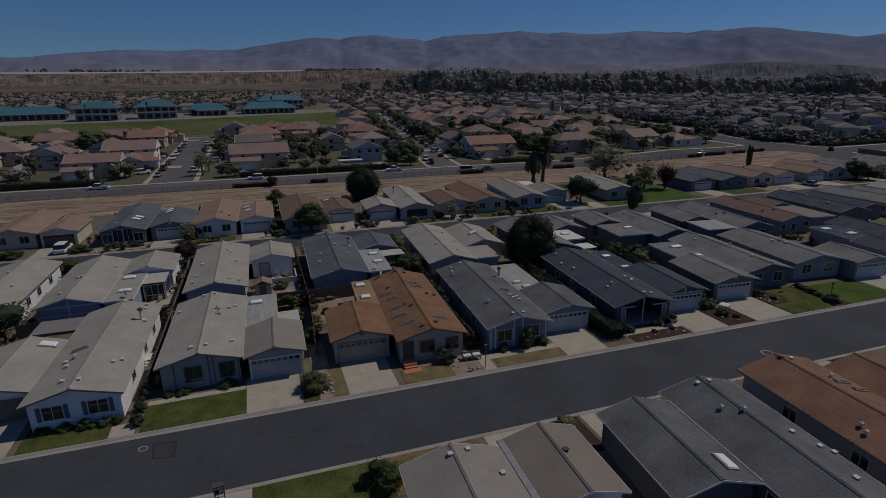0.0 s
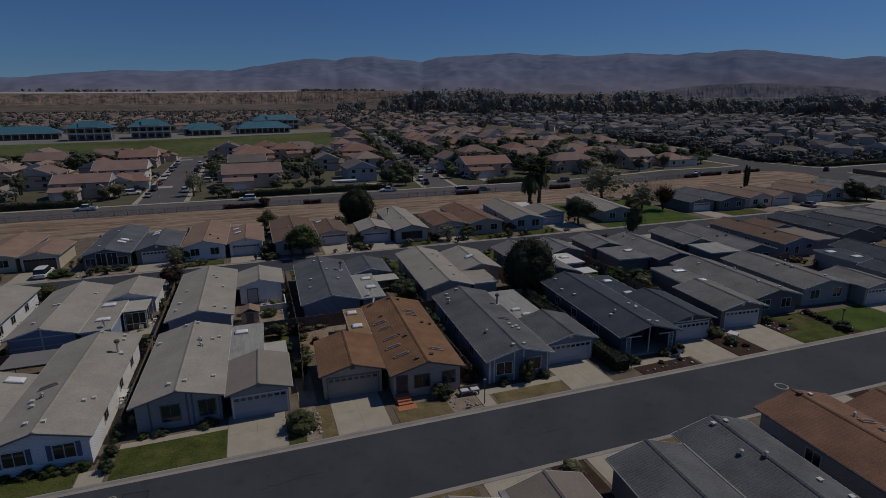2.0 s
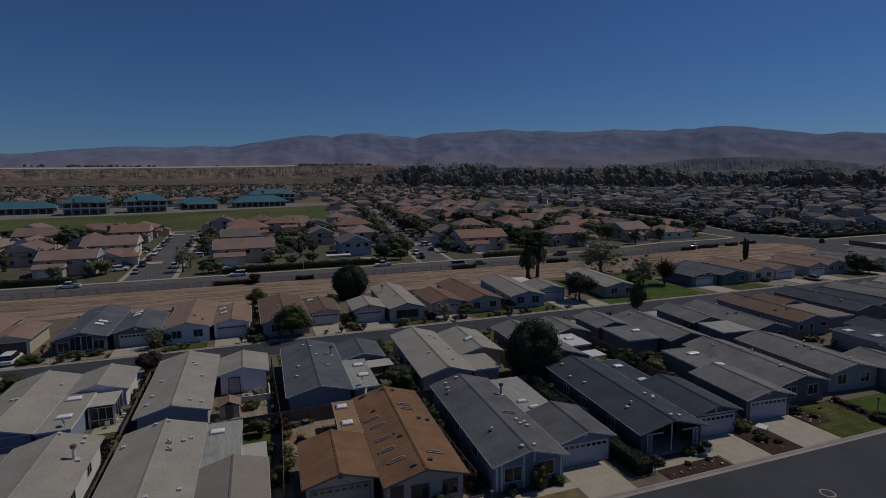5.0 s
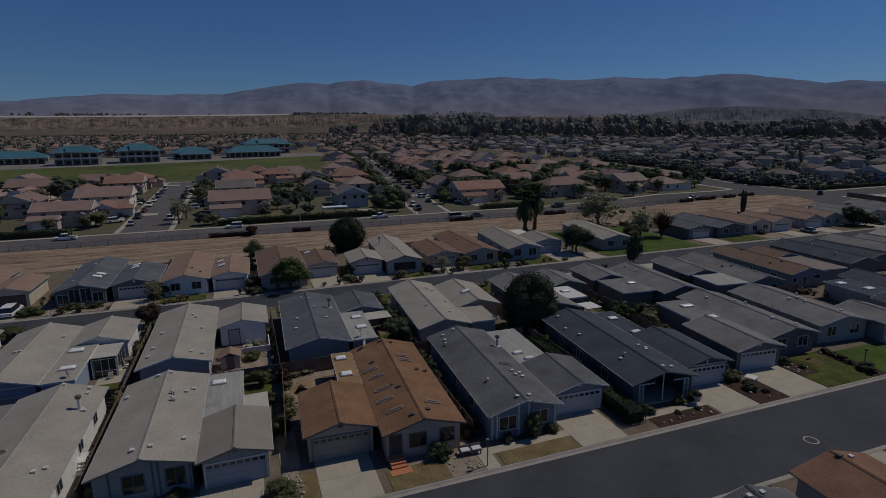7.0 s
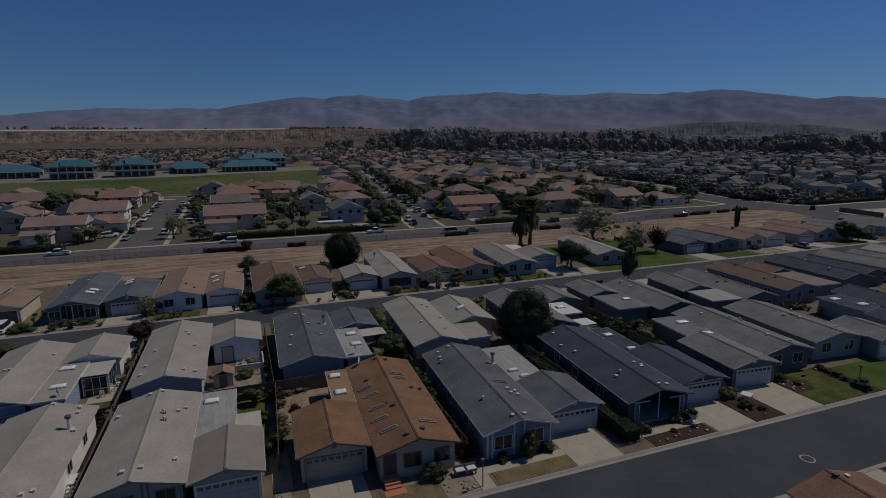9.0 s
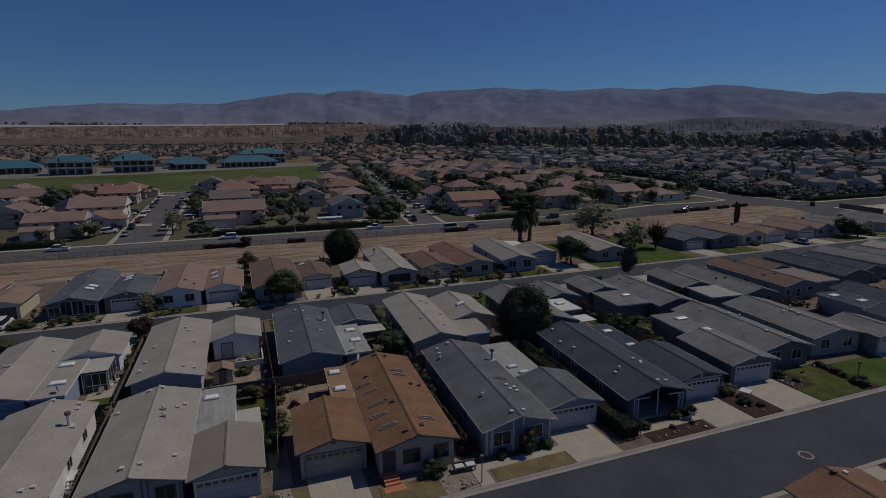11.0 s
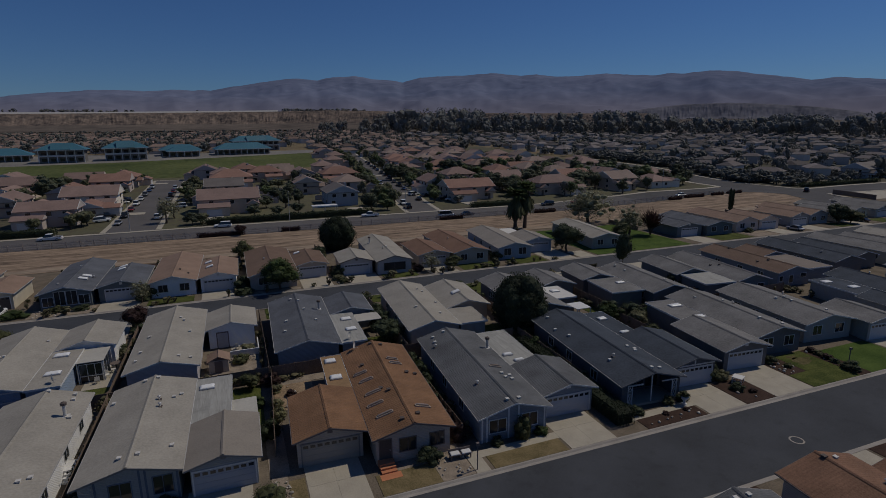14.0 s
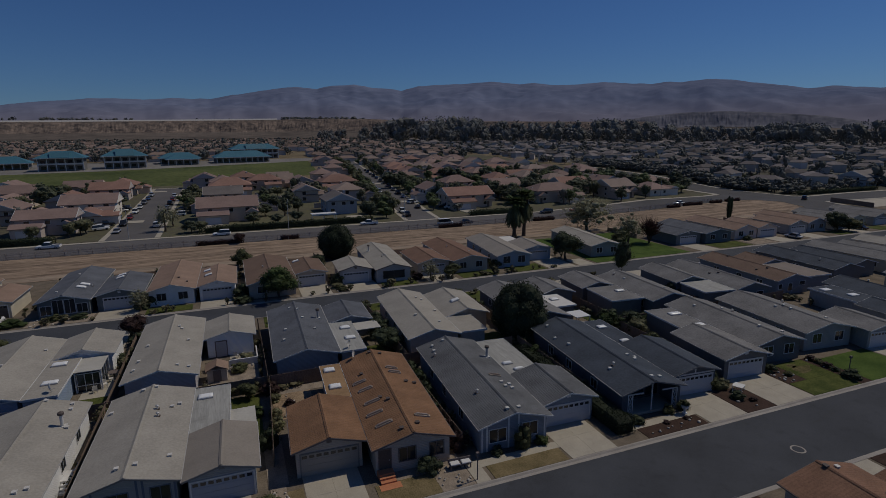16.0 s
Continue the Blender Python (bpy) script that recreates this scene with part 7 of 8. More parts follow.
CREST = [(5, 0.008), (14.5, 0.016), (15.4, 0.028), (16.8, 0.030), (17.7, 0.037), (19.2, 0.034), (22.7, 0.034), (24.2, 0.036), (25.3, 0.031), (26.2, 0.019), (27.7, 0.027), (30.3, 0.029), (31.4, 0.021), (34.3, 0.022), (37.6, 0.028), (39.7, 0.026),
         (42.4, 0.020), (44.9, 0.0145), (46.4, 0.012), (49.7, 0.0095), (52, 0.011), (52.8, 0.015), (56, 0.0155), (57.8, 0.009), (58.5, 0.0145), (60.1, 0.0186), (62, 0.024), (66, 0.022)]
for k in range(520):
    a = fr.uniform(9, 65)
    if a < 15 and fr.random() < 0.6:
        continue
    d = fr.uniform(980, 1300)
    top = 28.9 + d * float(np.interp(a, [c[0] for c in CREST], [c[1] for c in CREST]))
    x, y = d * math.sin(radians(a)) - 9, d * math.cos(radians(a)) - 38
    h = max(8.0, (top - gz(y)) * (fr.uniform(0.88, 1.0) if k % 4 == 0 else fr.uniform(0.35, 0.7)))
    belt.append((x, y, h, min(19.0, h * fr.uniform(0.26, 0.42))))
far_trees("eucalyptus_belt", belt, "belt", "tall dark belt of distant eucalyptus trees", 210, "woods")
rim_t = []
for a0_, a1_, n_ in ((-17.5, -16, 6), (-14.5, -11.5, 26), (-11.5, -7.5, 26), (-3, 1, 8), (5.5, 13.5, 60)):
    for k in range(n_):
        a = radians(fr.uniform(a0_, a1_))
        d = fr.uniform(1830, 1900)
        h = fr.uniform(5, 11) + (5 if a0_ > 5 else 0)
        rim_t.append((d * math.sin(a) - 9, d * math.cos(a) - 38, h, h * fr.uniform(0.35, 0.7)))
far_trees("bluff_top_trees", rim_t, "belt", "distant dark trees on the rim of the bluff", 40, "woods", 73.5)
# garden and street trees among the tract houses
MID = []
mr = random.Random(3)
for k in range(1100):
    x, y = mr.uniform(-230, 200), mr.uniform(150, 470)
    if (x > 140 and y < 153) or x < -60 - 0.62 * (y + 36) or (x < 62 and 290 < y < 540) or any(abs(x - a) < 9.5 and abs(y - b) < 9.5 for a, b in taken) or abs(x - ST3(y)) < 6.5 or (abs(x - CUL(y)) < 10 and y < 290):
        continue
    MID.append((x, y, mr.uniform(3.0, 7.0), mr.uniform(1.4, 3.0), mr.choice(("green", "pale", "olive", "olive", "deep"))))
MID = [t for t in MID if not (-29 < t[0] < -13 and t[1] < 188) and not (0 < t[0] < 29 and t[1] < 240)]
for x, y, h, r, leaf in MID[:170]:
    tree(x, y, h, r, leaf, group="garden trees of the tract houses")
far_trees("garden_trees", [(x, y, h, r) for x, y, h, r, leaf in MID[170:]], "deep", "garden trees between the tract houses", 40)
plant_trees([
    (-77, 222, 9, 5.2, "deep"), (-50.5, 155, 4.2, 1.8, "olive"), (-28.2, 149.2, 7.5, 2.3, "airy"), (-20.5, 142.5, 3.6, 2.2, "deep"), (-17.5, 144, 3.0, 1.8, "olive"), (-2, 151, 4, 2.0, "deep"), (9.5, 166, 6, 2.0, "dark"), (14, 195, 5, 2.6, "deep"), (8, 183, 5, 2.4, "dark"), (17, 208, 5.5, 2.4, "deep"), (6, 216, 5, 2.6, "deep"), (3, 168, 4, 2.2, "dark"), (12.5, 152, 3.4, 2.2, "deep"), (5, 150, 3, 2.2, "deep"),
    (5, 200, 4, 2, "green"), (15, 172, 5.5, 2.0, "dark"), (12, 225, 4, 2.5, "olive"), (-26.5, 158, 5.5, 1.8, "airy"), (36.5, 146, 6, 2.6, "dark"), (42.5, 146, 3.6, 2.4, "green"), (45, 156, 4.5, 2.6, "green"), (46, 168, 6, 3, "olive"),
    (-22, 196, 5, 2.2, "olive"), (48, 200, 7, 4, "deep"), (70, 235, 8, 4, "deep"), (108, 172, 7, 4, "deep"), (140, 170, 7, 5, "deep"),
])
plant_trees([
    (150, 180, 7, 5, "deep"), (165, 165, 6, 4.4, "deep"), (166, 154, 5.5, 2.0, "deep"), (148, 149, 6, 2.2, "deep"), (196, 163, 6, 3, "deep"), (212, 176, 5, 3, "deep"),
    (180, 178, 8, 4, "deep"), (192, 172, 6, 4, "deep"), (186, 182, 6, 3.6, "deep"), (-62, 147, 4, 1.6, "olive"), (-53.5, 149, 4, 1.4, "olive"), (-7, 119, 2.6, 1.2, "red"),
    (19, 119, 3, 1.0, "green"),
])

for x0, y0, x1, y1 in ((0.5, 262.5, 11.2, 258), (2.2, 226.4, 7, 226), (-0.4, 178.4, 8.3, 178.5), (7.1, 241, 12.8, 240.4), (20, 264.5, 27.7, 266.6), (2, 208, 13, 207.4), (3, 192, 12.5, 191.6)):
    bw_ = solid("block_wall", BLOCK, None, "pale stucco block wall across terraced yards", "wall", "yard walls", "", ((x0 + x1) / 2, (y0 + y1) / 2, gz((y0 + y1) / 2)), math.degrees(math.atan2(y1 - y0, x1 - x0)))
    bw_.scale = (math.hypot(x1 - x0, y1 - y0), 1, 1)
yard = random.Random(31)
for k in range(16):
    x, y = yard.uniform(2, 44), yard.uniform(147, 285)
    if x < 28 or any(abs(x - a) < 7.5 and abs(y - b) < 7.5 for a, b in taken) or abs(x - ST3(y)) < 8:
        continue
    tree(x, y, yard.uniform(4, 9), yard.uniform(2.0, 3.8), yard.choice(("deep", "olive", "green", "olive")), group="garden trees of the tract houses")
for k in range(26):
    y = 150 + 8.2 * k
    for sx in (-1, 1):
        if yard.random() < 0.62 and not any(abs(ST3(y) + 9.5 * sx - a) < 7 and abs(y - b) < 7 for a, b in taken):
            tree(ST3(y) + sx * yard.uniform(8, 10.5), y, yard.uniform(3.5, 6.5), yard.uniform(1.6, 2.8), yard.choice(("green", "deep", "olive")), group="street trees of the side street")

dr = random.Random(17)
for k in range(84):
    x, y = dr.uniform(66, 205), dr.uniform(152, 265)
    if y < 156 + 0.25 * max(0, x - 150) or any(abs(x - a) < 8.5 and abs(y - b) < 8.5 for a, b in taken) or abs(x - ST3(y)) < 7 or x > CROSS(y) - 14:
        continue
    tree(x, y, dr.uniform(4.5, 8.5), dr.uniform(2.4, 4.0), dr.choice(("deep", "dark", "green")), group="garden trees of the tract houses")


# low plants along fences and between the homes
under = []
ur = random.Random(21)
LINES = [(-22.3, 7, -22.3, 46), (-6.1, 25, -6.3, 46), (9.9, 5, 10.4, 46), (26.9, 10, 28.2, 45), (43.6, 8, 44.6, 45), (60.2, 9, 62.4, 45), (-38, 24.9, -22, 24.9), (-22, 24.9, 80, 25.2), (-23.4, 66, -23.4, 92), (-7.9, 66, -7.9, 92),
         (9.3, 67, 9.3, 92), (26, 67, 26, 92), (45, 67, 45, 92), (63.8, 66, 63.8, 92), (-41, 66, -41, 92), (-40, 61.2, 60, 61.2), (-38, 48.5, 60, 50.5), (-38.4, 6, -38.4, 46), (81.5, 8, 82, 45)]
for x0, y0, x1, y1 in LINES:
    for k in range(int(math.hypot(x1 - x0, y1 - y0) / 1.5)):
        f = ur.random()
        if ur.random() < 0.62:
            under.append((x0 + (x1 - x0) * f + ur.gauss(0, 0.45), y0 + (y1 - y0) * f + ur.gauss(0, 0.35), ur.uniform(0.5, 1.9), ur.uniform(0.35, 0.95)))
far_trees("garden_undergrowth", under, "near", "low garden plants along fences and paths", 70, "plants")


# ---- fences and poles ----
def board_fence(x0, y0, x1, y1, h=1.75, label="dark weathered wooden fence between gardens"):
    """Posts with boards nailed side by side, a rail behind them."""
    ln_ = math.hypot(x1 - x0, y1 - y0)
    ob = thing("fence", label, "fence", (x0, y0, 0), math.degrees(math.atan2(y1 - y0, x1 - x0)), "garden fences")
    n = max(1, int(ln_ / 2.4))
    for i in range(n + 1):
        xx = ln_ * i / n
        part("post", boxes((xx - 0.05, xx + 0.05, 0.03, 0.13, -0.1, h + 0.05)), WOOD_FENCE, ob)
    for i in range(n):
        a, b = ln_ * i / n + 0.01, ln_ * (i + 1) / n - 0.01
        k = int((b - a) / 0.16)
        w = (b - a) / k
        edge = []
        for j in range(k):
            edge += [(a + j * w, 0.018), (a + j * w + 0.012, 0.0), (a + (j + 1) * w - 0.012, 0.0)]
        edge.append((b, 0.018))
        part("fence_panel", patch(bmesh.new(), edge + [(b, 0.03), (a, 0.03)], 0.02, h), WOOD_FENCE, ob)
    return ob


for f in ((-22.3, 7, -22.3, 24.6), (-22.3, 24.7, -6.1, 24.7), (-6.65, 9, -5.85, 24.6), (-5.7, 24.7, 9.6, 24.7), (9.9, 5, 9.9, 24.6), (10.0, 24.7, 26.0, 24.7), (26.9, 10, 26.9, 24.6), (27.0, 25.0, 43.6, 25.0), (43.7, 7, 43.7, 24.8), (43.8, 25.2, 60, 25.2),
          (-22.3, 25, -22.3, 46), (-6.0, 25, -6.0, 46), (11.0, 25, 11.0, 46), (28.4, 25.4, 28.4, 45), (44.9, 25.6, 44.9, 45), (62.8, 25.6, 62.8, 45), (-38.6, 24.7, -22.4, 24.7), (60.2, 25.2, 80, 25.2)):
    board_fence(*f)
board_fence(223.2, 110, 219.4, 91.5, 1.9, "dark brown wooden fence at a street corner")
for x in (-41, -23.4, -7.8, 9.2, 26, 45, 64, 96, 122.6, 143):
    board_fence(x, 80, x, 92.4, 1.2)

FENCE_WIRE = mat("grey_slatted_fence", (0.34, 0.30, 0.27), 0.8, 0.2, 4, 0.3)
for x0, yy, rz_ in [(-120 + 30 * k, 121.1 - 0.0054 * (30 * k + 180), -0.3) for k in range(7)] + [(90, 119.0, 3.0), (120, 120.6, 8.0), (149.8, 124.8, 10.0)]:
    ob = thing("road_fence", "grey slatted fence along the main road", "fence", (x0, yy, 0), rz_, "road fence runs")
    for i in range(11):
        part("post", boxes((3 * i - 0.05, 3 * i + 0.05, -0.05, 0.05, -0.2, 1.7)), FENCE_WIRE, ob)
    bm = boxes((0.0, 29.9, 0.052, 0.066, 1.15, 1.22), (0.0, 29.9, 0.052, 0.066, 0.62, 0.68), (0.0, 29.9, 0.052, 0.066, 0.1, 0.18))
    for i in range(150):
        box(bm, 0.2 * i + 0.07, 0.2 * i + 0.115, 0.0661, 0.08, 0.05, 1.6)
    part("picket_mesh", bm, FENCE_WIRE, ob)


def street_lamp(x, y, h=8.5, sg=1):
    ob = thing("street_lamp", "slim grey street lamp with a curved arm", "street lamp", (x, y, gz(y)), 0, "street lamps")
    part("pole", tube(bmesh.new(), 0, 0, -0.2, h, 0.11, 0.06), METAL, ob)
    bm = bmesh.new()
    loft(bm, [[(0, sg * 2.0 * f + 0.04 * math.cos(a), h - 0.05 + 0.5 * math.sin(f * 1.5) + 0.04 * math.sin(a)) for a in (0, 1.57, 3.14, 4.71)] for f in (0, 0.25, 0.5, 0.75, 1)])
    arm = part("arm", bm, METAL, ob)
    part("lamp_head", boxes((-0.13, 0.13, *sorted((sg * 1.9, sg * 2.5)), h + 0.36, h + 0.5)), METAL, arm)
    return ob


for x, y, sg in ((-36.5, 137.6, -1), (8, 137.4, -1), (95, 136.8, -1), (176, 155.5, -1), (47, 138.5, -1)):
    street_lamp(x, y, 9.0, sg)


# ---- small things ----
def ring_disc(bm, x, y, z, r, n=24, h=0.02):
    return tube(bm, x, y, z - 0.05, z + h, r, r, n)


for x, y, mr_ in ((39.0, -6.7, 0.66), (-21.55, -1.8, 0.36)):
    mh = thing("manhole", "iron manhole cover in a pale concrete collar", "manhole", (x, y, -0.125), 0, "manholes")
    bm = bmesh.new()
    rings = [[(r * math.cos(a * math.pi / 12), r * math.sin(a * math.pi / 12), z) for a in range(24)] for r, z in ((mr_, -0.05), (mr_, 0.008), (mr_ * 0.78, 0.008), (mr_ * 0.78, -0.05))]
    vs = [[bm.verts.new(p) for p in r] for r in rings]
    for a, b in zip(vs, vs[1:]):
        for i in range(24):
            bm.faces.new((a[i], a[(i + 1) % 24], b[(i + 1) % 24], b[i]))
    part("collar", bm, KERB, mh)
    part("cover", ring_disc(bmesh.new(), 0, 0, 0.0, mr_ * 0.779, 24, 0.004), ASPHALT, mh)

st = thing("entry_steps", "terracotta painted entry steps before a house", "steps", (2.15, 3.9, 0))
for k in range(3):
    part("step", boxes((-0.68, 0.68, -1.1 + 0.36 * k, 0.5, 0.02 + 0.17 * k, 0.02 + 0.17 * (k + 1) - 0.002)), TERRACOTTA, st)
part("landing", boxes((-0.9, 0.95, -1.9, -1.102, 0.0, 0.06)), TERRACOTTA, st)


gb_ = thing("garden_bench", "dark garden bench with two white cushions on gravel", "bench", (8.6, 2.6, 0.035), -4)
part("seat", boxes((-1.05, 1.05, -0.3, 0.3, 0.40, 0.46)), TRIM_DARK, gb_)
for px in (-0.52, 0.52):
    cu = bmesh.new()
    loft(cu, [[(px + sx * a, sy * a * 0.7, z) for sx, sy in ((-1, -1), (1, -1), (1, 1), (-1, 1))] for a, z in ((0.38, 0.462), (0.42, 0.50), (0.42, 0.56), (0.36, 0.60))])
    part("cushion", cu, TRIM, gb_, "white cushion")
for px in (-0.9, 0.9):
    for py in (-0.22, 0.22):
        part("leg", boxes((px - 0.05, px + 0.05, py - 0.05, py + 0.05, 0.0, 0.398)), TRIM_DARK, gb_)
part("backrest", boxes((-1.05, 1.05, 0.302, 0.36, 0.40, 0.78)), TRIM_DARK, gb_)
ur_ = thing("garden_urn", "white stone garden urn beside a porch", "urn", (34.2, 2.2, 0.025))
part("bowl", tube(tube(tube(bmesh.new(), 0, 0, 0.42, 0.62, 0.14, 0.34, 16), 0, 0, 0.62, 0.86, 0.34, 0.38, 16), 0, 0, 0.86, 0.92, 0.43, 0.43, 16), TRIM, ur_)
part("pedestal", tube(tube(bmesh.new(), 0, 0, 0.0, 0.12, 0.28, 0.26, 16), 0, 0, 0.12, 0.419, 0.15, 0.12, 16), TRIM, ur_)
pl_ = solid("shrub", random.choice(SHRUB["olive"]), None, "small dusty shrub growing in a white urn", "shrub", "garden shrubs", at=(34.2, 2.2, 1.12))
pl_.scale = (0.42, 0.42, 0.34)
ss = thing("side_steps", "white painted side landing with steps against a white wall", "steps", (-23.15, 13.4, 0), -0.8)
part("landing", boxes((-0.45, 0.75, -0.8, 0.8, -0.1, 0.75)), TRIM, ss)
for k in range(3):
    part("step", boxes((-0.4, 0.7, -1.1 - 0.3 * k, -0.802 - 0.3 * k, -0.1, 0.56 - 0.19 * k)), TRIM, ss)
part("side_door", boxes((-0.6, -0.52, -0.5, 0.5, 0.752, 2.6)), VENT_DARK, ss, "dark side door")
part("handrail", boxes((0.68, 0.74, -0.8, 0.8, 1.5, 1.56), (0.68, 0.74, -0.8, -0.74, 0.752, 1.498), (0.68, 0.74, 0.74, 0.8, 0.752, 1.498)), TRIM, ss)
sh = thing("shed", "small garden shed with brown shingle roof", "shed", (-11.6, 30.2, 0))
part("wall", boxes((-1.1, 1.1, -0.95, 0.95, -0.1, 1.6)), WALL["tan"], sh)
part("roof", roof_mesh(-1.3, 1.3, -1.2, 1.2, 1.58, 2.2), ROOF["tan"], sh)
part("door", boxes((-0.45, 0.45, -1.0, -0.952, 0.0, 1.5)), TRIM_DARK, sh)
pg = thing("patio_cover", "white slatted patio cover on posts", "patio cover", (-25.4, 34.5, 0))
part("roof_panel", boxes((-1.4, 1.4, -2.2, 2.2, 2.5, 2.58)), ROOF["felt"], pg)
part("screen", boxes((-1.2, 1.1, -1.9, 2.1, -0.1, 2.3)), GLASS, pg, "dark insect screen walls")
for px in (-1.22, -0.42, 0.36, 1.08):
    part("mullion", boxes((px, px + 0.07, -1.97, -1.902, -0.1, 2.3)), TRIM, pg)
for zz in (0.75, 2.2):
    part("screen_rail", boxes((-1.2, 1.1, -1.99, -1.972, zz, zz + 0.09)), TRIM, pg)
for py in (-0.9, 0.2, 1.3):
    part("mullion", boxes((1.102, 1.16, py, py + 0.07, -0.1, 2.3)), TRIM, pg)
for px in (-1.3, 1.3):
    for py in (-2.1, 2.1):
        part("post", boxes((px - 0.06, px + 0.06, py - 0.06, py + 0.06, -0.1, 2.498)), TRIM, pg)
ps = thing("patio_cover", "dark shade awning on posts beside a blue gable", "patio cover", (-33.2, 21.4, 0))
part("roof_panel", boxes((-2.3, 2.1, -1.9, 1.9, 2.3, 2.36)), TRIM_GREY, ps)
for px in (-2.2, 2.0):
    for py in (-1.8, 1.8):
        part("post", boxes((px - 0.05, px + 0.05, py - 0.05, py + 0.05, -0.1, 2.298)), TRIM_GREY, ps)
lw = thing("garden_wall", "low white rendered wall round a paved terrace", "wall", (-8.5, 33.3, 0))
part("front_wall", boxes((-1.8, 1.62, -0.08, 0.08, -0.1, 0.9)), TRIM, lw)
part("side_wall", boxes((1.622, 1.76, -0.08, 3.9, -0.1, 0.9)), TRIM, lw)
for cx_, cy_, cr_ in ((-24.0, 33.0, 30), (-23.6, 34.4, 100), (-24.8, 31.8, 200), (-8.4, 35.2, 40), (-9.4, 36.0, 160)):
    gc = thing("garden_chair", "pale plastic garden chair on a paved terrace", "chair", (cx_, cy_, 0.024), cr_, "terrace chairs")
    part("seat", boxes((-0.25, 0.25, -0.25, 0.25, 0.40, 0.45)), VENT_PALE, gc)
    part("backrest", boxes((-0.25, 0.25, 0.21, 0.26, 0.452, 0.9)), VENT_PALE, gc)
    for lx_ in (-0.21, 0.21):
        for ly_ in (-0.21, 0.21):
            part("leg", boxes((lx_ - 0.025, lx_ + 0.025, ly_ - 0.025, ly_ + 0.025, 0.0, 0.398)), VENT_PALE, gc)
gt = thing("patio_table", "round dark garden table on a paved terrace", "table", (-23.5, 35.6, 0.024))
part("tabletop", tube(bmesh.new(), 0, 0, 0.70, 0.74, 0.6, 0.6, 20), TRIM_DARK, gt)
part("pedestal", tube(bmesh.new(), 0, 0, 0.0, 0.698, 0.08, 0.06), TRIM_DARK, gt)
WORN = mat("worn_lawn", (0.085, 0.085, 0.032), 0.95, 0.45, 6, 1.2, 0.4, tint=(0.12, 0.10, 0.05), spec=0.1)
for x_, y_, r_ in ((56.0, 4.8, 1.5), (55.6, 5.9, 0.8)):
    pts_ = [(x_ + r_ * (1 + 0.25 * math.sin(5 * a) + 0.15 * math.sin(2 * a + x_)) * math.cos(a), y_ + 0.6 * r_ * (1 + 0.2 * math.cos(3 * a)) * math.sin(a)) for a in [k * math.pi / 9 for k in range(18)]]
    slab("worn_lawn", pts_, WORN, 0.049, 0.0, "bare brown patch worn in a lawn", "lawn")
hedge("hedge", 236, 292, 131.5, 134, 1.6, "deep", "dark roadside hedge beside the east road", 0.0, False)
hedge("hedge", 268, 292, 196, 200, 2.4, "deep", "dark hedge in a suburban garden", gz(198), False)
hedge("hedge", 258, 265, 186, 196, 2.0, "deep", "dark hedge beside the cross road", gz(182), False)
bw = thing("boundary_wall", "long grey block wall beside the east road", "wall", (296, 147, 0), 3)
for k in range(6):
    part("wall_panel", boxes((18 * k, 18 * k + 17.7, -0.1, 0.1, -0.3, 2.3)), KERB, bw)
    part("pier", boxes((18 * k + 17.702, 18 * k + 17.998, -0.16, 0.16, -0.3, 2.45)), KERB, bw)
for cx_, cy_, wx_, wy_ in ((8.1, 34.9, 1.75, 1.5), (38.6, 27.2, 1.25, 1.4)):
    pt = thing("patio_cover", "white flat patio cover on slim posts", "patio cover", (cx_, cy_, 0), 0, "white patio covers")
    part("roof_panel", boxes((-wx_, wx_, -wy_, wy_, 2.42, 2.5)), ROOF["felt"] if cx_ < 20 else TRIM, pt)
    for px in (-wx_ + 0.1, wx_ - 0.1):
        for py in (-wy_ + 0.1, wy_ - 0.1):
            part("post", boxes((px - 0.05, px + 0.05, py - 0.05, py + 0.05, -0.1, 2.418)), TRIM, pt)


def satellite_dish(x, y, z, rz):
    ob = thing("satellite_dish", "small grey satellite dish on a short mast", "satellite dish", (x, y, z), rz, "satellite dishes")
    part("mast", tube(bmesh.new(), 0, 0, -0.05, 0.55, 0.03), METAL, ob)
    bm = bmesh.new()
    rings = [[(-0.06 - 0.12 * (1 - (r / 0.42) ** 2), r * math.cos(a * math.pi / 8), 0.62 + r * math.sin(a * math.pi / 8)) for a in range(16)] for r in (0.04, 0.2, 0.34, 0.42)]
    back = [[(x_ - 0.02, y_, z_) for x_, y_, z_ in r] for r in rings[::-1]]
    loft(bm, rings + back)
    part("reflector", bm, VENT_PALE, ob)
    part("feed_arm", boxes((-0.05, 0.35, -0.015, 0.015, 0.3, 0.33)), METAL, ob)


satellite_dish(-27.6, 27.4, 2.72, 20)
satellite_dish(3.6, 22.4, 3.2, -30)
satellite_dish(4.0, 27.0, 2.72, -40)
pc = thing("patio_cover", "pale flat patio cover behind a garage", "patio cover", (-9.2, 14.9, 0))
part("roof_panel", boxes((-1.05, 1.4, -2.05, 1.7, 2.4, 2.48)), ROOF["felt"], pc)
for px in (-0.95, 1.3):
    part("post", boxes((px - 0.06, px + 0.06, 1.5, 1.62, -0.1, 2.398)), TRIM, pc)
tb = thing("garden_table", "white garden table on a mulch bed", "table", (43.6, 3.6, 0.04), 24)
part("tabletop", boxes((-0.6, 0.6, -0.55, 0.55, 0.68, 0.73)), TRIM, tb)
for px in (-0.5, 0.5):
    for py in (-0.45, 0.45):
        part("leg", boxes((px - 0.04, px + 0.04, py - 0.04, py + 0.04, 0.0, 0.678)), TRIM, tb)
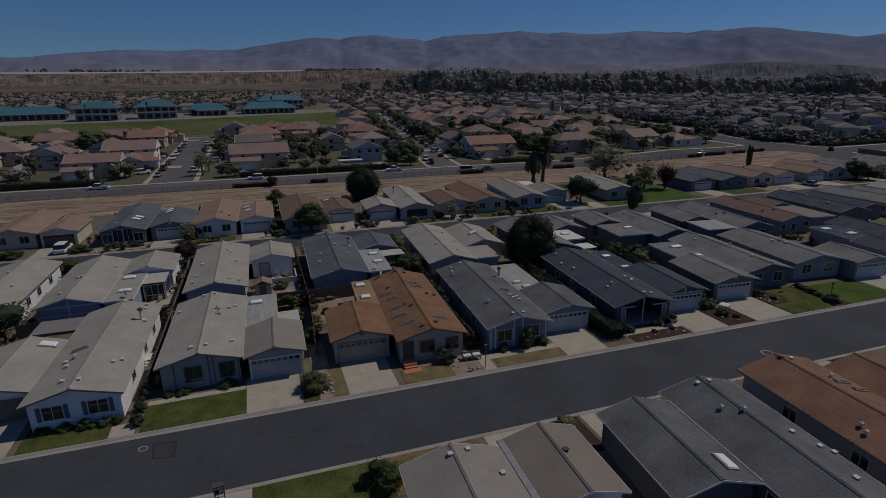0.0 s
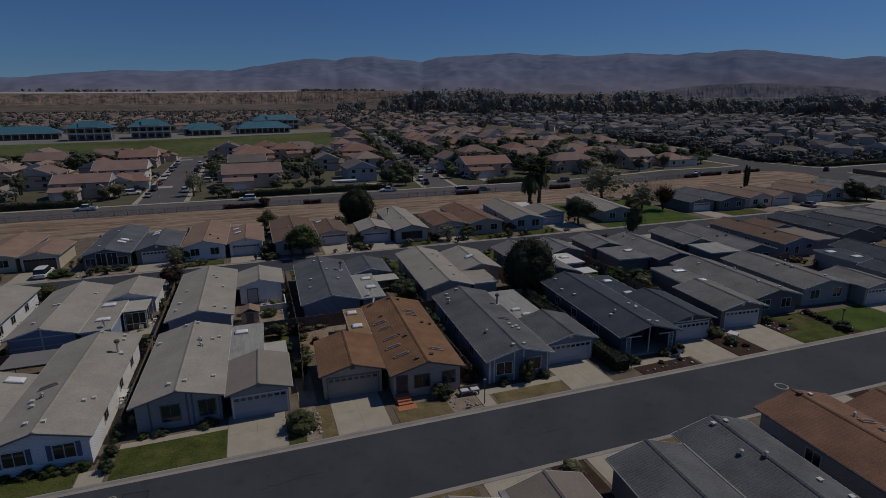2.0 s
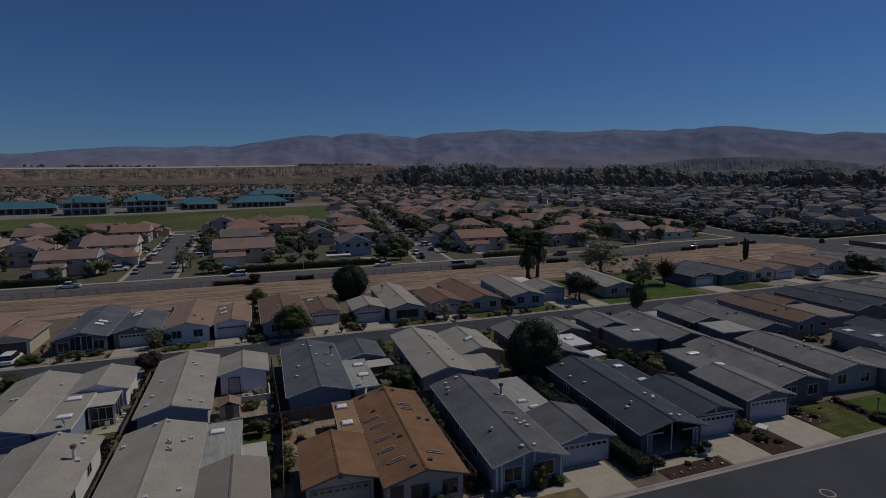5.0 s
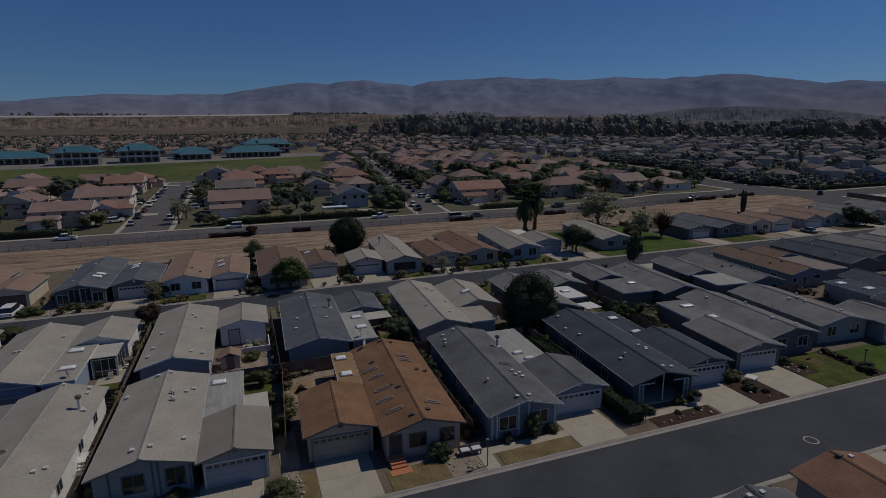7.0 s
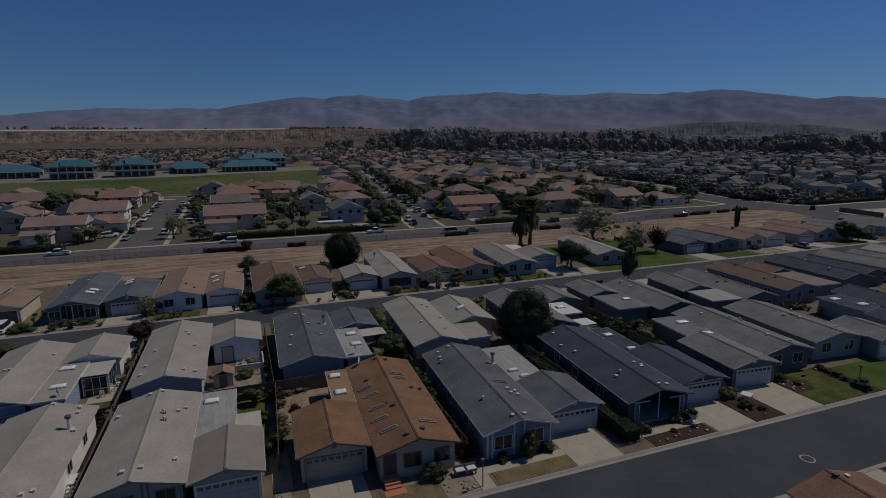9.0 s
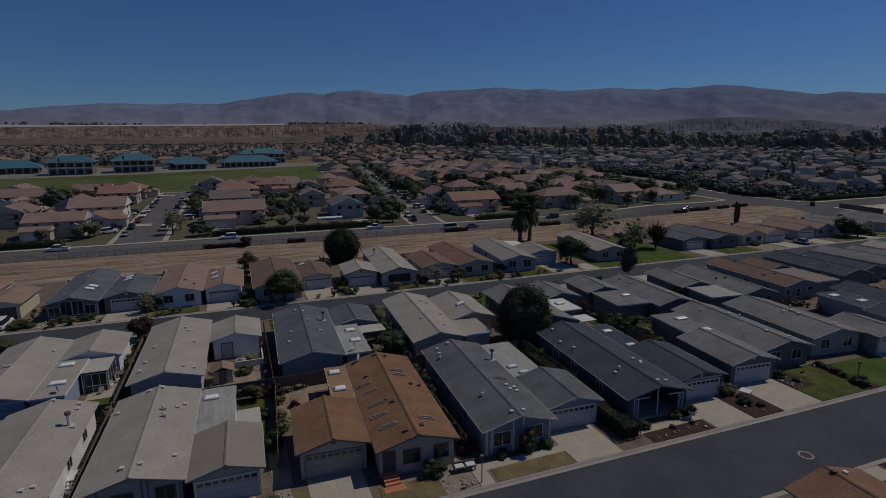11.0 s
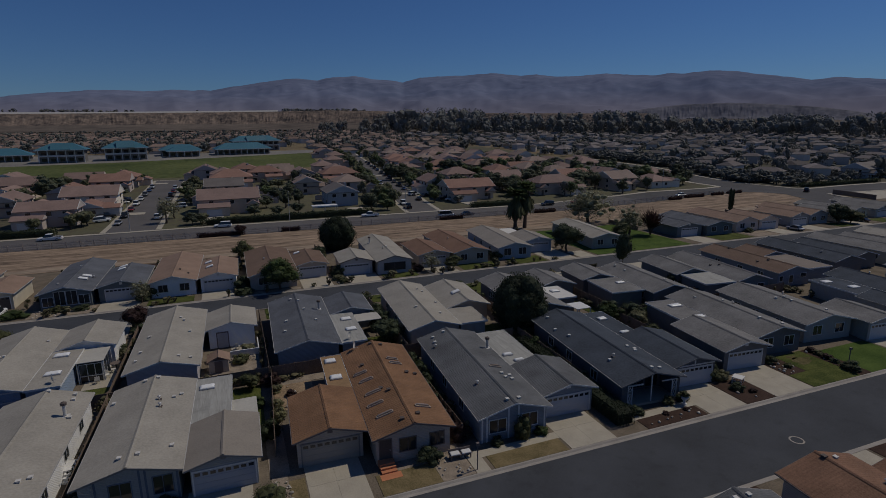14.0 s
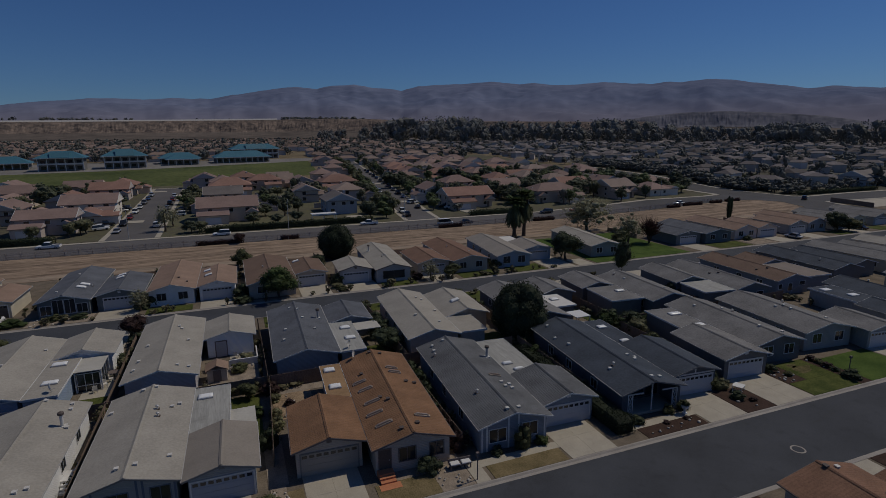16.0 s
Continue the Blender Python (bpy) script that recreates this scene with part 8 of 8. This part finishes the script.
for lx_, ly_ in ((59.9, 1.8),):
    gl_ = thing("lamp_post", "slim dark garden lamp post beside a lawn", "lamp post", (lx_, ly_, 0))
    part("pole", tube(bmesh.new(), 0, 0, -0.1, 2.0, 0.05), TRIM_DARK, gl_)
    part("lantern", boxes((-0.12, 0.12, -0.12, 0.12, 2.0, 2.28)), TRIM_DARK, gl_)
mf = thing("mailbox_stand", "dark metal mailbox stand on the near kerb", "mailbox", (-15.4, -9.95, 0.03), 8)
for px in (-0.3, 0.3):
    for py in (-0.2, 0.13):
        part("leg", boxes((px - 0.035, px + 0.035, py, py + 0.07, -0.1, 1.1)), VENT_DARK, mf)
part("shelf", boxes((-0.36, 0.36, -0.24, 0.24, 0.55, 0.6)), VENT_DARK, mf)
part("box", boxes((-0.36, 0.36, -0.24, 0.24, 1.102, 1.2)), VENT_DARK, mf)
lp = thing("lamp_post", "slim dark garden lamp post by the kerb", "lamp post", (9.3, 0.5, 0))
part("pole", tube(bmesh.new(), 0, 0, -0.1, 2.3, 0.05), TRIM_DARK, lp)
part("lantern", boxes((-0.13, 0.13, -0.13, 0.13, 2.3, 2.6)), TRIM_DARK, lp)


def rock(seed):
    bm = bmesh.new()
    bmesh.ops.create_icosphere(bm, subdivisions=2, radius=1.0)
    for v in bm.verts:
        v.co *= 1 + 0.25 * noise.noise(v.co * 1.3 + Vector((seed, 0, 0)))
        v.co.z *= 0.65
    return mesh_of(bm, "rock", STONE)


ROCKS = [rock(s * 3.1) for s in range(4)]
rk = random.Random(9)
for (x0, x1, y0, y1), n in (((-7.2, -5.9, 0.7, 5.4), 30), ((6.1, 8.9, 0.5, 4.6), 22), ((28, 34.6, 0.2, 1.4), 9), ((41, 44.2, 0.2, 4.0), 9), ((50.8, 53.4, 2.8, 6.2), 12), ((58.6, 60.2, 0.2, 6.6), 10), ((-40, -31.5, 61, 64.6), 18), ((8.9, 10.4, 60.9, 66), 10), ((-12.6, -7.4, 30.4, 36), 12), ((-5.8, -1.6, 14.8, 22.6), 16)):
    for k in range(n):
        ob = solid("rock", rk.choice(ROCKS), None, "pale weathered garden stone in a bed", "rock", "garden stones", at=(rk.uniform(x0, x1), rk.uniform(y0, y1), 0.1), rz=rk.uniform(0, 360))
        q = rk.uniform(0.08, 0.22)
        ob.scale = (q, q * rk.uniform(0.7, 1), q)
